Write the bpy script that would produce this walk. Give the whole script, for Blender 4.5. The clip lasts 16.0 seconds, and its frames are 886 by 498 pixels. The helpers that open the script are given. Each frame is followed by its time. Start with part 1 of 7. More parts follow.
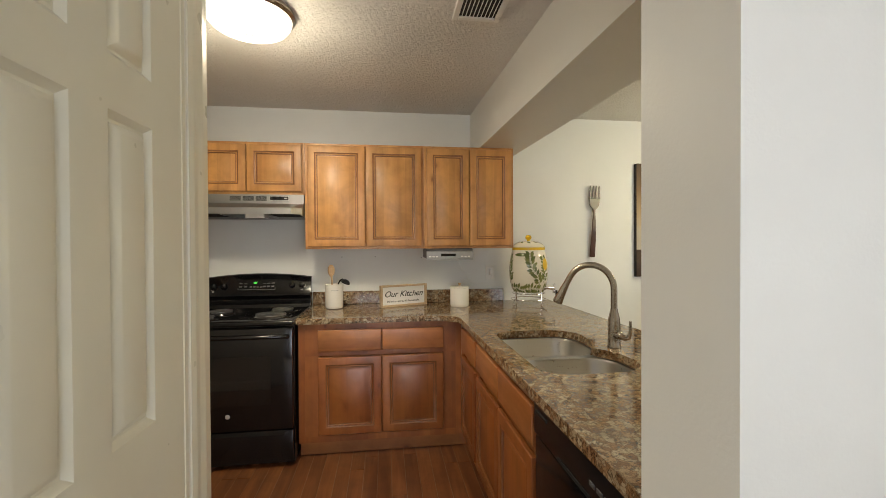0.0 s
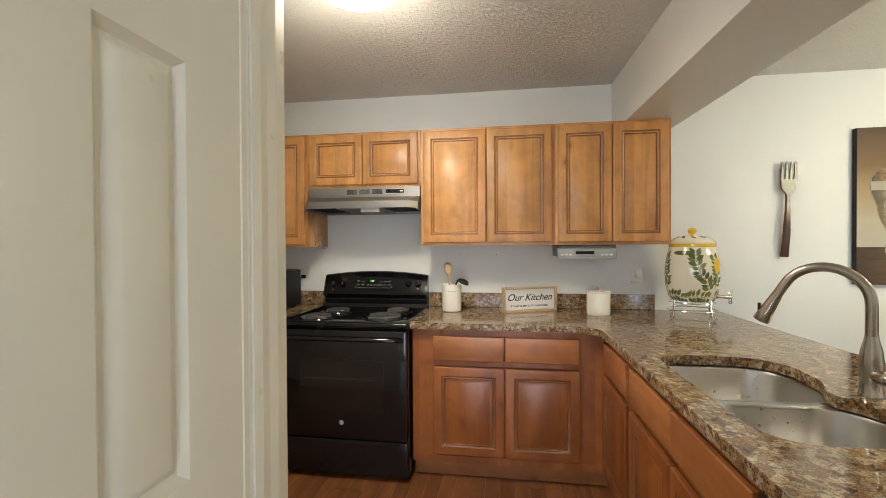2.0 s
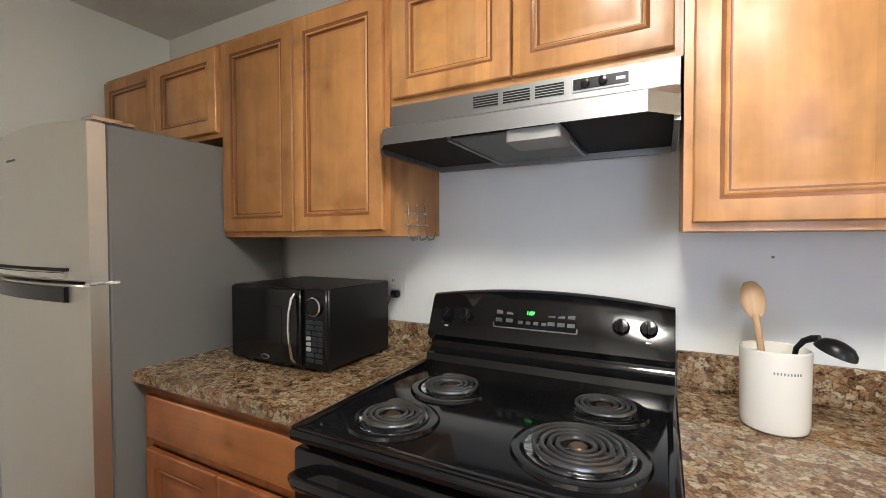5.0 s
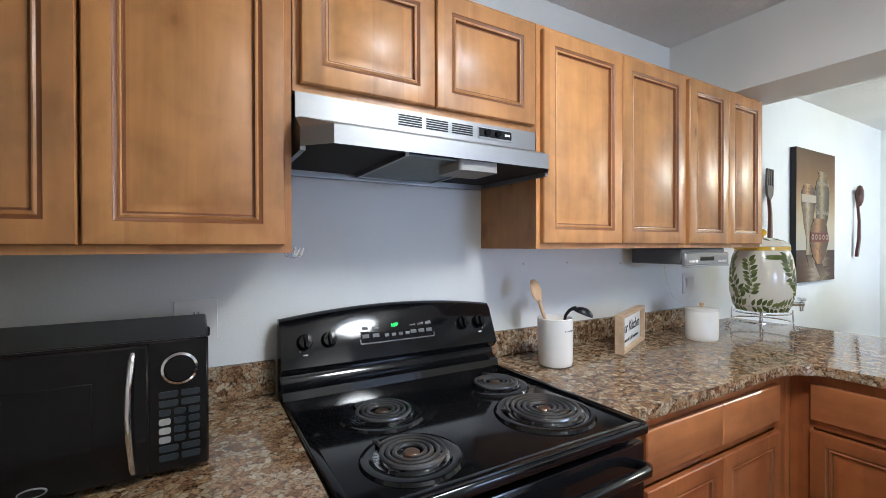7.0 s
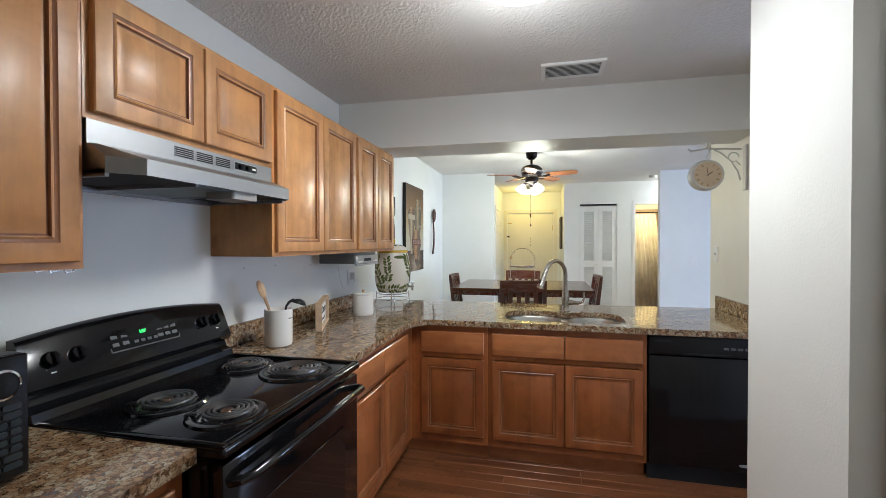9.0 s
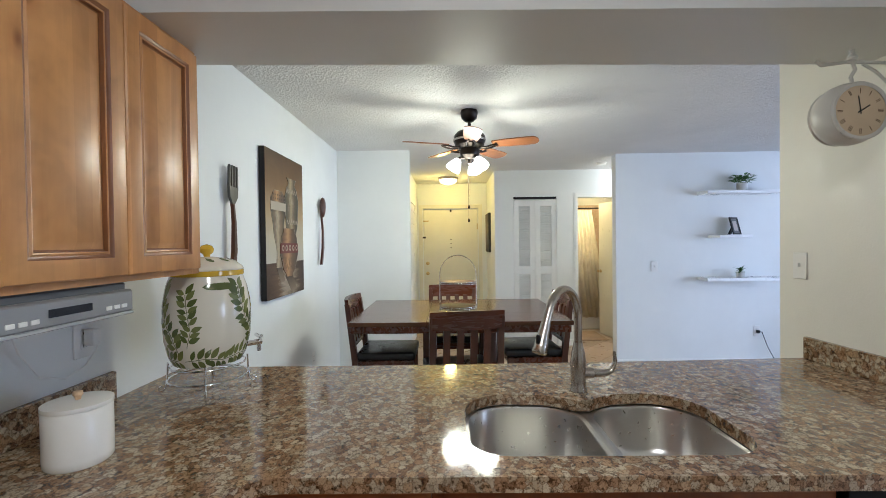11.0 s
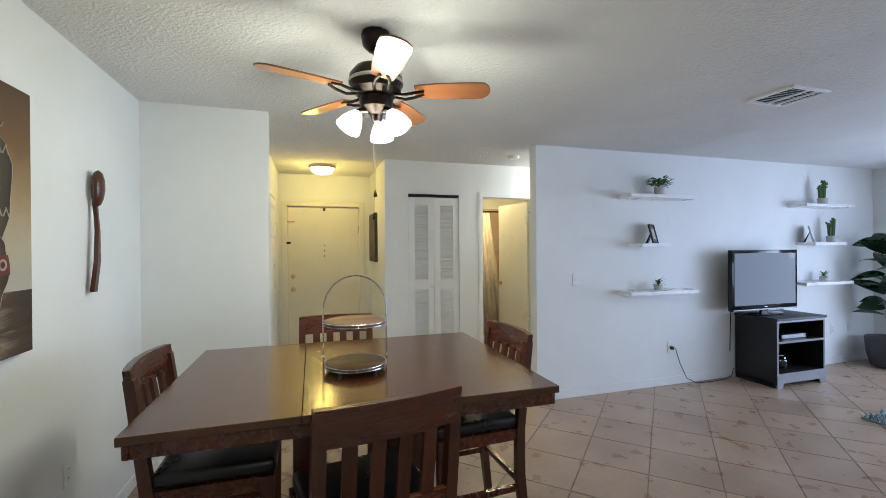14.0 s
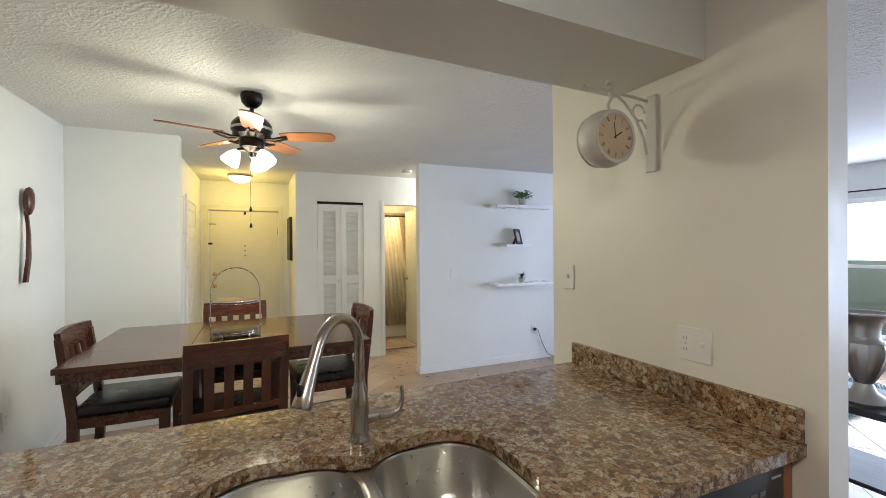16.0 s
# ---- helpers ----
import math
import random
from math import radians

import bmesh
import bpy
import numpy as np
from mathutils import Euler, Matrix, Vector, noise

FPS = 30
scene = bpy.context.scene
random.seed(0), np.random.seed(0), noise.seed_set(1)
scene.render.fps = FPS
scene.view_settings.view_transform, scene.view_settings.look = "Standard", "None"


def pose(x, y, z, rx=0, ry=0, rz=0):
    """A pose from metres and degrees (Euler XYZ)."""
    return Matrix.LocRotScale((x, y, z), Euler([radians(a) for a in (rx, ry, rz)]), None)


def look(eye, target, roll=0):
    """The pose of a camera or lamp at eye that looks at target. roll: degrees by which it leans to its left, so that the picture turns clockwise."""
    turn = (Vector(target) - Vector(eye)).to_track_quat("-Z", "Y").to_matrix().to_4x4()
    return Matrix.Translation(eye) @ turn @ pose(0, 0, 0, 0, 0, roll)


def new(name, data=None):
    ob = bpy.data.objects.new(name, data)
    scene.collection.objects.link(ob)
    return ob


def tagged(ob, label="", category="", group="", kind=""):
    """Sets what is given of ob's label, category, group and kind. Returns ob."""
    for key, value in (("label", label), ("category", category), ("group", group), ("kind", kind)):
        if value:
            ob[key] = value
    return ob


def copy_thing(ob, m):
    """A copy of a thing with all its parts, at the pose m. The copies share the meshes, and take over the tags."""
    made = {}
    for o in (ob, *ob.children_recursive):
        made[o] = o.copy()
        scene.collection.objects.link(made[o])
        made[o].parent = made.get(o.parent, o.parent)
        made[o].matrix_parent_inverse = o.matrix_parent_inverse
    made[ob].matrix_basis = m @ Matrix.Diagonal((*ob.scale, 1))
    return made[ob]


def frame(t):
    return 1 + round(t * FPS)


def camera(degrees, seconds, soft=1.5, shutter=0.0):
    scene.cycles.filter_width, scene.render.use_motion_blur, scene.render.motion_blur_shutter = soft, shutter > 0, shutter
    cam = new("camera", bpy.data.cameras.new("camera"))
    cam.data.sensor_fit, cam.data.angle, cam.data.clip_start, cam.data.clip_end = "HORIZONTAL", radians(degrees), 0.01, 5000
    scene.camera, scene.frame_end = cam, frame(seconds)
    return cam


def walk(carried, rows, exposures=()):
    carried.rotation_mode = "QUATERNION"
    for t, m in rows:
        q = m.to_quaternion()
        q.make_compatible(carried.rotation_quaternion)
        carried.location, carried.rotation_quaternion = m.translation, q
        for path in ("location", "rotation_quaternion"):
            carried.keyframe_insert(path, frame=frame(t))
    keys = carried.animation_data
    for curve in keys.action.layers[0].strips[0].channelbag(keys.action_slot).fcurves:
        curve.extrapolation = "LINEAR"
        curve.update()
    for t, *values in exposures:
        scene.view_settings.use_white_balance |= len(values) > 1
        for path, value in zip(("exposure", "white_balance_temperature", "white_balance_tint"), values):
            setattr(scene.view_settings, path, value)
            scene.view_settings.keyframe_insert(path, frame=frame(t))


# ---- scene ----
cam = camera(92.8, 16.0, 0.7)
PATH = [
    (0, (1.346, -3.42, 1.376), (1.614, -1.438, 1.355), -0.3),
    (0.5, (1.337, -3.503, 1.359), (1.283, -1.504, 1.338), -0.2),
    (1, (1.346, -3.5, 1.351), (1.239, -1.503, 1.319), -0.4),
    (1.5, (1.323, -3.258, 1.348), (1.209, -1.261, 1.319), -0.2),
    (2, (1.322, -3.019, 1.352), (1.029, -1.041, 1.332), -0.3),
    (2.5, (1.305, -2.733, 1.348), (0.754, -0.81, 1.339), -0.1),
    (3, (1.232, -2.413, 1.344), (0.433, -0.58, 1.324), 0.1),
    (3.5, (1.141, -2.114, 1.348), (0.124, -0.391, 1.326), 0.1),
    (3.7, (1.101, -1.972, 1.327), (0.024, -0.287, 1.317), 0.4),
    (5.8, (0.488, -1.317, 1.336), (-0.054, 0.608, 1.283), -0.3),
    (6, (0.422, -1.321, 1.333), (0.04, 0.642, 1.292), -0.2),
    (6.5, (0.161, -1.339, 1.346), (0.396, 0.646, 1.297), 0.5),
    (7, (-0.195, -1.388, 1.357), (0.804, 0.345, 1.344), -0.1),
    (7.5, (-0.506, -1.403, 1.396), (0.976, -0.06, 1.377), 0.0),
    (8, (-0.754, -1.447, 1.403), (1.02, -0.523, 1.39), -0.2),
    (8.5, (-0.889, -1.481, 1.398), (1.006, -0.844, 1.376), -0.1),
    (9, (-0.849, -1.477, 1.405), (1.097, -1.016, 1.379), -0.1),
    (9.5, (-0.544, -1.39, 1.397), (1.429, -1.06, 1.369), -0.2),
    (9.7, (-0.39, -1.366, 1.404), (1.587, -1.06, 1.379), -0.4),
    (11.8, (1.551, -1.051, 1.442), (3.543, -1.227, 1.418), -0.3),
    (12, (1.681, -1.029, 1.44), (3.669, -1.248, 1.419), -0.2),
    (12.5, (1.999, -1.024, 1.45), (3.969, -1.372, 1.432), -0.3),
    (13, (2.203, -1.067, 1.475), (4.146, -1.541, 1.462), -0.3),
    (13.5, (2.252, -1.066, 1.475), (4.165, -1.65, 1.464), -0.3),
    (14, (2.151, -1.068, 1.472), (4.061, -1.661, 1.464), -0.4),
    (14.5, (1.882, -1.075, 1.469), (3.806, -1.622, 1.467), -0.4),
    (15, (1.603, -1.15, 1.466), (3.541, -1.642, 1.464), -0.4),
    (15.5, (1.284, -1.257, 1.472), (3.212, -1.788, 1.47), -0.3),
    (16, (1.146, -1.365, 1.467), (2.973, -2.177, 1.459), -0.4),
]
LIGHT = [(0, -0.68, 7137, 6), (0.5, -0.56, 7046, 6), (1.5, -0.38, 6588, 6), (3.0, -0.22, 6405, 7), (3.5, 0.04, 6138, 8), (6.0, 0.07, 5425, 9), (6.5, -0.02, 5139, 9), (8.5, -0.48, 5233, 8), (9.5, -0.5, 5281, 8), (12.5, -0.84, 5261, 8), (13.5, -0.92, 5353, 8), (14.5, -0.97, 5582, 8), (15.5, -0.87, 5764, 8), (16, -0.77, 5856, 8)]
walk(cam, [(t, look(eye, target, roll)) for t, eye, target, roll in PATH], LIGHT)

# ---- world, sun and lamps ----
world = bpy.data.worlds.new("sky")
scene.world = world
world.use_nodes = True
wn = world.node_tree.nodes
sky = wn.new("ShaderNodeTexSky")
sky.sky_type, sky.sun_disc = "NISHITA", False
sky.sun_elevation, sky.sun_rotation = radians(48), radians(200)
world.node_tree.links.new(sky.outputs[0], wn["Background"].inputs[0])
wn["Background"].inputs[1].default_value = 0.12


def lamp(name, kind, m, energy, color, size=0.1, size_y=0.0, spread=180):
    data = bpy.data.lights.new(name, kind)
    data.energy, data.color = energy, color
    if kind == "AREA":
        data.size = size
        data.shape = "RECTANGLE" if size_y else "DISK"
        if size_y:
            data.size_y = size_y
        data.spread = radians(spread)
    elif kind == "SUN":
        data.angle = radians(0.6)
    else:
        data.shadow_soft_size = size
    ob = new(name, data)
    ob.matrix_world = m
    return ob


CEIL = 2.44
SOUTH = -8.0
lamp("sun", "SUN", look((2, -14, 14), (2.8, -4, 0)), 2.0, (1.0, 0.95, 0.86))
# sky light through the living-room window
lamp("window_daylight", "AREA", look((3.3, SOUTH - 0.03, 1.2), (3.3, 0, 1.2)), 215, (0.73, 0.80, 1.0), 3.2, 1.6)
# second lamp stands in an added, unseen window to brighten the kitchen
lamp("window_daylight", "AREA", look((0.15, SOUTH - 0.03, 1.2), (0.15, 0, 1.2)), 125, (0.72, 0.80, 1.0), 2.4, 1.6)
# ceiling dome in the kitchen, bulbs of the fan, hall dome, bathroom
KL = (0.74, -1.40)
lamp("kitchen_dome_bulb", "POINT", pose(KL[0], KL[1], 2.18), 18, (1.0, 0.88, 0.70), 0.12)
lamp("kitchen_dome_glow", "AREA", look((KL[0], KL[1], 2.285), (KL[0], KL[1] + 0.001, 0)), 25, (1.0, 0.90, 0.74), 0.32)
FAN = (4.06, -1.35)
for k in range(3):
    a = radians(100 + 120 * k)
    lamp("fan_bulb", "POINT", pose(FAN[0] + 0.13 * math.cos(a), FAN[1] + 0.13 * math.sin(a), 1.93), 24, (1.0, 0.90, 0.62), 0.10)
# added fill lamp below the hub to brighten the ceiling; no bulb there
lamp("fan_ceiling_fill", "POINT", pose(FAN[0], FAN[1], 1.995), 4, (1.0, 0.93, 0.78), 0.03)
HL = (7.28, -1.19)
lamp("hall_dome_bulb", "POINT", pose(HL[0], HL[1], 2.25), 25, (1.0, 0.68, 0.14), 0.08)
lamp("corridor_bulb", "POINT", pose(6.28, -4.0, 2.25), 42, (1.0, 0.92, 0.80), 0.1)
lamp("bathroom_bulb", "POINT", pose(7.50, -3.42, 2.37), 66, (1.0, 0.74, 0.34), 0.04)


# ---- materials ----
def mat(name, color=(0.8, 0.8, 0.8), rough=0.5, metal=0.0, spec=0.5):
    m = bpy.data.materials.new(name)
    m.use_nodes = True
    b = m.node_tree.nodes["Principled BSDF"]
    b.inputs["Base Color"].default_value = (*color, 1)
    b.inputs["Roughness"].default_value = rough
    b.inputs["Metallic"].default_value = metal
    b.inputs["Specular IOR Level"].default_value = spec
    return m


def nodes_of(m):
    return m.node_tree.nodes, m.node_tree.links, m.node_tree.nodes["Principled BSDF"]


def coords(m, scale=(1, 1, 1), kind="Object", rot=(0, 0, 0)):
    n, l, _ = nodes_of(m)
    c, mp = n.new("ShaderNodeTexCoord"), n.new("ShaderNodeMapping")
    mp.inputs["Scale"].default_value = scale
    mp.inputs["Rotation"].default_value = [radians(a) for a in rot]
    l.new(c.outputs[kind], mp.inputs["Vector"])
    return mp.outputs["Vector"]


def world_coords(m, scale=(1, 1, 1)):
    n, l, _ = nodes_of(m)
    c, mp = n.new("ShaderNodeNewGeometry"), n.new("ShaderNodeMapping")
    mp.inputs["Scale"].default_value = scale
    l.new(c.outputs["Position"], mp.inputs["Vector"])
    return mp.outputs["Vector"]


def noise_node(m, vec, scale, detail=4.0, rough=0.55, dist=0.0):
    n, l, _ = nodes_of(m)
    t = n.new("ShaderNodeTexNoise")
    t.inputs["Scale"].default_value, t.inputs["Detail"].default_value = scale, detail
    t.inputs["Roughness"].default_value, t.inputs["Distortion"].default_value = rough, dist
    l.new(vec, t.inputs["Vector"])
    return t.outputs["Fac"]


def voronoi(m, vec, scale, out="Distance", feature="F1"):
    n, l, _ = nodes_of(m)
    t = n.new("ShaderNodeTexVoronoi")
    t.feature = feature
    t.inputs["Scale"].default_value = scale
    l.new(vec, t.inputs["Vector"])
    return t.outputs[out]


def ramp(m, fac, stops, mode="LINEAR"):
    n, l, _ = nodes_of(m)
    r = n.new("ShaderNodeValToRGB")
    e = r.color_ramp.elements
    r.color_ramp.interpolation = mode
    while len(e) < len(stops):
        e.new(0.5)
    for k, (p, c) in enumerate(stops):
        e[k].position, e[k].color = p, (*c, 1) if len(c) == 3 else c
    l.new(fac, r.inputs["Fac"])
    return r.outputs["Color"]


def grey(v):
    return (v, v, v)


def mix(m, a, b, fac, mode="MIX"):
    n, l, _ = nodes_of(m)
    x = n.new("ShaderNodeMix")
    x.data_type, x.blend_type = "RGBA", mode
    for socket, v in ((x.inputs[0], fac), (x.inputs[6], a), (x.inputs[7], b)):
        if isinstance(v, (int, float)):
            socket.default_value = v
        elif isinstance(v, tuple):
            socket.default_value = (*v, 1)
        else:
            l.new(v, socket)
    return x.outputs[2]


def bump(m, height, strength, distance):
    n, l, b = nodes_of(m)
    t = n.new("ShaderNodeBump")
    t.inputs["Strength"].default_value, t.inputs["Distance"].default_value = strength, distance
    l.new(height, t.inputs["Height"])
    l.new(t.outputs["Normal"], b.inputs["Normal"])


def link(m, out, name):
    n, l, b = nodes_of(m)
    l.new(out, b.inputs[name])


def painted(name, color, rough=0.6, peel=0.25, size=140, smudge=0.06, sheen=0.08):
    m = mat(name, color, rough)
    v = world_coords(m)
    big = noise_node(m, v, 1.7, 5, 0.6)
    dark = tuple(c * (1 - smudge * 2) for c in color)
    link(m, ramp(m, big, [(0.3, dark), (0.62, color)]), "Base Color")
    bump(m, noise_node(m, v, size, 3, 0.5), peel, 0.002)
    link(m, ramp(m, noise_node(m, v, 9, 3), [(0.3, grey(rough - sheen)), (0.7, grey(rough + sheen))]), "Roughness")
    return m


def wood(name, dark, light, rough=0.35, axis="z", scale=1.0, coat=0.0, contrast=1.0, across=14.0, knots=0.0):
    m = mat(name, light, rough)
    n, l, b = nodes_of(m)
    squash = {"z": (1, 1, 0.08), "x": (0.08, 1, 1), "y": (1, 0.08, 1)}[axis]
    info = n.new("ShaderNodeObjectInfo")
    c, add, mp = n.new("ShaderNodeTexCoord"), n.new("ShaderNodeVectorMath"), n.new("ShaderNodeMapping")
    mul = n.new("ShaderNodeVectorMath")
    mul.operation = "SCALE"
    comb = n.new("ShaderNodeCombineXYZ")
    for s in comb.inputs:
        l.new(info.outputs["Random"], s)
    l.new(comb.outputs[0], mul.inputs[0])
    mul.inputs["Scale"].default_value = 17.0
    l.new(c.outputs["Object"], add.inputs[0])
    l.new(mul.outputs[0], add.inputs[1])
    l.new(add.outputs[0], mp.inputs["Vector"])
    mp.inputs["Scale"].default_value = [s * scale for s in squash]
    v = mp.outputs["Vector"]
    fine = noise_node(m, v, across * 4, 6, 0.65, 0.6)
    broad = noise_node(m, v, across * 0.55, 4, 0.5, 1.6)
    lo, hi = 0.5 - 0.22 / contrast, 0.5 + 0.22 / contrast
    base = ramp(m, broad, [(lo, dark), (hi, light)])
    base = mix(m, base, ramp(m, fine, [(0.25, grey(0.62)), (0.6, grey(1.0))]), 0.55 * contrast, "MULTIPLY")
    base = mix(m, base, ramp(m, noise_node(m, add.outputs[0], 7, 3, 0.6, 0.5), [(0.32, grey(0.80)), (0.5, grey(1.0)), (0.68, grey(1.12))]), 0.9, "MULTIPLY")
    if knots:
        wavy = n.new("ShaderNodeVectorMath")
        wavy.operation = "MULTIPLY"
        wavy.inputs[1].default_value = (1, 1, 0.55) if axis == "z" else (0.55, 1, 1)
        l.new(add.outputs[0], wavy.inputs[0])
        spot = ramp(m, voronoi(m, wavy.outputs[0], 6.5), [(0.03, (0.34, 0.22, 0.16)), (0.09, (0.80, 0.72, 0.66)), (0.20, grey(1.0))])
        base = mix(m, base, spot, knots, "MULTIPLY")
        flame = ramp(m, noise_node(m, wavy.outputs[0], 3.2, 3, 0.5, 2.2), [(0.34, (0.88, 0.82, 0.76)), (0.46, grey(1.0)), (0.62, (1.05, 1.04, 1.0))])
        base = mix(m, base, flame, 0.8, "MULTIPLY")
        strip = n.new("ShaderNodeVectorMath")
        strip.operation = "MULTIPLY"
        strip.inputs[1].default_value = (11, 0.01, 0.01) if axis == "z" else (0.01, 0.01, 11)
        l.new(add.outputs[0], strip.inputs[0])
        board = n.new("ShaderNodeTexVoronoi")
        board.inputs["Scale"].default_value = 1.0
        l.new(strip.outputs[0], board.inputs["Vector"])
        sep = n.new("ShaderNodeSeparateColor")
        l.new(board.outputs["Color"], sep.inputs[0])
        base = mix(m, base, ramp(m, sep.outputs[0], [(0.0, (0.86, 0.82, 0.78)), (1.0, (1.10, 1.09, 1.06))]), 0.85, "MULTIPLY")
    tone = ramp(m, info.outputs["Random"], [(0.0, grey(0.86)), (1.0, grey(1.08))])
    link(m, mix(m, base, tone, 1.0, "MULTIPLY"), "Base Color")
    link(m, ramp(m, fine, [(0.2, grey(rough + 0.1)), (0.8, grey(rough - 0.04))]), "Roughness")
    bump(m, fine, 0.12, 0.0015)
    b.inputs["Coat Weight"].default_value = coat
    b.inputs["Coat Roughness"].default_value = 0.2
    return m


def metal(name, color, rough, brush="x", aniso=0.4):
    m = mat(name, color, rough, 1.0)
    s = {"x": (1.5, 300, 300), "z": (300, 300, 1.5), "y": (300, 1.5, 300), "": (60, 60, 60)}[brush]
    f = noise_node(m, coords(m, s), 1.0, 3)
    link(m, ramp(m, f, [(0.3, grey(rough - 0.03)), (0.7, grey(rough + 0.04))]), "Roughness")
    bump(m, f, 0.006, 0.0002)
    return m


def granite():
    """Warm gold granite: ragged tan and salmon grains a few centimetres long, dark clusters and pepper between them."""
    m = mat("granite", (0.3, 0.2, 0.13), 0.1)
    v = world_coords(m)
    n, l, b = nodes_of(m)

    def warped(size, reach, detail):
        nz = n.new("ShaderNodeTexNoise")
        nz.inputs["Scale"].default_value, nz.inputs["Detail"].default_value = size, detail
        nz.inputs["Roughness"].default_value = 0.65
        l.new(v, nz.inputs["Vector"])
        sc, add = n.new("ShaderNodeVectorMath"), n.new("ShaderNodeVectorMath")
        sc.operation, add.operation = "SCALE", "ADD"
        sc.inputs["Scale"].default_value = reach
        l.new(nz.outputs["Color"], sc.inputs[0])
        l.new(v, add.inputs[0])
        l.new(sc.outputs[0], add.inputs[1])
        return add.outputs[0]

    w = warped(60, 0.026, 4)
    cell = n.new("ShaderNodeTexVoronoi")
    cell.inputs["Scale"].default_value = 54
    l.new(w, cell.inputs["Vector"])
    sep = n.new("ShaderNodeSeparateColor")
    l.new(cell.outputs["Color"], sep.inputs[0])
    tone = n.new("ShaderNodeMath")
    tone.operation = "MULTIPLY_ADD"
    l.new(noise_node(m, v, 150, 4, 0.7), tone.inputs[0])
    tone.inputs[1].default_value = 0.5
    shift = n.new("ShaderNodeMath")
    shift.operation = "MULTIPLY_ADD"
    l.new(sep.outputs[0], shift.inputs[0])
    shift.inputs[1].default_value, shift.inputs[2].default_value = 1.0, -0.13
    l.new(shift.outputs[0], tone.inputs[2])
    base = ramp(m, tone.outputs[0], [(0.0, (0.075, 0.042, 0.024)), (0.16, (0.18, 0.10, 0.052)), (0.36, (0.31, 0.19, 0.105)), (0.60, (0.41, 0.275, 0.16)), (0.80, (0.36, 0.29, 0.20)), (0.95, (0.50, 0.41, 0.29))])
    edge = ramp(m, voronoi(m, w, 54, "Distance", "DISTANCE_TO_EDGE"), [(0.0, (0.32, 0.25, 0.19)), (0.09, grey(0.9)), (0.17, grey(1.0))])
    base = mix(m, base, edge, 0.8, "MULTIPLY")
    dark = ramp(m, noise_node(m, v, 75, 4, 0.65), [(0.36, (0.07, 0.05, 0.035)), (0.43, (0.7, 0.63, 0.56)), (0.48, grey(1.0))])
    base = mix(m, base, dark, 0.8, "MULTIPLY")
    pepper = ramp(m, noise_node(m, v, 240, 3, 0.6), [(0.36, (0.05, 0.04, 0.03)), (0.44, grey(1.0))])
    base = mix(m, base, pepper, 0.5, "MULTIPLY")
    patch = ramp(m, noise_node(m, v, 7, 3, 0.6), [(0.36, (0.72, 0.69, 0.64)), (0.6, (1.0, 0.97, 0.90))])
    link(m, mix(m, base, patch, 0.8, "MULTIPLY"), "Base Color")
    link(m, ramp(m, noise_node(m, v, 60, 2), [(0.3, grey(0.05)), (0.7, grey(0.13))]), "Roughness")
    return m


def popcorn():
    m = mat("popcorn_ceiling", (0.74, 0.73, 0.71), 0.95, 0, 0.1)
    v = world_coords(m)
    big = noise_node(m, v, 0.9, 4)
    link(m, ramp(m, big, [(0.3, (0.66, 0.65, 0.63)), (0.65, (0.75, 0.74, 0.72))]), "Base Color")
    n, l, b = nodes_of(m)
    a = ramp(m, voronoi(m, v, 95), [(0.0, grey(1)), (0.55, grey(0))])
    c = ramp(m, noise_node(m, v, 120, 4, 0.7), [(0.35, grey(0)), (0.75, grey(1))])
    bump(m, mix(m, a, c, 0.5), 0.6, 0.006)
    return m


def tile_mat():
    m = mat("ceramic_tile", (0.45, 0.35, 0.28), 0.3)
    n, l, b = nodes_of(m)
    v = world_coords(m)
    info = n.new("ShaderNodeObjectInfo")
    base = ramp(m, noise_node(m, v, 3.0, 3, 0.5, 0.2), [(0.3, (0.335, 0.235, 0.16)), (0.52, (0.39, 0.285, 0.20)), (0.75, (0.44, 0.335, 0.245))])
    base = mix(m, base, ramp(m, info.outputs["Random"], [(0, grey(0.9)), (1, grey(1.08))]), 1.0, "MULTIPLY")
    base = mix(m, base, ramp(m, noise_node(m, v, 22, 4, 0.6), [(0.3, grey(0.93)), (0.6, grey(1.02))]), 0.8, "MULTIPLY")
    link(m, base, "Base Color")
    link(m, ramp(m, noise_node(m, v, 6, 4), [(0.3, grey(0.24)), (0.7, grey(0.42))]), "Roughness")
    bump(m, noise_node(m, v, 14, 3), 0.03, 0.003)
    return m


def glowing(name, color, strength):
    m = mat(name, color, 0.35)
    n, l, b = nodes_of(m)
    b.inputs["Emission Color"].default_value = (*color, 1)
    b.inputs["Emission Strength"].default_value = strength
    return m


def glass(name, rough=0.0, color=(1, 1, 1)):
    m = mat(name, color, rough)
    n, l, b = nodes_of(m)
    b.inputs["Transmission Weight"].default_value = 1.0
    b.inputs["IOR"].default_value = 1.45
    return m


WALL = painted("wall_paint", (0.775, 0.785, 0.765), 0.55, 0.25, 140, 0.025)
WALL_CREAM = painted("wall_paint_cream", (0.78, 0.755, 0.68), 0.45, 0.25, 140, 0.03)
BEAMPAINT = painted("beam_gloss_paint", (0.70, 0.70, 0.67), 0.42, 0.06, 60, 0.02, 0.03)
TRIM = painted("trim_paint", (0.80, 0.80, 0.78), 0.35, 0.08, 60, 0.03)
DOORW = painted("door_paint", (0.70, 0.67, 0.55), 0.35, 0.1, 70, 0.03)
ENTRY = painted("entry_door_paint", (0.74, 0.71, 0.60), 0.4, 0.1, 70, 0.05)
POP = popcorn()
TILE = tile_mat()
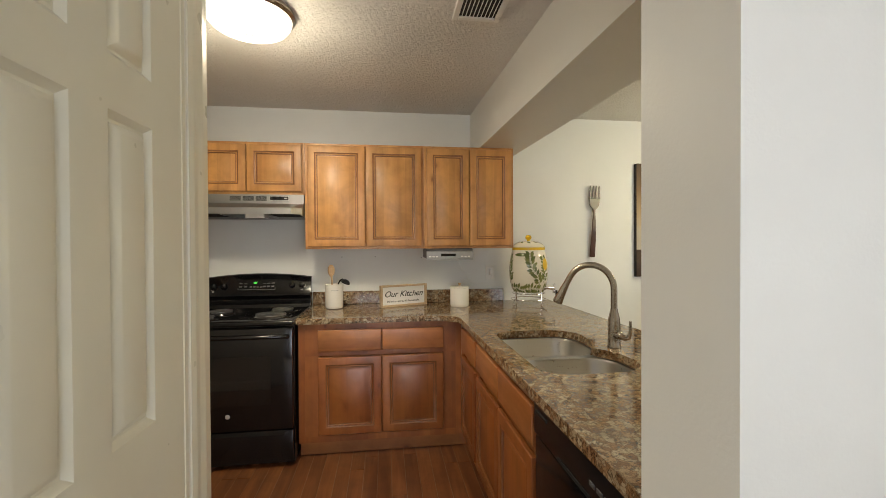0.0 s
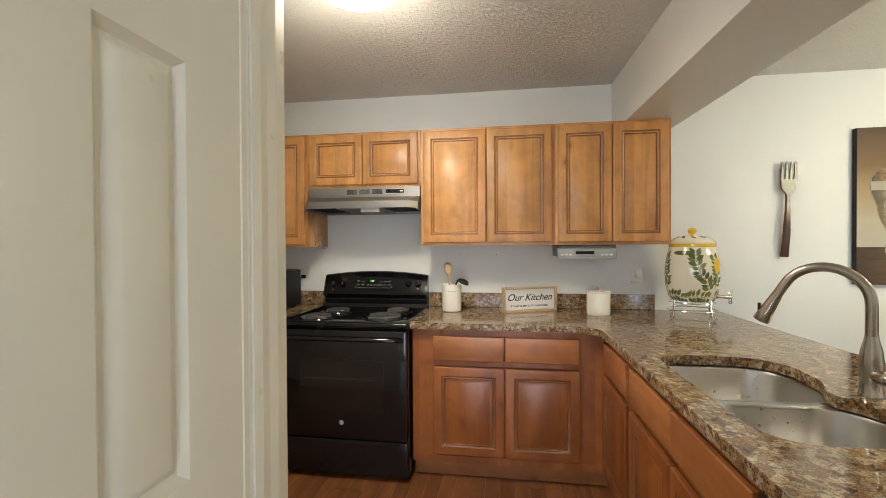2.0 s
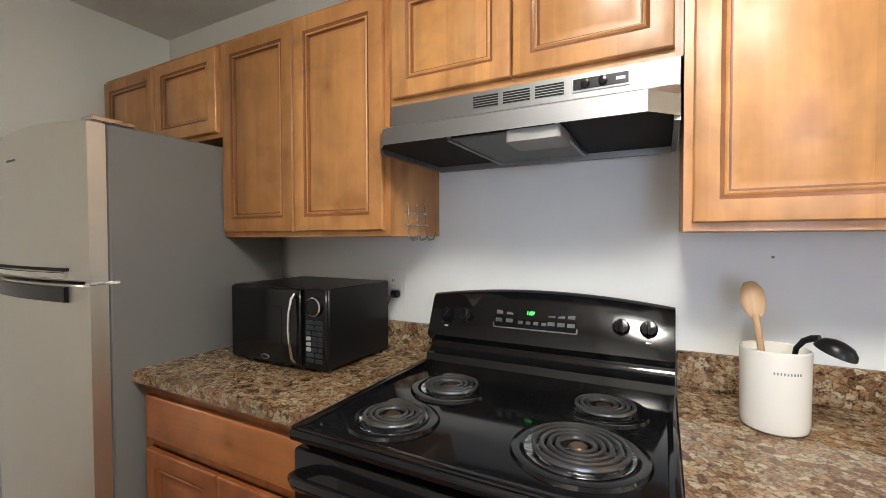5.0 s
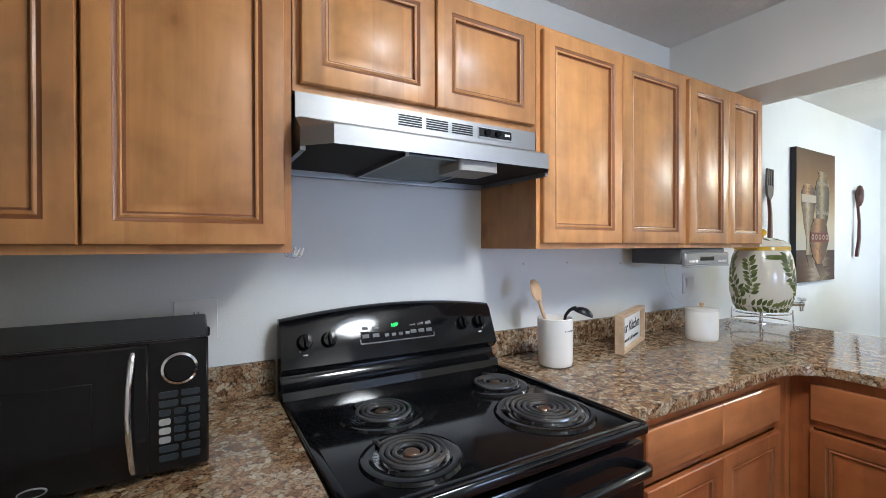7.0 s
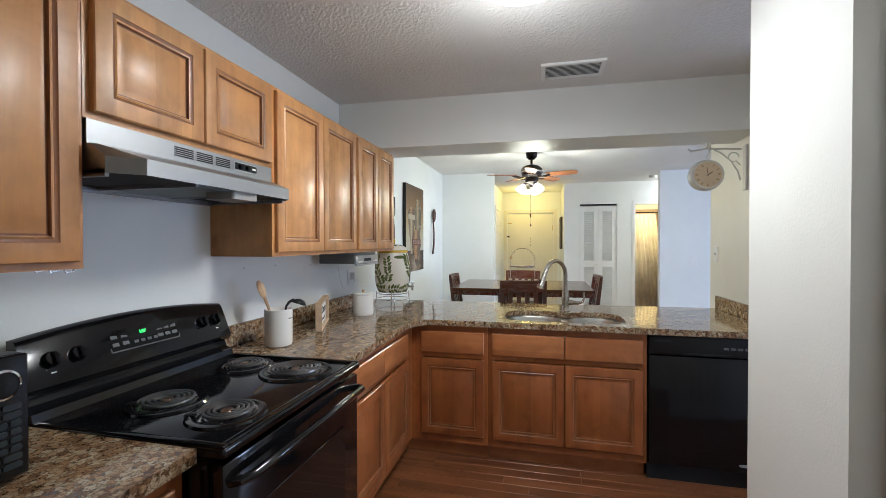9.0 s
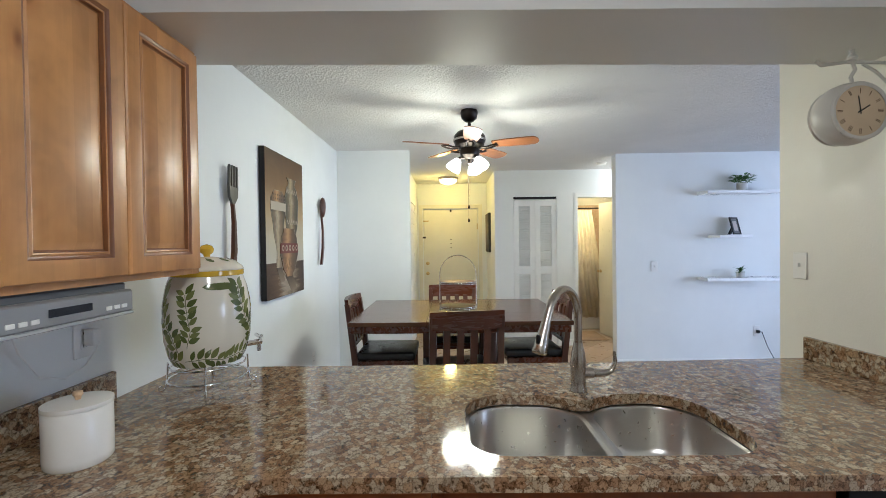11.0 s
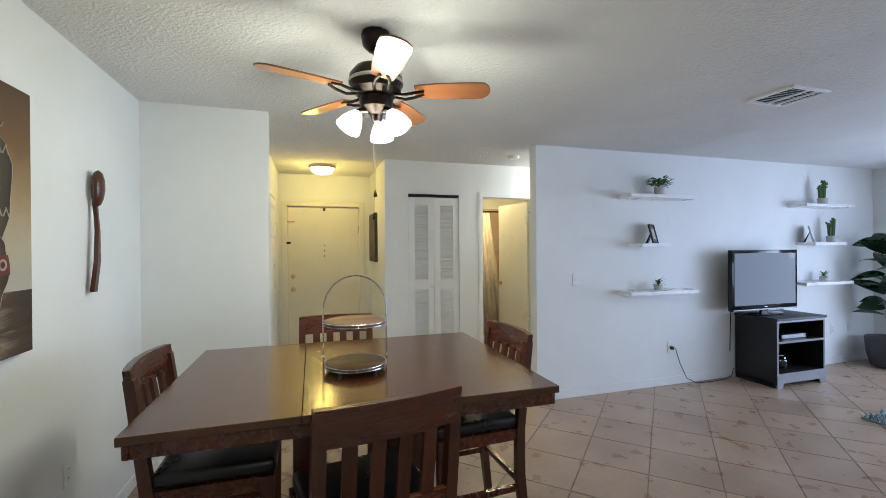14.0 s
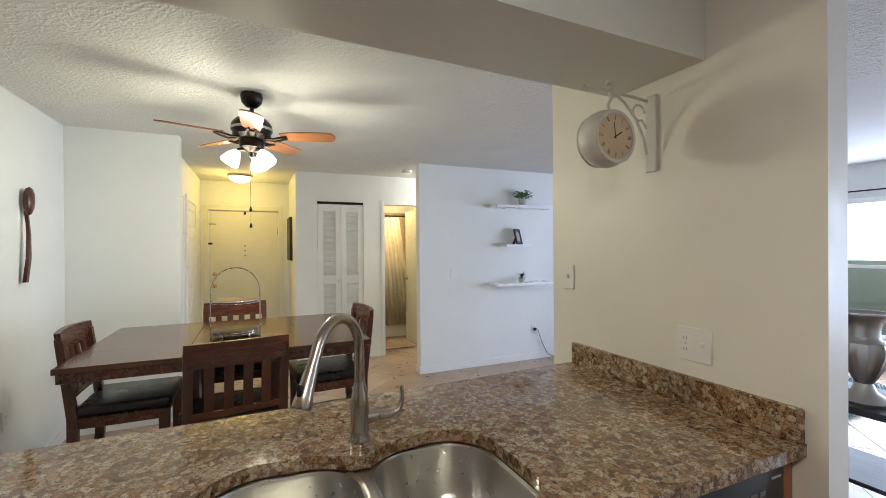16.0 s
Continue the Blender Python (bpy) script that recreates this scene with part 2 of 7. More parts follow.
GROUT = painted("grout", (0.27, 0.215, 0.17), 0.9, 0.4, 200, 0.1)
PLANK = wood("floor_plank", (0.12, 0.038, 0.014), (0.28, 0.11, 0.042), 0.3, "y", 1.0, 0.3)
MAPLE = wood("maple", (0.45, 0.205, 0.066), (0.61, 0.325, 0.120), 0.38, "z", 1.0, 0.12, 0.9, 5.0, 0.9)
# base-cabinet maple: darker, redder tones than on the wall cabinets
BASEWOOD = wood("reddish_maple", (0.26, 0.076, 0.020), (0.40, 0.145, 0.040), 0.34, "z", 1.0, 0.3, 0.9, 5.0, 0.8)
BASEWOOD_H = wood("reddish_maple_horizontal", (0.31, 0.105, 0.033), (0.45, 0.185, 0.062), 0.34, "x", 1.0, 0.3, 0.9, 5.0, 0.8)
GROOVE = wood("maple_glaze", (0.19, 0.068, 0.02), (0.29, 0.115, 0.038), 0.4, "z", 1.0, 0.1, 0.7, 5.0)
CHERRY = wood("dark_cherry", (0.042, 0.010, 0.005), (0.125, 0.031, 0.011), 0.24, "x", 1.0, 0.15, 0.8, 8.0)
CHERRY_Z = wood("dark_cherry_upright", (0.034, 0.0095, 0.005), (0.100, 0.027, 0.010), 0.28, "z", 1.0, 0.1, 0.8, 8.0)
CHERRY_Y = wood("dark_cherry_leaf", (0.048, 0.016, 0.006), (0.110, 0.040, 0.014), 0.16, "y", 1.0, 0.2, 0.8, 8.0)
BLADE = wood("fan_blade_wood", (0.22, 0.075, 0.025), (0.38, 0.15, 0.05), 0.3, "x", 1.0, 0.4, 0.8, 8.0)
BEECH = wood("beech", (0.50, 0.31, 0.16), (0.66, 0.45, 0.26), 0.5, "z", 1.0, 0, 0.8, 20)
PALE = wood("pale_frame_wood", (0.56, 0.40, 0.25), (0.68, 0.51, 0.34), 0.55, "x", 1.0, 0, 0.8, 20)
ACACIA = wood("acacia_board", (0.075, 0.032, 0.014), (0.22, 0.115, 0.052), 0.45, "y", 1.0, 0.1, 1.2, 12)
BLACKWOOD = wood("black_laminate", (0.005, 0.005, 0.006), (0.011, 0.011, 0.012), 0.42, "x", 1.0, 0.0, 0.6, 20)
GRANITE = granite()
STEEL = metal("stainless_steel", (0.33, 0.33, 0.33), 0.42, "x")
STEEL_V = metal("stainless_door", (0.72, 0.695, 0.665), 0.40, "z")
SINK = metal("sink_steel", (0.52, 0.51, 0.49), 0.30, "")
NICKEL = mat("brushed_nickel", (0.46, 0.42, 0.37), 0.27, 1.0)
CHROME = metal("chrome", (0.75, 0.75, 0.76), 0.1, "")
WIRE = metal("wire_steel", (0.55, 0.55, 0.56), 0.25, "")
BRASS = metal("aged_brass", (0.55, 0.40, 0.18), 0.3, "")
BRONZE = metal("oiled_bronze", (0.035, 0.028, 0.024), 0.32, "")
PEWTER = metal("hammered_pewter", (0.10, 0.095, 0.09), 0.38, "")
FRIDGE_SIDE = painted("fridge_side_grey", (0.17, 0.17, 0.17), 0.5, 0.3, 300, 0.04)
ENAMEL = mat("black_enamel", (0.006, 0.006, 0.007), 0.09)
BLACK = mat("black_plastic", (0.008, 0.008, 0.009), 0.35, 0, 0.3)
BLACK_GLOSS = mat("black_gloss_plastic", (0.006, 0.006, 0.007), 0.12, 0, 0.35)
BLACKM = mat("matt_black", (0.006, 0.006, 0.006), 0.8)
DARKGLASS = mat("dark_oven_glass", (0.013, 0.010, 0.009), 0.04)
SCREEN = mat("tv_screen", (0.020, 0.020, 0.019), 0.03, 0, 0.25)
COIL = mat("burner_coil", (0.19, 0.19, 0.195), 0.33, 0.9)
GREYP = mat("grey_plastic", (0.10, 0.10, 0.10), 0.45)
SILVERP = mat("silver_plastic", (0.42, 0.43, 0.44), 0.35, 0.3)
WHITEP = mat("white_plastic", (0.78, 0.77, 0.74), 0.4)
LEATHER = painted("black_leather", (0.010, 0.010, 0.010), 0.33, 0.35, 260, 0.1)
CERAMIC = painted("cream_ceramic", (0.80, 0.77, 0.71), 0.15, 0.03, 40, 0.02)
POTTERY = painted("glazed_pottery", (0.78, 0.73, 0.60), 0.1, 0.03, 30, 0.05)
LEAF = painted("painted_leaf_green", (0.135, 0.165, 0.045), 0.15, 0.05, 50, 0.3)
LEMON = painted("painted_lemon", (0.72, 0.46, 0.03), 0.15, 0.05, 50, 0.1)
PLANT = painted("plant_leaf", (0.075, 0.18, 0.035), 0.4, 0.1, 60, 0.3)
FIG = painted("fig_leaf", (0.02, 0.05, 0.02), 0.3, 0.1, 60, 0.3)
POT = painted("pale_clay_pot", (0.55, 0.54, 0.52), 0.6, 0.3, 90, 0.1)
DARKPOT = painted("charcoal_pot", (0.05, 0.05, 0.055), 0.55, 0.2, 60, 0.1)
SOIL = painted("soil", (0.05, 0.035, 0.025), 0.95, 1.0, 150, 0.2)
SHELFW = painted("white_shelf_lacquer", (0.82, 0.82, 0.82), 0.3, 0.03, 60, 0.02)
PAPER = mat("white_card", (0.8, 0.79, 0.77), 0.6)
INK = mat("black_ink", (0.02, 0.02, 0.02), 0.6)
BROWNINK = mat("faded_brown_ink", (0.11, 0.06, 0.03), 0.6)
GREYINK = mat("grey_ink", (0.25, 0.25, 0.25), 0.6)
CLOCKFACE = painted("aged_clock_face", (0.62, 0.50, 0.34), 0.4, 0.05, 30, 0.15)
CLOCKBODY = painted("clock_white_enamel", (0.62, 0.61, 0.57), 0.35, 0.1, 60, 0.08)
CURTAIN = painted("shower_curtain", (0.74, 0.66, 0.50), 0.7, 0.2, 60, 0.2)
TUBTILE = painted("bath_wall_tile", (0.52, 0.38, 0.26), 0.3, 0.1, 20, 0.1)
FROST = glowing("lit_frosted_glass", (1.0, 0.96, 0.90), 5.0)
FROST_WARM = glowing("lit_warm_glass", (1.0, 0.80, 0.45), 4.0)
GREENLED = glowing("green_led", (0.1, 1.0, 0.12), 2.0)
MIRROR = mat("mirror_glass", (0.9, 0.9, 0.9), 0.01, 1.0)
CLEAR = glass("window_glass")
SHEER = mat("sheer_curtain", (0.85, 0.85, 0.85), 0.8)


# ---- mesh helpers ----
def box(bm, x0, x1, y0, y1, z0, z1, bevel=0.0, seg=1):
    vs = [bm.verts.new((x, y, z)) for x in (x0, x1) for y in (y0, y1) for z in (z0, z1)]
    fs = [bm.faces.new([vs[i] for i in f]) for f in ((0, 1, 3, 2), (4, 6, 7, 5), (0, 4, 5, 1), (2, 3, 7, 6), (0, 2, 6, 4), (1, 5, 7, 3))]
    if bevel:
        es = list({e for f in fs for e in f.edges})
        bmesh.ops.bevel(bm, geom=es, offset=bevel, segments=seg, affect="EDGES", profile=0.5)
    return bm


def bx(*a, **k):
    return box(bmesh.new(), *a, **k)


def lathe(bm, rings, n=32, cx=0.0, cy=0.0, cap=True, axis="z"):
    loops = []
    for r, z in rings:
        loop = []
        for k in range(n):
            a = 2 * math.pi * k / n
            p = (cx + r * math.cos(a), cy + r * math.sin(a), z)
            if axis == "y":
                p = (cx + r * math.cos(a), z, cy + r * math.sin(a))
            elif axis == "x":
                p = (z, cx + r * math.cos(a), cy + r * math.sin(a))
            loop.append(bm.verts.new(p))
        loops.append(loop)
    for a, b in zip(loops, loops[1:]):
        for k in range(n):
            bm.faces.new((a[k], a[(k + 1) % n], b[(k + 1) % n], b[k]))
    if cap:
        bm.faces.new(loops[0][::-1])
        bm.faces.new(loops[-1])
    return bm


def tube(bm, pts, r, n=8, radii=None, closed=False):
    pts = [Vector(p) for p in pts]
    loops = []
    prev = None
    for k, p in enumerate(pts):
        if closed:
            d = pts[(k + 1) % len(pts)] - pts[k - 1]
        else:
            d = pts[min(k + 1, len(pts) - 1)] - pts[max(k - 1, 0)]
        d.normalize()
        u = prev if prev is not None else (Vector((0, 0, 1)) if abs(d.z) < 0.9 else Vector((1, 0, 0)))
        u = (u - d * u.dot(d)).normalized()
        prev = u
        w = d.cross(u)
        rr = radii[k] if radii else r
        loops.append([bm.verts.new(p + rr * (math.cos(2 * math.pi * j / n) * u + math.sin(2 * math.pi * j / n) * w)) for j in range(n)])
    pairs = list(zip(loops, loops[1:])) + ([(loops[-1], loops[0])] if closed else [])
    for a, b in pairs:
        for j in range(n):
            bm.faces.new((a[j], a[(j + 1) % n], b[(j + 1) % n], b[j]))
    if not closed:
        bm.faces.new(loops[0][::-1])
        bm.faces.new(loops[-1])
    return bm


def prism(bm, outline, y0, y1, axis="y"):
    """Extrudes an outline of (a, b) from y0 to y1 along an axis."""
    def place(a, b, d):
        return {"y": (a, d, b), "x": (d, a, b), "z": (a, b, d)}[axis]
    lo = [bm.verts.new(place(a, b, y0)) for a, b in outline]
    hi = [bm.verts.new(place(a, b, y1)) for a, b in outline]
    n = len(outline)
    bm.faces.new(lo[::-1])
    bm.faces.new(hi)
    for k in range(n):
        bm.faces.new((lo[k], lo[(k + 1) % n], hi[(k + 1) % n], hi[k]))
    return bm


def arc(cx, cy, r, a0, a1, n=10):
    return [(cx + r * math.cos(radians(a0 + (a1 - a0) * k / n)), cy + r * math.sin(radians(a0 + (a1 - a0) * k / n))) for k in range(n + 1)]


def rounded(x0, x1, z0, z1, r, n=5):
    return arc(x1 - r, z1 - r, r, 0, 90, n) + arc(x0 + r, z1 - r, r, 90, 180, n) + arc(x0 + r, z0 + r, r, 180, 270, n) + arc(x1 - r, z0 + r, r, 270, 360, n)


def finish(bm, smooth=40):
    bmesh.ops.recalc_face_normals(bm, faces=bm.faces)
    if smooth:
        for f in bm.faces:
            f.smooth = True
        for e in bm.edges:
            if len(e.link_faces) == 2 and e.calc_face_angle(0) > radians(smooth):
                e.smooth = False


def part(name, bm, material, parent=None, label="", smooth=40):
    finish(bm, smooth)
    me = bpy.data.meshes.new(name)
    bm.to_mesh(me)
    bm.free()
    for m in material if isinstance(material, (list, tuple)) else [material]:
        me.materials.append(m)
    ob = new(name, me)
    if parent:
        ob.parent = parent
    if label:
        ob["label"] = label
    return ob


def thing(name, label, category, m=None, group=""):
    ob = new(name)
    ob.empty_display_size = 0.1
    if m is not None:
        ob.matrix_basis = m
    return tagged(ob, label, category, group)


def single(name, bm, material, label, category, m=None, group="", smooth=40):
    ob = part(name, bm, material, smooth=smooth)
    if m is not None:
        ob.matrix_basis = m
    return tagged(ob, label, category, group)


def structure(name, bm, material, label="", category="", smooth=0):
    ob = part(name, bm, material, smooth=smooth)
    return tagged(ob, label, category or name.split("_")[0], "", "structure")


# ---- the large structure ----
T = 0.12
W = -1.70          # west wall of the kitchen
structure("wall_north", bx(W - T, 5.48, 0, T, 0, CEIL), WALL, "long off-white painted wall behind stove and dining table", "wall")
structure("wall_west", bx(W - T, W, -2.38, 0, 0, CEIL), WALL, "plain off-white painted wall beside the fridge", "wall")
structure("wall_kitchen_south", bx(W, 0.35, -2.38, -2.26, 0, CEIL), WALL, "plain white painted kitchen wall", "wall")
structure("wall_closet_end", bx(0.35, 0.858, -2.32, -2.189, 0, CEIL), WALL, "white painted end wall of the closet", "wall")
# closet wall with the folding-door opening between y -2.37 and -2.98
bm = bmesh.new()
box(bm, 0.755, 0.868, -2.342, -2.32, 0, CEIL)
box(bm, 0.755, 0.868, -2.944, -2.342, 2.04, CEIL)
box(bm, 0.755, 0.868, -3.75, -2.944, 0, CEIL)
structure("wall_closet", bm, WALL_CREAM, "cream painted closet wall with a folding door", "wall")
structure("wall_clock", prism(bmesh.new(), [(1.763, -2.775), (1.79, -2.942), (2.91, -2.942), (2.91, -2.775)], 0, CEIL, "z"), WALL_CREAM, "short cream painted wall at the end of the counter", "wall")
structure("beam", prism(bmesh.new(), [(2.04, 0), (2.10, -2.775), (2.495, -2.775), (2.385, 0)], 2.10, CEIL, "z"), BEAMPAINT, "dropped painted beam above the peninsula", "beam")
structure("wall_dining_end", bx(5.36, 5.48, -0.776, 0, 0, CEIL), WALL, "short white painted wall at the end of the dining area", "wall")
structure("wall_hall_north", bx(5.48, 8.07, -0.66, -0.54, 0, CEIL), WALL, "painted side wall of the entrance hall", "wall")
bm = bmesh.new()
box(bm, 7.95, 8.07, -0.764, -0.66, 0, CEIL)
box(bm, 7.95, 8.07, -1.95, -1.678, 0, CEIL)
box(bm, 7.95, 8.07, -1.678, -0.764, 2.02, CEIL)
structure("wall_entrance", bm, WALL, "painted wall round the front door", "wall")
structure("wall_hall_south", bx(6.85, 7.95, -1.95, -1.83, 0, CEIL), WALL, "painted side wall of the hall with a picture", "wall")
bm = bmesh.new()
box(bm, 6.73, 6.85, -2.09, -1.83, 0, CEIL)
box(bm, 6.73, 6.85, -2.685, -2.09, 2.07, CEIL)
box(bm, 6.73, 6.85, -2.975, -2.685, 0, CEIL)
box(bm, 6.73, 6.85, -3.66, -2.975, 2.055, CEIL)
box(bm, 6.73, 6.85, -4.6, -3.66, 0, CEIL)
structure("wall_corridor", bm, WALL, "white painted wall with closet and bathroom openings", "wall")
structure("wall_closet_back", bx(7.30, 7.36, -2.80, -1.95, 0, CEIL), WALL, "closet back wall", "wall")
structure("wall_living_east", bx(5.71, 5.83, SOUTH, -3.10, 0, CEIL), WALL, "white painted living-room wall with floating shelves", "wall")
structure("wall_corridor_end", bx(5.83, 6.73, -4.72, -4.6, 0, CEIL), WALL, "white painted corridor end wall", "wall")
# bathroom box
bm = bmesh.new()
box(bm, 8.6, 8.72, -4.6, -2.86, 0, CEIL)
box(bm, 6.85, 8.6, -2.86, -2.80, 0, CEIL)
box(bm, 6.85, 8.6, -4.66, -4.6, 0, CEIL)
structure("wall_bathroom", bm, WALL_CREAM, "cream painted bathroom walls", "wall")
# south wall with the wide window
WX0, WX1, WZ0, WZ1 = 1.65, 4.95, 0.35, 2.02
bm = bmesh.new()
box(bm, 1.35, WX0, SOUTH - T, SOUTH, 0, CEIL)
box(bm, W - T, -1.05, SOUTH - T, SOUTH, 0, CEIL)
# opening of the added, unseen window
box(bm, -1.05, 1.35, SOUTH - T, SOUTH, 0, WZ0)
box(bm, -1.05, 1.35, SOUTH - T, SOUTH, WZ1, CEIL)
box(bm, WX1, 5.83, SOUTH - T, SOUTH, 0, CEIL)
box(bm, WX0, WX1, SOUTH - T, SOUTH, 0, WZ0)
box(bm, WX0, WX1, SOUTH - T, SOUTH, WZ1, CEIL)
structure("wall_south", bm, WALL, "white painted wall with a wide window", "wall")


def rough_ceiling():
    """One sheet with sprayed lumps over the rooms walked through, plain beyond, and a slab above."""
    xs = list(np.arange(W - 0.02, 6.95, 0.0125))
    ys = list(np.arange(-4.6, 0.03, 0.0125))
    nx, ny = len(xs), len(ys)
    h = np.random.RandomState(5).rand(nx, ny)
    h = np.clip(h - 0.45, 0, 1) * 0.0052
    gx, gy = np.meshgrid(xs, ys, indexing="ij")
    verts = np.stack([gx, gy, CEIL - 0.001 - h], -1).reshape(-1, 3)
    i, j = np.meshgrid(np.arange(nx - 1), np.arange(ny - 1), indexing="ij")
    a = (i * ny + j).ravel()
    faces = np.stack([a, a + 1, a + ny + 1, a + ny], -1)
    me = bpy.data.meshes.new("ceiling")
    k = len(verts)
    slab = [(x, y, z) for z in (CEIL, CEIL + 0.1) for x, y in ((W - T, SOUTH - T), (8.8, SOUTH - T), (8.8, T), (W - T, T))]
    sides = [(k, k + 1, k + 2, k + 3), (k + 4, k + 7, k + 6, k + 5), (k, k + 4, k + 5, k + 1), (k + 1, k + 5, k + 6, k + 2), (k + 2, k + 6, k + 7, k + 3), (k + 3, k + 7, k + 4, k)]
    me.from_pydata(verts.tolist() + slab, [], faces.tolist() + sides)
    me.materials.append(POP)
    return tagged(new("ceiling", me), "rough popcorn-textured white ceiling", "ceiling", "", "structure")


rough_ceiling()
structure("wall_living_west", bx(W - T, W, SOUTH, -2.38, 0, CEIL), WALL, "plain white living-room wall", "wall")
structure("wall_living_north", bx(W, 0.755, -3.75, -3.63, 0, CEIL), WALL, "plain white living-room wall behind the closet", "wall")
structure("ground", bx(-60, 70, -90, 60, -0.4, -0.2), painted("lawn", (0.10, 0.14, 0.05), 0.9, 1.0, 20, 0.3), "grassy ground outside the window", "ground")
structure("backdrop", bx(-30, 40, -60.2, -60, -0.2, 30), glowing("hazy_sky_glow", (0.93, 0.97, 1.0), 5.0), "bright hazy sky beyond the garden", "backdrop")

# ---- openings and trim ----
def panel_face(bm, x0, x1, z0, z1, y, rings):
    """Nested rectangles in the plane y (front towards -y): rings of (inset, depth towards the front)."""
    loops = []
    for inset, depth in rings:
        loops.append([bm.verts.new((x, y - depth, z)) for x, z in ((x0 + inset, z0 + inset), (x1 - inset, z0 + inset), (x1 - inset, z1 - inset), (x0 + inset, z1 - inset))])
    made = []
    for a, b in zip(loops, loops[1:]):
        made.append([bm.faces.new((a[k], a[(k + 1) % 4], b[(k + 1) % 4], b[k])) for k in range(4)])
    bm.faces.new(loops[-1])
    return made


def cabinet_door(parent, x0, x1, z0, z1, name="door", horizontal=False, label="", low=False):
    """Raised-panel door, its back at y = 0, with glazed grooves."""
    bm = bmesh.new()
    b = 0.052 if not horizontal else 0.0
    if horizontal:
        rings = [(0, 0), (0, 0.014), (0.004, 0.018), (0.012, 0.020)]
        panel_face(bm, x0, x1, z0, z1, 0, rings)
    else:
        rings = [(0, 0), (0, 0.015), (0.003, 0.019), (0.006, 0.020), (b - 0.004, 0.020), (b, 0.0165), (b + 0.005, 0.015), (b + 0.009, 0.0175), (b + 0.012, 0.0165), (b + 0.014, 0.008), (b + 0.018, 0.008), (b + 0.036, 0.015), (b + 0.038, 0.016)]
        made = panel_face(bm, x0, x1, z0, z1, 0, rings)
        for k in (4, 5, 8, 9):
            for f in made[k]:
                f.material_index = 1
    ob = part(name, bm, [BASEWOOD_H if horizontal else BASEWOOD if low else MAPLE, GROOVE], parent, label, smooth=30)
    return ob


def face_frame(parent, w, h, z0, stiles, rails, sw=0.04, material=None):
    bm = bmesh.new()
    for x in stiles:
        box(bm, x, x + sw, 0, 0.02, z0, z0 + h)
    xs = sorted(stiles)
    for z in rails:
        for a, b in zip(xs, xs[1:]):
            box(bm, a + sw, b, 0.0005, 0.02, z, z + 0.04)
    return part("face_frame", bm, material or MAPLE, parent)


def upper_cabinet(m, w, z0, z1, doors, label, d=0.30):
    """Wall cabinet; local x along its front, y into the wall, z from the floor."""
    c = thing("wall_cabinet", label, "cabinet", m, "kitchen wall cabinets")
    part("body", bx(0.001, w - 0.001, 0.02, 0.02 + d, z0, z1), MAPLE, c)
    face_frame(c, w, z1 - z0, z0, [0, w - 0.04], [z0, z1 - 0.04])
    n = doors
    dw = (w - 0.03) / n
    for k in range(n):
        cabinet_door(c, 0.015 + k * dw + 0.003, 0.015 + (k + 1) * dw - 0.003, z0 + 0.018, z1 - 0.018)
    return c


UF = -0.32
UT = 2.10
upper_cabinet(pose(-1.665, UF, 0), 0.872, 1.735, UT, 2, "honey maple wall cabinet above the refrigerator")
upper_cabinet(pose(-0.79, UF, 0), 0.788, 1.342, UT, 2, "honey maple wall cabinet with two raised-panel doors")
upper_cabinet(pose(0.0, UF, 0), 0.778, 1.735, UT, 2, "short honey maple wall cabinet above the range hood")
upper_cabinet(pose(0.78, UF, 0), 0.845, 1.348, UT, 2, "honey maple wall cabinet with two raised-panel doors")
upper_cabinet(pose(1.627, UF, 0), 0.676, 1.348, UT, 2, "honey maple wall cabinet at the end of the run")

CT = 0.908          # counter top
CB = 0.872          # its underside


def base_cabinet(m, w, doors, drawers, label, d=0.60, left=0.04, right=0.04, body_top=CB - 0.002, toe=(0.0, 0.0)):
    c = thing("base_cabinet", label, "cabinet", m, "kitchen base cabinets")
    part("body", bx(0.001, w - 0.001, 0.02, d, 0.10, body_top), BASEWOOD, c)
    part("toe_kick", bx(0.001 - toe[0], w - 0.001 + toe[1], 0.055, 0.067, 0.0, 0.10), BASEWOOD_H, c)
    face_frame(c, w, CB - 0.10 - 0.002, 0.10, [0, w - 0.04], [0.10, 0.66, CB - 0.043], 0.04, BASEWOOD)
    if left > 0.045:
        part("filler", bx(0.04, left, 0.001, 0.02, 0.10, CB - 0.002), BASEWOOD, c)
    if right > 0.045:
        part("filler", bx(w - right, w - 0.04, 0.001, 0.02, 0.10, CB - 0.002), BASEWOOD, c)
    inner = w - left - right
    for n, z0, z1, kind in ((doors, 0.150, 0.652, 0), (drawers, 0.69, 0.828, 1)):
        if not n:
            continue
        dw = (inner + 0.02) / n
        for k in range(n):
            x0 = left - 0.01 + k * dw
            cabinet_door(c, x0 + 0.003, x0 + dw - 0.003, z0, z1, "drawer_front" if kind else "door", bool(kind), "", True)
    return c


BF, PF = -0.622, 1.848
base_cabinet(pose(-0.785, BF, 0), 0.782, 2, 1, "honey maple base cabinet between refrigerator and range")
base_cabinet(pose(0.785, BF, 0), PF - 0.787, 2, 2, "honey maple base cabinet beside the range", left=0.13, right=0.131, toe=(0.0, 0.058))
base_cabinet(pose(PF, -0.6225, 0, 0, 0, -90), 0.5095, 1, 1, "honey maple corner cabinet of the peninsula", d=0.672, left=0.075, right=0.03, toe=(0.056, 0.0))
base_cabinet(pose(PF, -1.134, 0, 0, 0, -90), 0.942, 2, 2, "honey maple sink cabinet with two doors", d=0.672, left=0.035, right=0.03, body_top=0.655)
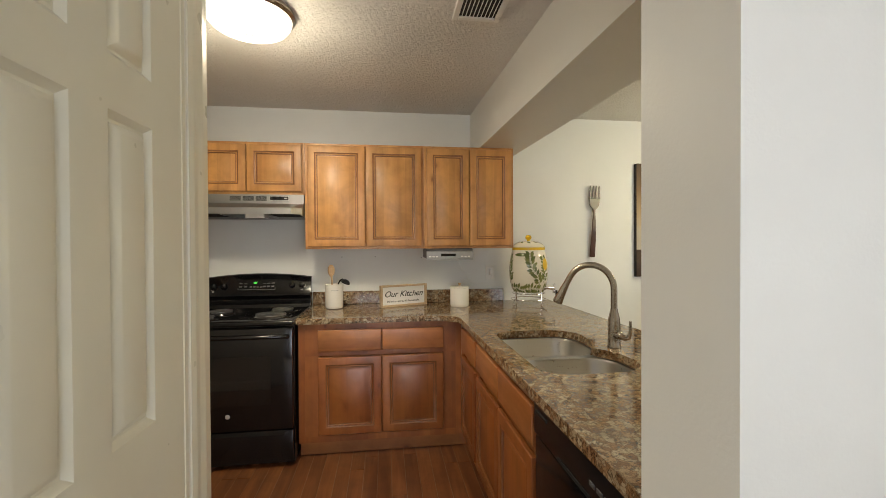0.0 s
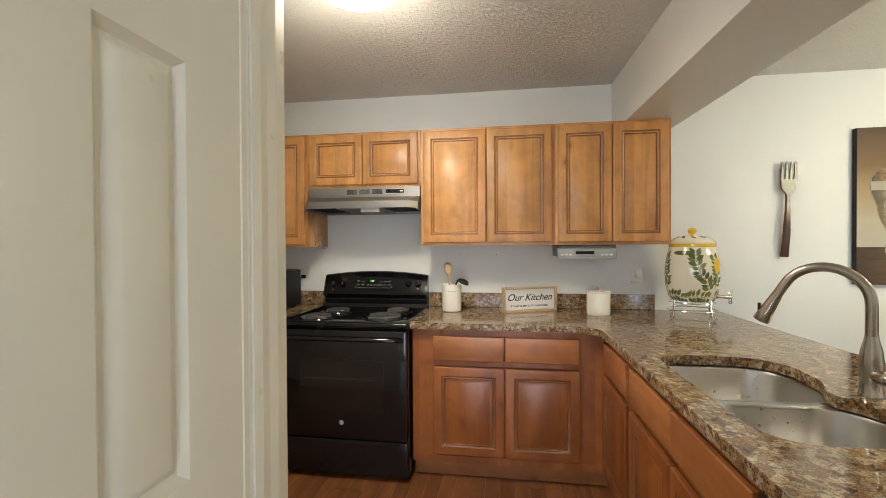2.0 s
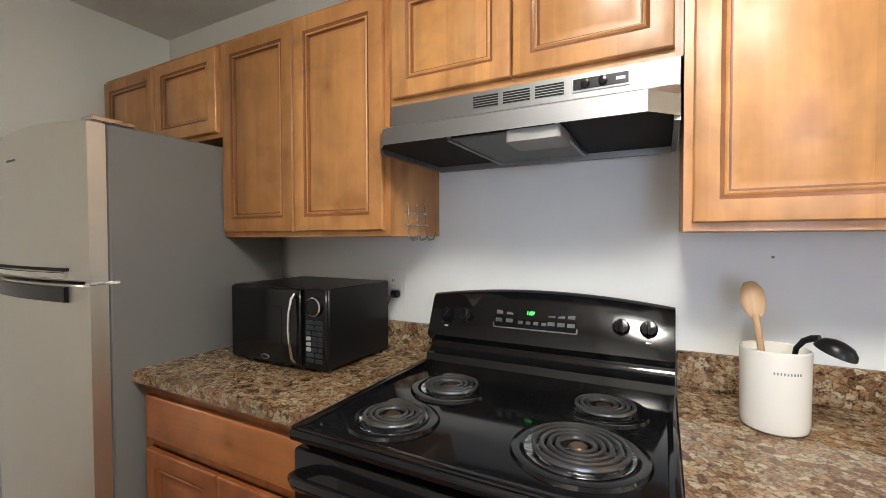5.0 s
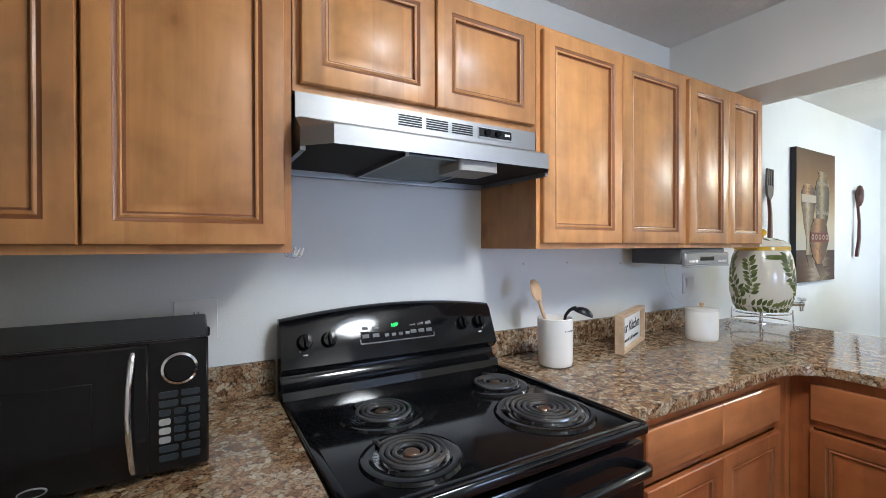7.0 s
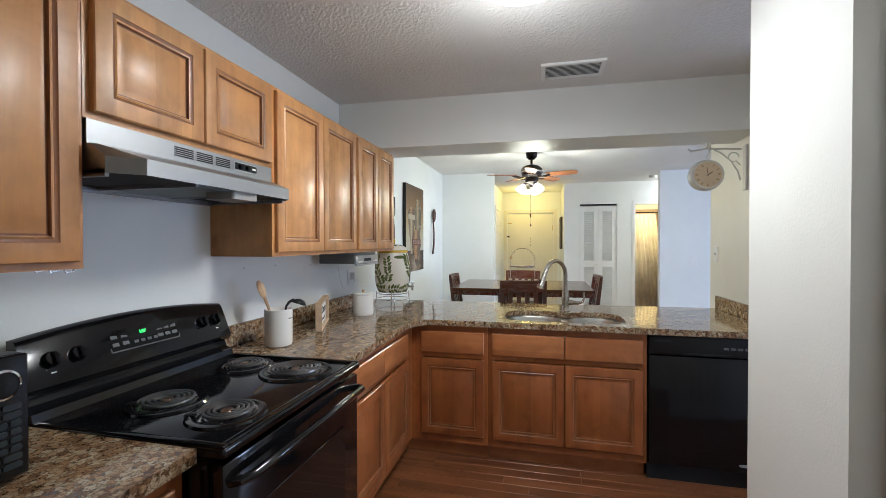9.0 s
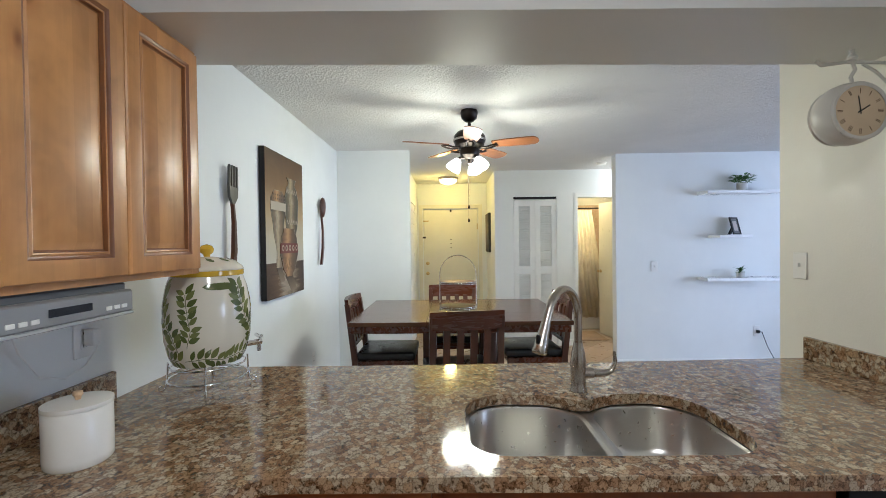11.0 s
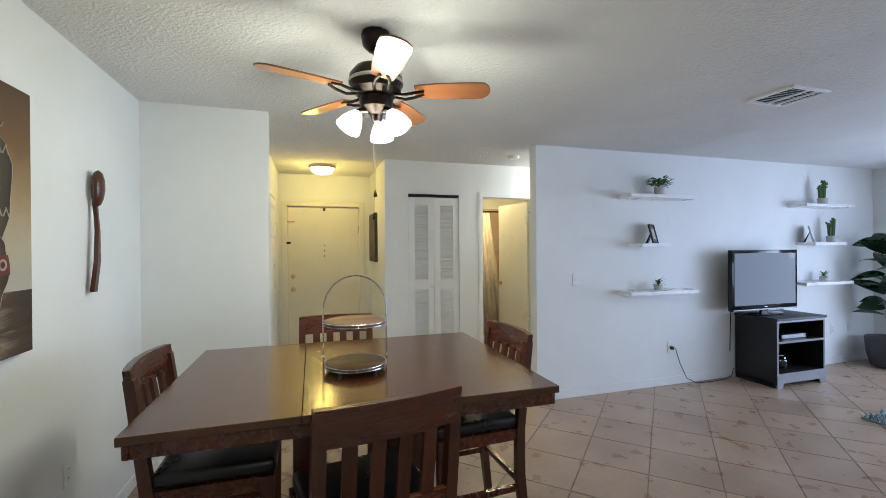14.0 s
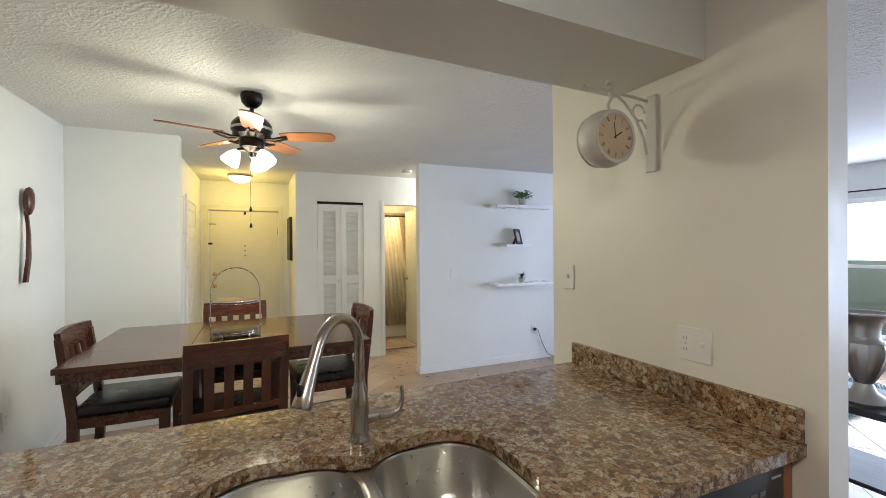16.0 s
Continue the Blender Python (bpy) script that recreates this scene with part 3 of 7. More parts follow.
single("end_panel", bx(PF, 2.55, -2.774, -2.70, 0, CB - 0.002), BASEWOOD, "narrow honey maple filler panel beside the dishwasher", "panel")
single("peninsula_back", bx(2.522, 2.55, -2.70, -0.002, 0, CB - 0.002), WALL, "white painted back of the kitchen peninsula", "panel")

# worktops: left of the range, and the L with its sink cut-out
def worktop_edge(bm):
    es = [e for e in bm.edges if len(e.link_faces) == 2 and e.calc_face_angle(0) > 1.0 and abs(e.verts[0].co.z - e.verts[1].co.z) < 1e-4]
    bmesh.ops.bevel(bm, geom=es, offset=0.006, segments=2, affect="EDGES", profile=0.6)
    return bm


bm = prism(bmesh.new(), [(-0.80, -0.66), (0.003, -0.66), (0.003, -0.002), (-0.80, -0.002)], CB, CT, "z")
single("worktop", worktop_edge(bm), GRANITE, "polished speckled brown granite worktop beside the range", "worktop")


def bowl_outline(y0, y1, xf, xb, r1=0.09, r2=0.12, n=6):
    """Outline of one sink bowl, wider towards the back."""
    return arc(xb - r2, y1 - r2, r2, 0, 90, n) + arc(xf + r1, y1 - r1, r1, 90, 180, n) + arc(xf + r1, y0 + r1, r1, 180, 270, n) + arc(xb - r2, y0 + r2, r2, 270, 360, n)


def sink_hole():
    """Opening in the granite round both bowls, with the cusp between them at the back."""
    xf, xb, y0, y1, r = 1.905, 2.335, -1.99, -1.225, 0.11
    pts = arc(xf + r, y0 + r, r, 270, 180, 6) + arc(xf + r, y1 - r, r, 180, 90, 6)
    pts += arc(xb - 0.15, y1 - 0.15, 0.15, 90, 0, 7)
    pts += [(2.325, -1.50), (2.30, -1.555), (2.272, -1.60), (2.27, -1.645), (2.298, -1.685), (2.325, -1.74)]
    pts += arc(xb - 0.15, y0 + 0.15, 0.15, 0, -90, 7)
    return pts


def filled(bm, outer, hole, z0, z1):
    """A slab with a hole: sides from the loops, top and bottom by triangle fill."""
    rims = []
    for z in (z0, z1):
        loops = []
        for pts in (outer, hole):
            vs = [bm.verts.new((x, y, z)) for x, y in pts]
            es = [bm.edges.new((vs[k], vs[(k + 1) % len(vs)])) for k in range(len(vs))]
            loops.append((vs, es))
        bmesh.ops.triangle_fill(bm, edges=loops[0][1] + loops[1][1], use_beauty=True)
        rims.append(loops)
    for i in (0, 1):
        a, b = rims[0][i][0], rims[1][i][0]
        for k in range(len(a)):
            bm.faces.new((a[k], a[(k + 1) % len(a)], b[(k + 1) % len(a)], b[k]))
    return bm


XI, XO = 1.812, 2.70
outer = [(0.778, -0.66), (1.635, -0.66), (1.68, -0.664), (1.735, -0.682), (1.785, -0.718), (1.805, -0.75), (XI, -0.79), (XI, -2.773), (2.76, -2.773), (2.76, -2.70), (2.735, -2.2), (XO, -1.0), (XO, -0.002), (0.778, -0.002)]
bm = filled(bmesh.new(), outer, sink_hole(), CB, CT)
single("worktop", bm, GRANITE, "polished speckled brown granite worktop running round to the peninsula", "worktop")
for a in ((-0.79, 0.003, -0.022, -0.002), (0.778, 2.31, -0.022, -0.002)):
    single("backsplash", bx(*a, CT + 0.0005, 1.01, bevel=0.003), GRANITE, "low speckled granite backsplash on the worktop", "backsplash")
single("backsplash", bx(XI + 0.003, 2.755, -2.774, -2.754, CT + 0.0005, 1.005, bevel=0.003), GRANITE, "low speckled granite backsplash along the end wall", "backsplash")


# sink: a flange and two bowls
def bowl(bm, y0, y1, xf, xb, depth, zt):
    loops = []
    for inset, z, rr in ((-0.012, zt, 0), (0.0, zt - 0.002, 0), (0.004, zt - 0.012, 0), (0.012, zt - depth + 0.035, 0), (0.03, zt - depth + 0.008, 0), (0.06, zt - depth, 0)):
        pts = bowl_outline(y0 + inset, y1 - inset, xf + inset, xb - inset, max(0.08 - inset * 0.3, 0.04), max(0.12 - inset * 0.3, 0.05))
        loops.append([bm.verts.new((x, y, z)) for x, y in pts])
    n = len(loops[0])
    for a, b in zip(loops, loops[1:]):
        for k in range(n):
            bm.faces.new((a[k], a[(k + 1) % n], b[(k + 1) % n], b[k]))
    bm.faces.new(loops[-1])
    return bm


sink = thing("kitchen_sink", "double-bowl stainless steel undermount sink in the granite", "sink", pose(2.1, -1.62, CB))
sink_inv = pose(-2.1, 1.62, -CB)
zt = CB - 0.003
for y0, y1, xb, dep in ((-1.602, -1.238, 2.322, 0.19), (-1.976, -1.642, 2.322, 0.17)):
    b = part("bowl", bowl(bmesh.new(), y0, y1, 1.915, xb, dep, zt), SINK, sink)
    b.data.transform(sink_inv)
    d = part("drain", lathe(bmesh.new(), [(0.045, zt - dep + 0.004), (0.04, zt - dep + 0.006), (0.028, zt - dep + 0.003), (0.0005, zt - dep + 0.003)], 24, 2.12, (y0 + y1) / 2), CHROME, b, "chrome drain strainer")
    d.data.transform(sink_inv)
d = part("divider", bx(1.92, 2.30, -1.645, -1.60, zt - 0.02, zt - 0.001, bevel=0.004), SINK, sink)
d.data.transform(sink_inv)

# tap
tap = thing("kitchen_faucet", "brushed nickel gooseneck pull-down faucet behind the sink", "faucet", pose(2.365, -1.638, CT))
part("base", lathe(bmesh.new(), [(0.030, 0), (0.030, 0.006), (0.027, 0.012), (0.026, 0.05), (0.0275, 0.10), (0.024, 0.135), (0.0165, 0.165), (0.0155, 0.175)], 28), NICKEL, tap)
path = [(0, 0, 0.17)] + [(0, 0, 0.20 + 0.02 * k) for k in range(4)]
path += [(-0.105 + 0.105 * math.cos(radians(a)), 0, 0.265 + 0.105 * math.sin(radians(a))) for a in range(0, 151, 10)]
sx, sz = path[-1][0], path[-1][2]
path += [(sx - 0.012 * k, 0, sz - 0.022 * k) for k in range(1, 3)]
ex, ez = path[-1][0], path[-1][2]
TURN = Matrix.Rotation(radians(-43), 4, "Z")
bm = tube(bmesh.new(), path, 0.0145, 14)
bm.transform(TURN)
part("spout", bm, NICKEL, tap)
hd = [(ex, 0, ez), (ex - 0.006, 0, ez - 0.012), (ex - 0.03, 0, ez - 0.06), (ex - 0.042, 0, ez - 0.085), (ex - 0.044, 0, ez - 0.089)]
bm = tube(bmesh.new(), hd, 0.02, 16, [0.0155, 0.0165, 0.021, 0.0245, 0.022])
bm.transform(TURN)
head = part("spray_head", bm, NICKEL, tap)
bm = bx(ex - 0.052, ex - 0.043, -0.007, 0.007, ez - 0.062, ez - 0.03, bevel=0.003)
bm.transform(TURN)
part("button", bm, BLACK, head, "black spray button")
part("lever", tube(bmesh.new(), [(0, -0.015, 0.064), (0, -0.052, 0.064), (0, -0.056, 0.064), (0.0, -0.09, 0.062), (0.0, -0.118, 0.07), (0.0, -0.131, 0.10), (0.0, -0.128, 0.14)], 0.01, 14, [0.019, 0.019, 0.0145, 0.013, 0.010, 0.007, 0.0055]), NICKEL, tap)


# ---- dishwasher ----
dw = thing("dishwasher", "black built-in dishwasher with a dark control strip", "dishwasher", pose(PF - 0.018, -2.082, 0, 0, 0, -90))
part("body", bx(0.003, 0.612, 0.03, 0.58, 0.10, CB - 0.004), BLACK, dw)
part("door_panel", bx(0.003, 0.612, 0, 0.028, 0.11, 0.75, bevel=0.006, seg=2), BLACK_GLOSS, dw)
part("toe_panel", bx(0.003, 0.612, 0.05, 0.06, 0.0, 0.10), BLACKM, dw)
ctl = part("control_panel", bx(0.003, 0.612, -0.004, 0.028, 0.757, CB - 0.006, bevel=0.006, seg=2), BLACK, dw)
part("handle_recess", bx(0.20, 0.42, -0.006, -0.003, 0.760, 0.772, bevel=0.001), BLACKM, ctl)
for k in range(4):
    part("button", bx(0.39 + 0.035 * k, 0.415 + 0.035 * k, -0.007, -0.003, 0.80, 0.812, bevel=0.001), GREYP, ctl)
part("vent", bx(0.03, 0.12, -0.007, -0.003, 0.83, 0.842, bevel=0.001), BLACKM, ctl)
part("badge", bx(0.55, 0.59, -0.0065, -0.003, 0.835, 0.841), SILVERP, ctl, "small silver badge bar")
part("badge", prism(bmesh.new(), [(0.50 + 0.03 * math.cos(t * 0.4), 0.15 + 0.008 * math.sin(t * 0.4)) for t in range(16)], -0.003, 0.0), SILVERP, dw, "small oval silver badge")

# ---- range ----
rg = thing("electric_range", "black freestanding electric range with four coil burners", "range", pose(0.008, -0.715, 0))
RW = 0.766
part("body", bx(0, RW, 0.03, 0.685, 0.02, 0.885), ENAMEL, rg)
part("drawer", bx(0.004, RW - 0.004, 0.0, 0.03, 0.06, 0.235, bevel=0.006, seg=2), ENAMEL, rg)
door = part("oven_door", bx(0.004, RW - 0.004, -0.012, 0.03, 0.245, 0.868, bevel=0.008, seg=2), ENAMEL, rg)
part("window", bx(0.13, RW - 0.13, -0.0165, -0.013, 0.40, 0.70, bevel=0.0015), DARKGLASS, door, "dark oven door window")
part("badge", lathe(bmesh.new(), [(0.014, -0.0165), (0.012, -0.0175)], 20, RW / 2, 0.34, axis="y"), SILVERP, door, "round silver badge")
hb = bmesh.new()
tube(hb, [(0.03, -0.012, 0.815), (0.035, -0.04, 0.822), (0.06, -0.056, 0.825), (RW / 2, -0.062, 0.826), (RW - 0.06, -0.056, 0.825), (RW - 0.035, -0.04, 0.822), (RW - 0.03, -0.012, 0.815)], 0.013, 12)
part("handle", hb, ENAMEL, door)
# cooktop with raised rim
bm = bmesh.new()
box(bm, -0.003, RW + 0.003, -0.02, 0.60, 0.885, 0.912, bevel=0.008, seg=3)
top = part("cooktop", bm, ENAMEL, rg)
bm = bmesh.new()
for a in ((0.0, 0.02, -0.016, 0.58), (RW - 0.02, RW, -0.016, 0.58)):
    box(bm, *a, 0.910, 0.918, bevel=0.004, seg=2)
box(bm, 0.02, RW - 0.02, -0.016, 0.006, 0.910, 0.918, bevel=0.004, seg=2)
part("rim", bm, ENAMEL, top)


DARKCHROME = mat("crumpled_reflector", (0.50, 0.50, 0.51), 0.16, 1.0)
bump(DARKCHROME, noise_node(DARKCHROME, coords(DARKCHROME), 90, 3, 0.6), 0.5, 0.003)
link(DARKCHROME, ramp(DARKCHROME, noise_node(DARKCHROME, coords(DARKCHROME), 40, 4, 0.6), [(0.34, (0.08, 0.075, 0.07)), (0.52, (0.68, 0.68, 0.69))]), "Base Color")


def burner(parent, x, y, r, turns):
    b = part("drip_pan", lathe(bmesh.new(), [(r + 0.034, 0.9125), (r + 0.030, 0.919), (r + 0.018, 0.921), (r + 0.010, 0.919), (r + 0.004, 0.917)], 40, x, y), ENAMEL, parent)
    part("pan_bowl", lathe(bmesh.new(), [(r + 0.005, 0.9185), (r * 0.8, 0.9145), (0.03, 0.9135), (0.001, 0.9135)], 40, x, y), DARKCHROME, b, "crumpled foil-bright reflector bowl")
    pts = []
    n = int(turns * 28)
    for k in range(n + 1):
        a = 2 * math.pi * k / 28
        rr = 0.026 + (r - 0.026) * k / n
        pts.append((x + rr * math.cos(a + 4.3), y + rr * math.sin(a + 4.3), 0.927))
    pts += [(pts[-1][0] + 0.004, pts[-1][1] + 0.02, 0.924), (pts[-1][0] + 0.004, pts[-1][1] + 0.045, 0.916)]
    part("coil", tube(bmesh.new(), pts, 0.0048, 7), COIL, b, "dark grey spiral heating coil")
    part("hub", lathe(bmesh.new(), [(0.018, 0.914), (0.018, 0.925), (0.015, 0.928), (0.001, 0.928)], 20, x, y), metal("burner_hub", (0.25, 0.16, 0.11), 0.4, "") if not bpy.data.materials.get("burner_hub") else bpy.data.materials["burner_hub"], b, "rusty burner centre cap")
    bm = bmesh.new()
    for a in (90, 210, 330):
        ca, sa = math.cos(radians(a)), math.sin(radians(a))
        tube(bm, [(x + 0.015 * ca, y + 0.015 * sa, 0.920), (x + r * 1.02 * ca, y + r * 1.02 * sa, 0.920)], 0.0028, 6)
    part("support", bm, CHROME, b, "chrome coil support")


burner(top, 0.210, 0.365, 0.078, 3.7)
burner(top, 0.608, 0.405, 0.072, 3.5)
burner(top, 0.180, 0.125, 0.076, 3.7)
burner(top, 0.590, 0.165, 0.100, 4.8)
# back guard: a shelf, a leaning face and an arched top
prof = [(0.69, 0.885), (0.585, 0.885), (0.60, 0.935), (0.627, 0.945), (0.637, 0.972), (0.615, 0.985), (0.603, 1.0), (0.653, 1.12), (0.666, 1.135), (0.69, 1.135)]
bm = bmesh.new()
N = 24
cols = []
for k in range(N + 1):
    u = k / N
    x = u * RW
    lift = 0.028 * (1 - (2 * u - 1) ** 2)
    cols.append([bm.verts.new((x, y, z + (lift if z > 1.1 else 0))) for y, z in prof])
for a, b in zip(cols, cols[1:]):
    for j in range(len(prof)):
        bm.faces.new((a[j], a[(j + 1) % len(prof)], b[(j + 1) % len(prof)], b[j]))
bm.faces.new(cols[0]), bm.faces.new(cols[-1][::-1])
guard = part("back_guard", bm, ENAMEL, rg, smooth=50)


def guard_pt(x, z):
    return (x, 0.603 + (z - 1.0) * 0.418, z)


def on_guard(bm):
    """Tilts a mesh made round the origin (front towards -y) to the leaning face."""
    bm.transform(Matrix.Rotation(radians(-22.7), 4, "X"))
    return bm


def knob(parent, x, z, r=0.024):
    p = guard_pt(x, z)
    b = on_guard(lathe(bmesh.new(), [(r, 0.0), (r, -0.004), (r * 0.86, -0.018), (r * 0.8, -0.020), (0.001, -0.021)], 24, axis="y"))
    bm2 = on_guard(bx(-0.005, 0.005, -0.030, -0.018, -r * 0.85, r * 0.85, bevel=0.003))
    for bmx in (b, bm2):
        bmesh.ops.translate(bmx, verts=bmx.verts, vec=p)
    k = part("knob", b, BLACK_GLOSS, parent)
    part("grip", bm2, BLACK_GLOSS, k)
    ticks = bmesh.new()
    for i in range(15):
        a = radians(-150 + 300 * i / 14)
        ticks_x, ticks_z = (r + 0.0065) * math.sin(a), (r + 0.0065) * math.cos(a)
        box(ticks, ticks_x - 0.0009, ticks_x + 0.0009, -0.0012, 0.001, ticks_z - 0.0009, ticks_z + 0.0009)
    bmesh.ops.translate(on_guard(ticks), verts=ticks.verts, vec=p)
    part("dial_marks", ticks, WHITEP, k, "ring of tiny white dial marks")
    for name, xx, zz, w in (("mark", 0, r + 0.0165, 0.010), ("mark", 0, -r - 0.014, 0.007)):
        t = on_guard(bx(xx - w, xx + w, -0.0015, 0.001, zz - 0.0018, zz + 0.0018))
        bmesh.ops.translate(t, verts=t.verts, vec=p)
        part(name, t, WHITEP, k, "tiny white marking")


for x in (0.068, 0.140):
    knob(guard, x, 1.068)
for x in (0.628, 0.700):
    knob(guard, x, 1.075)
p = guard_pt(RW / 2 - 0.01, 1.082)
b = on_guard(prism(bmesh.new(), rounded(-0.135, 0.135, -0.043, 0.040, 0.006), -0.004, 0.002))
bmesh.ops.translate(b, verts=b.verts, vec=p)
panel = part("control_panel", b, GREYP, guard, "grey-edged control panel")
b = on_guard(prism(bmesh.new(), rounded(-0.131, 0.131, -0.039, 0.036, 0.005), -0.0055, -0.003))
bmesh.ops.translate(b, verts=b.verts, vec=p)
glassp = part("display_glass", b, BLACK_GLOSS, panel)
for k in range(5):
    for row in range(2):
        x = (-0.115, -0.08, 0.055, 0.085, 0.115)[k]
        z = (0.008, -0.018)[row]
        b = on_guard(bx(x - 0.011, x + 0.011, -0.0066, -0.0052, z - 0.006, z + 0.006))
        bmesh.ops.translate(b, verts=b.verts, vec=p)
        part("button", b, GREYP, panel)
for k in range(4):
    b = on_guard(bx(-0.05 + 0.025 * k, -0.035 + 0.025 * k, -0.0066, -0.0052, -0.026, -0.016))
    bmesh.ops.translate(b, verts=b.verts, vec=p)
    part("button", b, GREYP, panel)


def text_mesh(body, size, bold=0.0, shear=0.0, depth=0.0005):
    cu = bpy.data.curves.new("text", "FONT")
    cu.body, cu.size, cu.align_x, cu.align_y, cu.extrude, cu.shear, cu.offset = body, size, "CENTER", "CENTER", depth, shear, bold
    ob = bpy.data.objects.new("text", cu)
    scene.collection.objects.link(ob)
    me = bpy.data.meshes.new_from_object(ob.evaluated_get(bpy.context.evaluated_depsgraph_get()))
    bpy.data.objects.remove(ob)
    bpy.data.curves.remove(cu)
    return me


def lettering(name, body, size, material, parent, m, label="", bold=0.0, shear=0.0):
    """Words that stand upright in the local xz plane and face -y."""
    me = text_mesh(body, size, bold, shear)
    me.transform(m @ Matrix.Rotation(radians(90), 4, "X"))
    me.materials.append(material)
    ob = new(name, me)
    ob.parent = parent
    if label:
        ob["label"] = label
    return ob


lettering("clock_digits", "1:57", 0.015, GREENLED, panel, Matrix.Translation((p[0] - 0.012, p[1] - 0.004, p[2] + 0.012)) @ Matrix.Rotation(radians(-22.7), 4, "X"), "green clock digits", 0.0006)
b = on_guard(lathe(bmesh.new(), [(0.0025, -0.0025), (0.001, -0.0028)], 10, axis="y"))
bmesh.ops.translate(b, verts=b.verts, vec=guard_pt(0.215, 1.08))
part("indicator", b, mat("red_lens", (0.4, 0.01, 0.01), 0.3), guard, "small red indicator light")

# ---- range hood ----
hood = thing("range_hood", "stainless steel under-cabinet range hood with black underside", "range hood", pose(0.006, 0, 0))
HWD = 0.766
bm = bx(0.0, HWD, -0.325, -0.02, 1.60, 1.733)
plan = [(0.0, -0.325), (0.0, -0.385), (0.06, -0.45), (HWD - 0.06, -0.45), (HWD, -0.385), (HWD, -0.325)]
lower = [bm.verts.new((x, y, 1.588)) for x, y in plan]
middle = [bm.verts.new((x, y, 1.632)) for x, y in plan]
inner_plan = [(0.0, -0.325), (0.0, -0.335), (0.012, -0.345), (HWD - 0.012, -0.345), (HWD, -0.335), (HWD, -0.325)]
upper = [bm.verts.new((x, y, 1.668)) for x, y in inner_plan]
for a, b in ((lower, middle), (middle, upper)):
    for k in range(5):
        bm.faces.new((a[k], a[k + 1], b[k + 1], b[k]))
shell = part("shell", bm, STEEL, hood, smooth=25)
part("underside", prism(bmesh.new(), [(0.004, -0.03), (0.004, -0.383), (0.062, -0.446), (HWD - 0.062, -0.446), (HWD - 0.004, -0.383), (HWD - 0.004, -0.03)], 1.594, 1.599, "z"), BLACKM, hood, "black painted underside")
bm = bmesh.new()
for a in ((0.0, 0.012), (HWD - 0.012, HWD)):
    box(bm, *a, -0.383, -0.02, 1.58, 1.6)
box(bm, 0.012, HWD - 0.012, -0.032, -0.02, 1.575, 1.6)
part("lip", bm, STEEL, hood)
flt = part("grease_filter", bx(0.25, 0.52, -0.42, -0.05, 1.586, 1.592), metal("filter_mesh", (0.20, 0.22, 0.20), 0.5, ""), hood, "grey mesh grease filter")
bm = bmesh.new()
for a in ((0.244, 0.254, -0.43, -0.04), (0.516, 0.526, -0.43, -0.04), (0.254, 0.516, -0.052, -0.04)):
    box(bm, *a, 1.582, 1.594)
part("filter_frame", bm, STEEL, flt)
part("lamp_cover", prism(bmesh.new(), rounded(0.40, 0.53, -0.435, -0.315, 0.012), 1.562, 1.59, "z"), mat("lamp_cover_plastic", (0.30, 0.29, 0.27), 0.45), hood, "cream plastic lamp cover")
for g in range(3):
    gx = 0.268 + 0.086 * g
    gr = part("vent_grille", bx(gx, gx + 0.078, -0.3262, -0.3245, 1.688, 1.722), STEEL, shell)
    for k in range(5):
        part("slot", bx(gx + 0.003, gx + 0.075, -0.3272, -0.326, 1.6895 + 0.0066 * k, 1.6937 + 0.0066 * k), BLACKM, gr)
cp = part("switch_panel", bx(0.535, 0.665, -0.3285, -0.3245, 1.688, 1.722, bevel=0.001), SILVERP, shell)
part("inset", bx(0.538, 0.662, -0.3298, -0.328, 1.693, 1.719), BLACK, cp)
for x in (0.566, 0.606):
    part("knob", lathe(bmesh.new(), [(0.011, -0.329), (0.009, -0.340), (0.001, -0.341)], 18, x, 1.706, axis="y"), BLACK_GLOSS, cp)
part("badge", bx(0.635, 0.655, -0.3305, -0.3295, 1.703, 1.710), WHITEP, cp)

# ---- refrigerator ----
fr = thing("refrigerator", "two-door stainless steel top-freezer refrigerator with grey sides", "refrigerator", pose(-1.495, -0.80, 0))
FW, FH = 0.715, 1.705
part("body", bx(0.004, FW - 0.004, 0.085, 0.76, 0.04, FH - 0.012, bevel=0.006), FRIDGE_SIDE, fr)


def fridge_door(z0, z1, arch_top):
    """Door bowed to the front, its top edge arched where asked."""
    bm = bmesh.new()
    n = 18
    rows = []
    for k in range(n + 1):
        u = k / n
        x = u * FW
        bow = 0.028 * (1 - (2 * u - 1) ** 2)
        zt = z1 + (0.016 * (1 - (2 * u - 1) ** 2) if arch_top else 0)
        rows.append([bm.verts.new(c) for c in ((x, 0.078, z0), (x, 0.03 - bow + 0.004, z0), (x, 0.03 - bow, z0 + 0.005), (x, 0.03 - bow, zt - 0.005), (x, 0.03 - bow + 0.004, zt), (x, 0.078, zt))])
    for a, b in zip(rows, rows[1:]):
        for j in range(6):
            bm.faces.new((a[j], a[(j + 1) % 6], b[(j + 1) % 6], b[j]))
    bm.faces.new(rows[0]), bm.faces.new(rows[-1][::-1])
    return bm


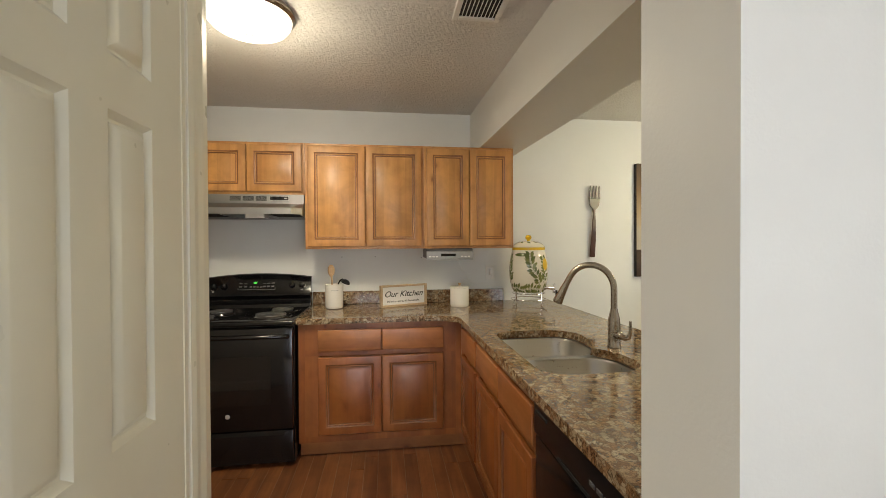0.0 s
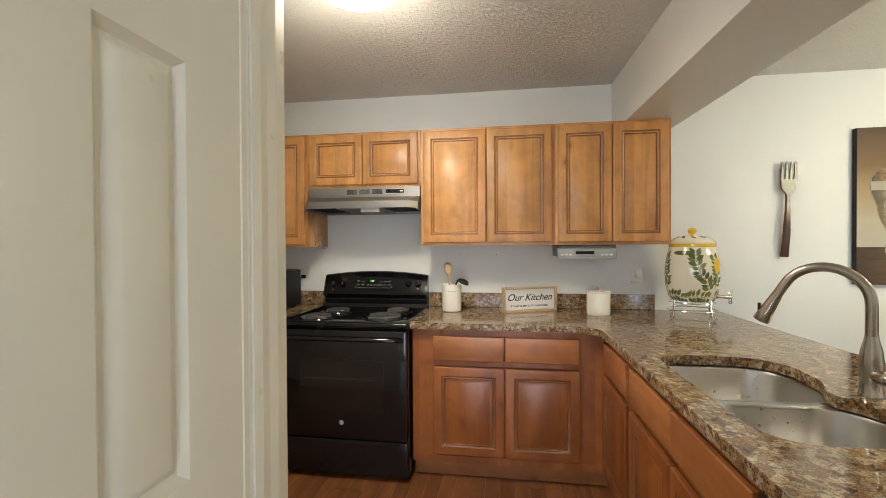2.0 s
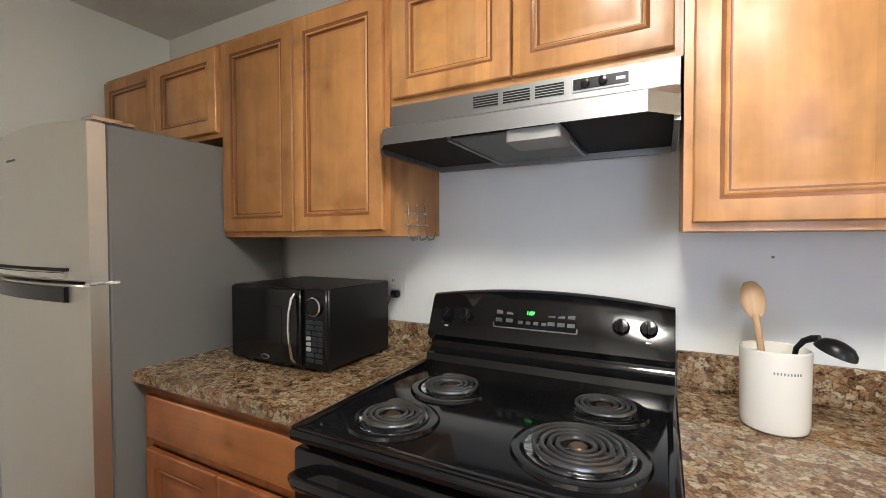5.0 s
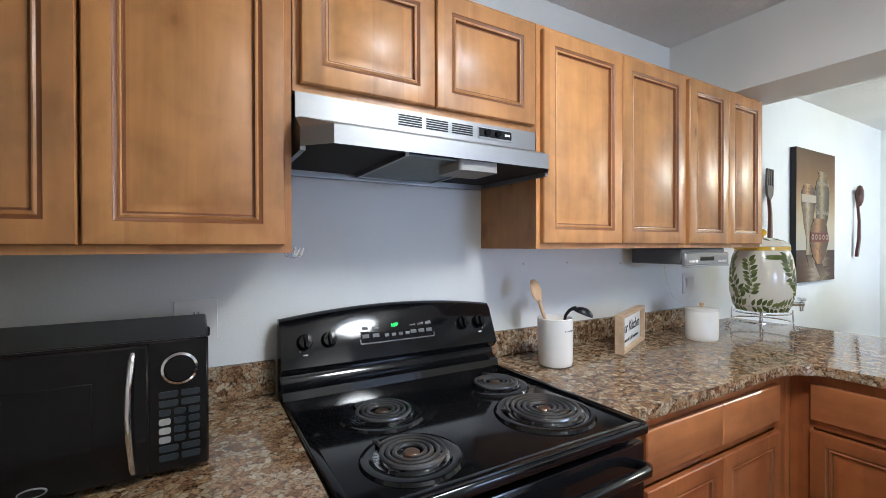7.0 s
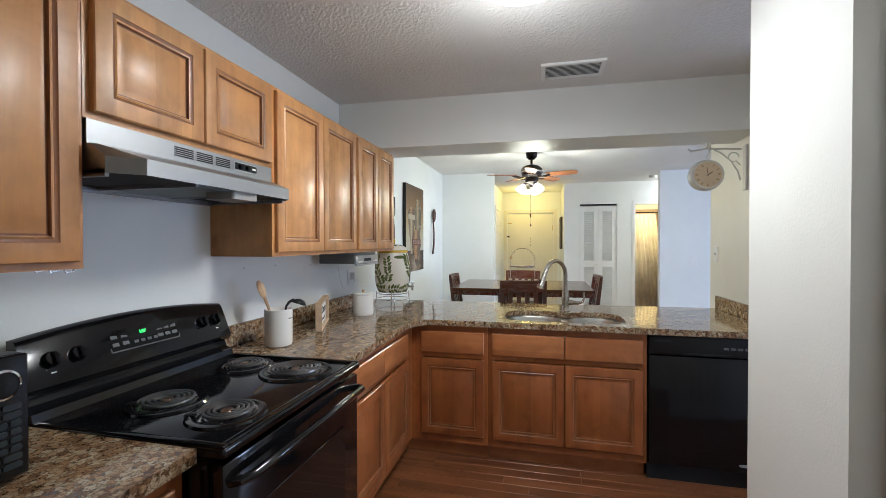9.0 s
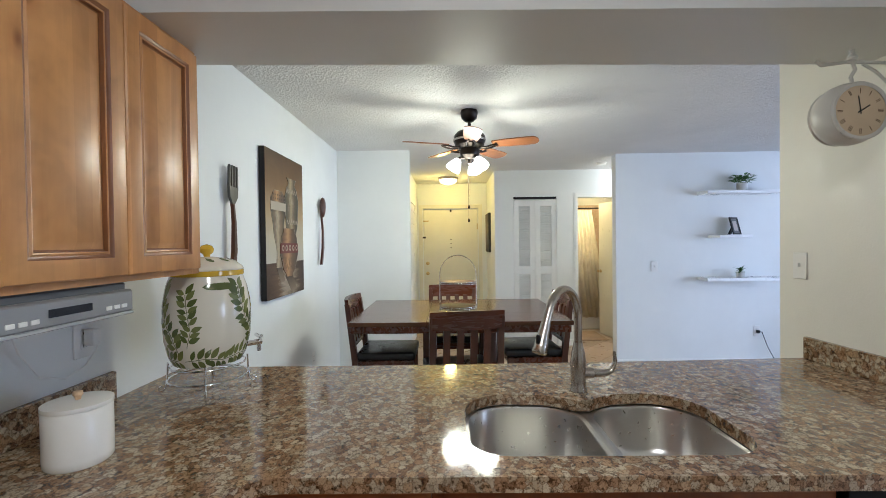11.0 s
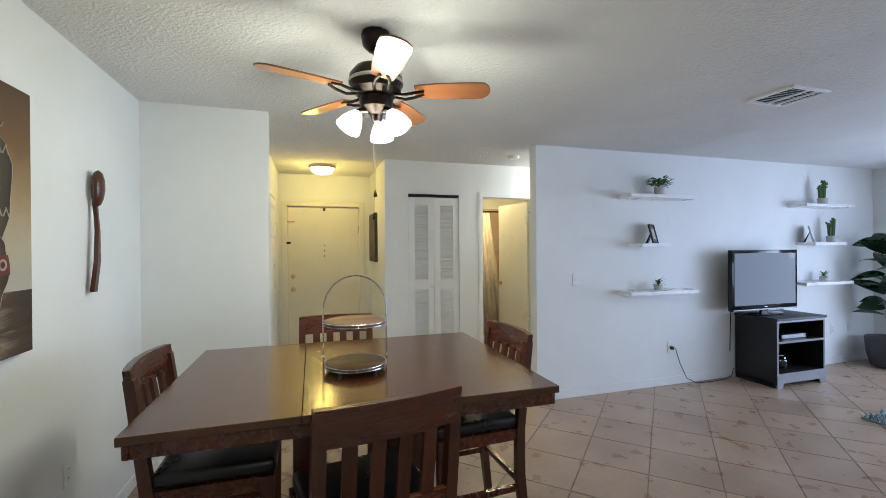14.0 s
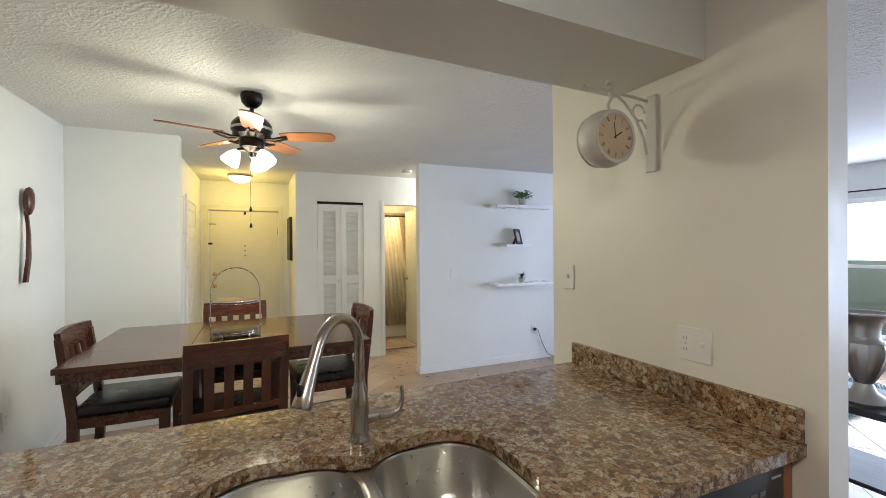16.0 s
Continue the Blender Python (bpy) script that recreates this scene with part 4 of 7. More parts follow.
fd = part("freezer_door", fridge_door(1.205, FH - 0.016, True), STEEL_V, fr, smooth=35)
ld = part("fridge_door", fridge_door(0.055, 1.195, False), STEEL_V, fr, smooth=35)
for d, z0, z1, mt in ((fd, 1.213, 1.234, CHROME), (ld, 1.138, 1.19, BLACK_GLOSS)):
    bm = bmesh.new()
    n = 10
    rows = []
    for k in range(n + 1):
        u = 0.06 + 0.80 * k / n
        x = u * FW
        y = 0.03 - 0.028 * (1 - (2 * u - 1) ** 2)
        rows.append([bm.verts.new(c) for c in ((x, y + 0.004, z0), (x, y - 0.012, z0 + 0.003), (x, y - 0.012, z1 - 0.003), (x, y + 0.004, z1))])
    for a, b in zip(rows, rows[1:]):
        for j in range(4):
            bm.faces.new((a[j], a[(j + 1) % 4], b[(j + 1) % 4], b[j]))
    bm.faces.new(rows[0]), bm.faces.new(rows[-1][::-1])
    part("handle", bm, mt, d, "long horizontal door handle")
part("handle_recess", bx(0.05, 0.62, 0.002, 0.02, 1.236, 1.246), BLACKM, fd)
part("gasket", bx(0.006, FW - 0.006, 0.078, 0.086, 0.06, FH - 0.02), GREYP, fr)
part("badge", bx(0.22, 0.29, 0.002, 0.0045, 1.60, 1.607), GREYP, fd, "small dark badge bar")
part("hinge", bx(FW - 0.06, FW + 0.002, 0.04, 0.16, FH - 0.012, FH + 0.004, bevel=0.003), CHROME, fr)
part("hinge", bx(FW - 0.03, FW + 0.004, 0.03, 0.11, 1.194, 1.206, bevel=0.002), CHROME, fr)
part("base_grille", bx(0.01, FW - 0.01, 0.06, 0.10, 0.0, 0.05), BLACKM, fr)
for x in (0.06, FW - 0.06):
    part("foot", lathe(bmesh.new(), [(0.02, 0), (0.02, 0.04)], 14, x, 0.68), BLACK, fr)

# ---- microwave ----
mw = thing("microwave_oven", "black countertop microwave with a curved chrome handle", "microwave", pose(-0.618, -0.412, CT))
MW, MH, MD = 0.437, 0.268, 0.335
part("body", bx(0, MW, 0.012, MD, 0.012, MH, bevel=0.004), BLACK, mw)
part("front_panel", bx(0, MW, 0.0, 0.013, 0.012, MH, bevel=0.004), BLACK_GLOSS, mw)
dr_ = part("door", bx(0.004, 0.338, -0.012, 0.0, 0.016, MH - 0.004, bevel=0.004), BLACK_GLOSS, mw)
part("window", bx(0.06, 0.255, -0.0135, -0.0115, 0.06, 0.205, bevel=0.001), BLACK_GLOSS, dr_, "dark see-through window")
part("badge", prism(bmesh.new(), [(0.175 + 0.02 * math.cos(t * 0.4), 0.032 + 0.008 * math.sin(t * 0.4)) for t in range(16)], -0.014, -0.0115), SILVERP, dr_, "oval badge with a thin silver rim")
part("badge_field", prism(bmesh.new(), [(0.175 + 0.0175 * math.cos(t * 0.4), 0.032 + 0.0062 * math.sin(t * 0.4)) for t in range(16)], -0.0148, -0.0138), BLACK, dr_)
part("handle", tube(bmesh.new(), [(0.314, -0.012, 0.03), (0.313, -0.024, 0.045), (0.309, -0.031, 0.10), (0.308, -0.033, 0.14), (0.309, -0.031, 0.19), (0.313, -0.024, 0.235), (0.314, -0.012, 0.25)], 0.0055, 10), CHROME, dr_, "curved chrome handle")
part("dial_ring", lathe(bmesh.new(), [(0.031, -0.001), (0.031, -0.008), (0.0265, -0.010), (0.0255, -0.006), (0.001, -0.006)], 28, 0.388, 0.212, axis="y"), CHROME, mw, "round chrome dial ring")
part("dial", lathe(bmesh.new(), [(0.0258, -0.006), (0.0245, -0.0105), (0.001, -0.011)], 28, 0.388, 0.212, axis="y"), BLACK_GLOSS, mw)
BLUEG = mat("button_grey_blue", (0.020, 0.028, 0.036), 0.35)
for row in range(8):
    for col in range(3 if 2 <= row <= 5 else 2):
        if row in (2, 3, 4, 5):
            x0, w, mt = 0.353 + 0.0245 * col, 0.0195, (SILVERP if col == 0 and row > 2 else BLUEG)
        else:
            x0, w, mt = 0.353 + 0.037 * col, 0.032, BLUEG
        z = 0.156 - 0.0175 * row
        part("button", prism(bmesh.new(), rounded(x0, x0 + w, z, z + 0.012, 0.004, 3), -0.003, 0.001), mt, mw)
for x, y in ((0.04, 0.04), (MW - 0.04, 0.04), (0.04, MD - 0.04), (MW - 0.04, MD - 0.04)):
    part("foot", lathe(bmesh.new(), [(0.012, 0), (0.012, 0.013)], 12, x, y), BLACK, mw)

# ---- kitchen: lamp, vent, things on the worktop ----
def dome_light(x, y, r, glow, rim, label):
    d = thing("ceiling_light", label, "ceiling light", pose(x, y, CEIL))
    part("rim", lathe(bmesh.new(), [(r * 0.9, 0), (r + 0.012, -0.004), (r + 0.014, -0.022), (r, -0.034), (r - 0.01, -0.03)], 48), rim, d, "brushed nickel rim")
    part("shade", lathe(bmesh.new(), [(r - 0.004, -0.03), (r * 0.97, -0.05), (r * 0.86, -0.074), (r * 0.66, -0.092), (r * 0.38, -0.103), (0.012, -0.107)], 48), glow, d, "lit frosted glass bowl")
    part("finial", lathe(bmesh.new(), [(0.014, -0.104), (0.016, -0.112), (0.008, -0.119), (0.001, -0.122)], 20), rim, d)
    return d


dome_light(KL[0], KL[1], 0.185, FROST, NICKEL, "round frosted ceiling light with nickel rim")
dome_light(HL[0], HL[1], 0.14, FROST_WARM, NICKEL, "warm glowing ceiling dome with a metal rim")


def air_vent(m, w, h, slats, label):
    """Ceiling grille; local x along the slats, z down from the ceiling."""
    v = thing("ceiling_vent", label, "vent", m)
    bm = bmesh.new()
    for a in ((-w / 2, w / 2, -h / 2, -h / 2 + 0.025), (-w / 2, w / 2, h / 2 - 0.025, h / 2), (-w / 2, -w / 2 + 0.025, -h / 2 + 0.025, h / 2 - 0.025), (w / 2 - 0.025, w / 2, -h / 2 + 0.025, h / 2 - 0.025)):
        box(bm, *a, -0.016, 0.0, bevel=0.002)
    part("frame", bm, TRIM, v)
    part("backing", bx(-w / 2 + 0.02, w / 2 - 0.02, -h / 2 + 0.02, h / 2 - 0.02, -0.008, -0.006), BLACKM, v)
    for k in range(slats):
        y = -h / 2 + 0.03 + (h - 0.06) * (k + 0.5) / slats
        bm = bx(-w / 2 + 0.025, w / 2 - 0.025, -0.0032, 0.0032, -0.0006, 0.0006)
        bm.transform(Matrix.Translation((0, y, -0.0135)) @ Matrix.Rotation(radians(-35), 4, "X"))
        part("slat", bm, TRIM, v)
    return v


air_vent(pose(1.77, -1.645, CEIL, 0, 0, 90), 0.36, 0.22, 9, "white slatted air vent in the kitchen ceiling")
v = air_vent(pose(4.10, -4.01, CEIL, 0, 0, 90), 0.33, 0.30, 10, "white slatted air vent in the living-room ceiling")
part("crossbar", bx(-0.008, 0.008, -0.13, 0.13, -0.0175, -0.009), TRIM, v)
part("crossbar", bx(-0.09, -0.074, -0.13, 0.13, -0.0175, -0.009), TRIM, v)
single("smoke_detector", lathe(bmesh.new(), [(0.062, CEIL), (0.062, CEIL - 0.018), (0.052, CEIL - 0.034), (0.03, CEIL - 0.038), (0.001, CEIL - 0.038)], 28, 6.21, -3.12), WHITEP, "round white plastic smoke detector on the ceiling", "smoke detector")

crock = thing("utensil_crock", "cream ceramic crock holding a wooden spoon and ladle", "crock", pose(0.965, -0.222, CT))
part("jar", lathe(bmesh.new(), [(0.052, 0.0), (0.061, 0.006), (0.0645, 0.02), (0.0655, 0.15), (0.0655, 0.178), (0.062, 0.181), (0.060, 0.178), (0.059, 0.012), (0.001, 0.010)], 40), CERAMIC, crock)
for k in range(9):
    a = radians(-100 + 5.2 * (k - 4) + 20)
    part("letter_bar", bx(0.0653 * math.cos(a) - 0.0012, 0.0653 * math.cos(a) + 0.0012, 0.0653 * math.sin(a) - 0.0012, 0.0653 * math.sin(a) + 0.0008, 0.135, 0.1405), GREYINK, crock)
spoon = thing("wooden_spoon", "pale wooden cooking spoon standing in the crock", "spoon", pose(0.962, -0.239, CT + 0.02, -19, -6, 0))
part("handle", tube(bmesh.new(), [(0, 0, 0), (0, 0, 0.12), (0, 0, 0.22), (0, 0, 0.235)], 0.006, 10, [0.005, 0.006, 0.0075, 0.009]), BEECH, spoon)
bm = bmesh.new()
lathe(bm, [(0.001, -0.045), (0.012, -0.042), (0.022, -0.025), (0.026, 0), (0.023, 0.025), (0.013, 0.043), (0.001, 0.047)], 20)
bm.transform(Matrix.Translation((0, 0, 0.272)) @ Matrix.Diagonal((1, 0.32, 1, 1)))
part("bowl", bm, BEECH, spoon)
ladle = thing("ladle", "black plastic ladle hooked over the crock", "ladle", pose(0.985, -0.232, CT + 0.06, 0, 6, -35) @ Matrix.Scale(0.8, 4))
part("handle", tube(bmesh.new(), [(0, 0, 0), (0, 0, 0.10), (0.004, 0, 0.16), (0.018, 0, 0.185), (0.035, 0, 0.197), (0.05, 0, 0.20)], 0.005, 10, [0.005, 0.006, 0.007, 0.008, 0.009, 0.011]), BLACK, ladle)
bm = bmesh.new()
lathe(bm, [(0.046, -0.004), (0.043, 0.010), (0.032, 0.024), (0.016, 0.031), (0.001, 0.033), (0.001, 0.030), (0.015, 0.028), (0.030, 0.021), (0.040, 0.008), (0.043, -0.004)], 24, cap=False)
bm.transform(Matrix.Translation((0.085, 0, 0.178)) @ Matrix.Rotation(radians(15), 4, "Y") @ Matrix.Diagonal((1, 0.75, 0.9, 1)))
part("bowl", bm, BLACK, ladle)

SA = math.degrees(math.atan2(0.149, 0.355))
sign = thing("kitchen_sign", "white script sign in a pale wooden box frame", "sign", pose(1.309, -0.262, CT, 0, 0, SA))
SL, SHT = 0.385, 0.163
for nm, a in (("frame_side", (0, 0.014, 0.0, SHT)), ("frame_side", (SL - 0.014, SL, 0.0, SHT)), ("frame_rail", (0.014, SL - 0.014, 0.0, 0.014)), ("frame_rail", (0.014, SL - 0.014, SHT - 0.014, SHT))):
    part(nm, bx(a[0], a[1], 0.0, 0.036, a[2], a[3], bevel=0.0015), PALE, sign)
part("card", bx(0.014, SL - 0.014, 0.020, 0.026, 0.014, SHT - 0.014), PAPER, sign, "white card with black writing")
lettering("lettering", "Our Kitchen", 0.063, INK, sign, Matrix.Translation((SL / 2, 0.0195, 0.092)), "black script lettering", 0.0006, 0.35)
lettering("lettering", "If I had to stir it, it's homemade.", 0.021, INK, sign, Matrix.Translation((SL / 2, 0.0195, 0.038)), "small black lettering", 0.0003)

can = thing("canister", "small white ceramic canister with a lid", "canister", pose(1.90, -0.25, CT))
part("jar", lathe(bmesh.new(), [(0.066, 0), (0.070, 0.005), (0.071, 0.02), (0.071, 0.135), (0.069, 0.138), (0.001, 0.138)], 40), CERAMIC, can)
lid = part("lid", lathe(bmesh.new(), [(0.072, 0.139), (0.073, 0.143), (0.072, 0.150), (0.05, 0.153), (0.001, 0.154)], 40), CERAMIC, can)
part("knob", lathe(bmesh.new(), [(0.006, 0.153), (0.007, 0.160), (0.011, 0.166), (0.010, 0.174), (0.001, 0.176)], 18), BEECH, lid, "small wooden knob")

# drink dispenser on a wire stand
DX, DY = 2.44, -0.27
dsp = thing("drink_dispenser", "ceramic drink dispenser painted with lemons and green leaves", "drink dispenser", pose(DX, DY, CT + 0.098) @ Matrix.Diagonal((0.98, 0.98, 1.07, 1)))
prof = [(0.095, 0.0), (0.115, 0.004), (0.131, 0.03), (0.146, 0.09), (0.150, 0.15), (0.147, 0.21), (0.136, 0.27), (0.124, 0.305), (0.120, 0.318)]
body = part("jar", lathe(bmesh.new(), prof, 56), POTTERY, dsp)


def jar_r(z):
    for (r0, z0), (r1, z1) in zip(prof, prof[1:]):
        if z0 <= z <= z1:
            return r0 + (r1 - r0) * (z - z0) / (z1 - z0)
    return 0.13


def jar_patch(bm, cz, ca, length, width, tilt, lift=0.0012, n=8, round_end=False):
    """A painted leaf or fruit that follows the jar's belly: centre height, angle (degrees), size, tilt."""
    rows = []
    for k in range(n + 1):
        u = k / n * 2 - 1
        half = width / 2 * (math.sqrt(max(0, 1 - u * u)) if round_end else (1 - u * u) * (1 + 0.35 * -u))
        row = []
        for s in (-1, 0, 1):
            a, b = u * length / 2, s * half
            du = a * math.cos(radians(tilt)) - b * math.sin(radians(tilt))
            dz = a * math.sin(radians(tilt)) + b * math.cos(radians(tilt))
            z = min(max(cz + dz, 0.003), 0.317)
            r = jar_r(z) + lift
            ang = radians(ca) + du / 0.145
            row.append(bm.verts.new((r * math.cos(ang), r * math.sin(ang), z)))
        rows.append(row)
    for a, b in zip(rows, rows[1:]):
        for j in (0, 1):
            bm.faces.new((a[j], a[j + 1], b[j + 1], b[j]))
    return bm


LEAF_PALE = painted("painted_leaf_olive", (0.25, 0.27, 0.085), 0.15, 0.05, 90, 0.35)
rl = random.Random(11)


def garland(marks, size=0.046, start=1):
    """A painted sprig: a stem through (angle, height) marks with leaves on both sides."""
    line = []
    for (a0, z0), (a1, z1) in zip(marks, marks[1:]):
        line += [(a0 + (a1 - a0) * k / 6, z0 + (z1 - z0) * k / 6) for k in range(6)]
    line.append(marks[-1])
    bm = tube(bmesh.new(), [((jar_r(z) + 0.0004) * math.cos(radians(a)), (jar_r(z) + 0.0004) * math.sin(radians(a)), z) for a, z in line], 0.0010, 5)
    part("painted_stem", bm, LEAF, body)
    for k in range(2, len(line), 2):
        (a0, z0), (a, z) = line[k - 1], line[k]
        run = math.degrees(math.atan2(z - z0, radians(a - a0) * 0.145))
        for side in (-1, 1):
            turn = run + side * rl.uniform(48, 66)
            ln = size * rl.uniform(0.85, 1.1)
            ca = a + math.degrees(math.cos(radians(turn)) * ln * 0.58 / 0.145)
            part("painted_leaf", jar_patch(bmesh.new(), z + math.sin(radians(turn)) * ln * 0.58, ca, ln, ln * 0.46, turn), LEAF if rl.random() < 0.45 else LEAF_PALE, body)


for a in (-150, -30, 90):
    garland([(a + 78, 0.055), (a + 70, 0.11), (a + 54, 0.165), (a + 47, 0.225), (a + 46, 0.27)])
    garland([(a - 28, 0.075), (a - 22, 0.13), (a - 26, 0.19), (a - 30, 0.25)], 0.040)
    garland([(a - 34, 0.03), (a - 6, 0.036), (a + 20, 0.026), (a + 48, 0.036), (a + 74, 0.03)], 0.042)
for a in (-52, 68):
    part("painted_lemon", jar_patch(bmesh.new(), 0.205, a, 0.085, 0.056, 82, 0.0022, 12, True), LEMON, body, "painted yellow lemon")
for a in (-132, 48):
    part("green_band", jar_patch(bmesh.new(), 0.272, a, 0.125, 0.024, 0, 0.0018, 16, True), LEAF, body)
part("yellow_band", lathe(bmesh.new(), [(0.1235, 0.304), (0.1275, 0.306), (0.1275, 0.322), (0.122, 0.324)], 56, cap=False), LEMON, body)
lid = part("lid", lathe(bmesh.new(), [(0.124, 0.319), (0.128, 0.326), (0.124, 0.334), (0.10, 0.352), (0.06, 0.364), (0.02, 0.369), (0.001, 0.370)], 48), POTTERY, dsp)
part("knob", lathe(bmesh.new(), [(0.010, 0.368), (0.012, 0.376), (0.022, 0.384), (0.025, 0.396), (0.018, 0.408), (0.001, 0.413)], 24), LEMON, lid, "yellow lemon-shaped knob")
for k in range(10):
    a = 36 * k
    lf = bmesh.new()
    pts = [(-0.02, 0), (-0.008, 0.009), (0.01, 0.008), (0.022, 0), (0.01, -0.008), (-0.008, -0.009)]
    vs = [lf.verts.new((x, y, 0)) for x, y in pts]
    lf.faces.new(vs)
    lf.transform(Matrix.Rotation(radians(a), 4, "Z") @ Matrix.Translation((0.085, 0, 0.3585)) @ Matrix.Rotation(radians(24), 4, "Y") @ Matrix.Rotation(radians(40), 4, "Z"))
    part("painted_leaf", lf, LEAF, lid)
a = radians(-38)
ux, uy = math.cos(a), math.sin(a)
sp = part("spigot", tube(bmesh.new(), [(ux * (0.125 + t), uy * (0.125 + t), 0.035) for t in (0, 0.02, 0.05, 0.085)], 0.011, 14, [0.016, 0.010, 0.0105, 0.012]), CHROME, dsp, "chrome tap")
part("tap_outlet", tube(bmesh.new(), [(ux * 0.20, uy * 0.20, 0.035), (ux * 0.20, uy * 0.20, 0.012), (ux * 0.20, uy * 0.20, 0.0)], 0.009, 12), CHROME, sp)
part("tap_lever", tube(bmesh.new(), [(ux * 0.20 + uy * 0.025, uy * 0.20 - ux * 0.025, 0.060), (ux * 0.20, uy * 0.20, 0.055), (ux * 0.20 - uy * 0.025, uy * 0.20 + ux * 0.025, 0.060)], 0.007, 10), CHROME, sp)
stand = thing("wire_stand", "chrome wire stand under the drink dispenser", "stand", pose(DX, DY, CT))
for r, z in ((0.125, 0.092), (0.135, 0.045)):
    part("ring", tube(bmesh.new(), [(r * math.cos(radians(a)), r * math.sin(radians(a)), z) for a in range(0, 360, 10)], 0.0035, 8, closed=True), CHROME, stand)
for a in (25, 115, 205, 295):
    ca, sa = math.cos(radians(a)), math.sin(radians(a))
    part("leg", tube(bmesh.new(), [(0.132 * ca, 0.132 * sa, 0.11), (0.134 * ca, 0.134 * sa, 0.06), (0.138 * ca, 0.138 * sa, 0.02), (0.148 * ca, 0.148 * sa, 0.005), (0.160 * ca, 0.160 * sa, 0.008), (0.160 * ca, 0.160 * sa, 0.022), (0.150 * ca, 0.150 * sa, 0.024)], 0.0035, 8), CHROME, stand)

radio = thing("under_cabinet_radio", "silver radio mounted under the wall cabinet", "radio", pose(1.64, -0.325, 1.262))
part("body", bx(0.0, 0.355, 0.02, 0.27, 0.012, 0.086, bevel=0.006), mat("radio_grey", (0.09, 0.095, 0.10), 0.4), radio)
fp = part("front_panel", bx(0.0, 0.355, 0.0, 0.022, 0.006, 0.066, bevel=0.006), mat("radio_silver", (0.34, 0.34, 0.34), 0.35, 0.6), radio)
part("display", bx(0.11, 0.22, -0.0015, 0.0005, 0.028, 0.046), BLACK_GLOSS, fp)
for x in (0.02, 0.045, 0.07, 0.26, 0.285, 0.31):
    part("button", bx(x, x + 0.018, -0.003, 0.0005, 0.020, 0.030, bevel=0.001), WHITEP, fp)
part("front_lip", bx(0.005, 0.35, -0.004, 0.02, 0.0, 0.008, bevel=0.002), SILVERP, fp)


def wall_plate(name, m, w, h, label, kind):
    """Cover plate in the local xz plane, facing -y. kind: outlet, switch, outlet and switch."""
    pl = thing(name, label, "switch" if kind == "switch" else "outlet", m)
    part("plate", bx(-w / 2, w / 2, -0.006, 0, -h / 2, h / 2, bevel=0.0025), WHITEP, pl)
    spots = {"outlet": [(0, "o")], "switch": [(0, "s")], "both": [(-w / 4, "o"), (w / 4, "s")], "two": [(-w / 4, "s"), (w / 4, "s")]}[kind]
    for x, c in spots:
        if c == "o":
            for z in (-0.02, 0.02):
                f = part("socket", prism(bmesh.new(), rounded(x - 0.014, x + 0.014, z - 0.013, z + 0.013, 0.006, 4), -0.0078, -0.005), WHITEP, pl)
                for dx in (-0.005, 0.005):
                    part("slot", bx(x + dx - 0.001, x + dx + 0.001, -0.0082, -0.0075, z - 0.004, z + 0.005), BLACKM, f)
        else:
            part("toggle", bx(x - 0.004, x + 0.004, -0.016, -0.005, -0.004, 0.012, bevel=0.0015), WHITEP, pl)
        part("screw", lathe(bmesh.new(), [(0.003, -0.006), (0.002, -0.0072)], 10, x, 0.0, axis="y"), SILVERP, pl)
    return pl


wall_plate("wall_outlet", pose(2.20, 0, 1.145), 0.075, 0.115, "white wall outlet with a plug beside the dispenser", "outlet")
wall_plate("wall_outlet", pose(-0.205, 0, 1.148), 0.11, 0.115, "white wall outlet behind the microwave", "outlet")
mwplug = thing("power_plug", "black plug and cord in the outlet behind the microwave", "plug", pose(-0.187, -0.008, 1.118))
part("plug", bx(-0.016, 0.016, -0.03, 0.0, -0.014, 0.014, bevel=0.005), BLACK, mwplug)
part("cable", tube(bmesh.new(), [(0, -0.028, 0), (-0.004, -0.045, -0.008), (-0.02, -0.05, -0.06), (-0.04, -0.045, -0.14), (-0.06, -0.04, -0.232)], 0.0032, 7), BLACK, mwplug)
wall_plate("wall_outlet", pose(4.48, 0, 0.46), 0.072, 0.115, "white wall outlet low on the dining wall", "outlet")
wall_plate("light_switch", pose(2.79, -2.775, 1.318, 0, 0, 180), 0.075, 0.12, "white light switch plate on the end wall", "switch")
wall_plate("wall_outlet", pose(2.142, -2.775, 1.118, 0, 0, 180), 0.125, 0.12, "white double plate with outlet and switch above the counter", "both")
wall_plate("light_switch", pose(5.71, -3.53, 1.145, 0, 0, -90), 0.075, 0.118, "white light switch on the living-room wall", "switch")
wall_plate("wall_outlet", pose(5.71, -4.685, 0.40, 0, 0, -90), 0.072, 0.115, "white wall outlet with a plugged black cord", "outlet")
wall_plate("wall_outlet", pose(5.71, -7.53, 0.44, 0, 0, -90), 0.072, 0.115, "white wall outlet beside the television stand", "outlet")
wall_plate("wall_outlet", pose(5.71, -7.21, 0.43, 0, 0, -90), 0.072, 0.115, "white wall outlet near the corner plant", "outlet")
plug = thing("radio_cord", "thin white cord hanging from the radio to the outlet", "cord", pose(2.0, -0.03, 1.14))
part("cable", tube(bmesh.new(), [(-0.09, -0.02, 0.14), (-0.04, -0.01, 0.02), (0.02, -0.005, -0.06), (0.10, -0.005, -0.09), (0.17, -0.005, -0.07), (0.205, -0.01, -0.03), (0.205, -0.02, 0.0)], 0.0028, 6), WHITEP, plug)
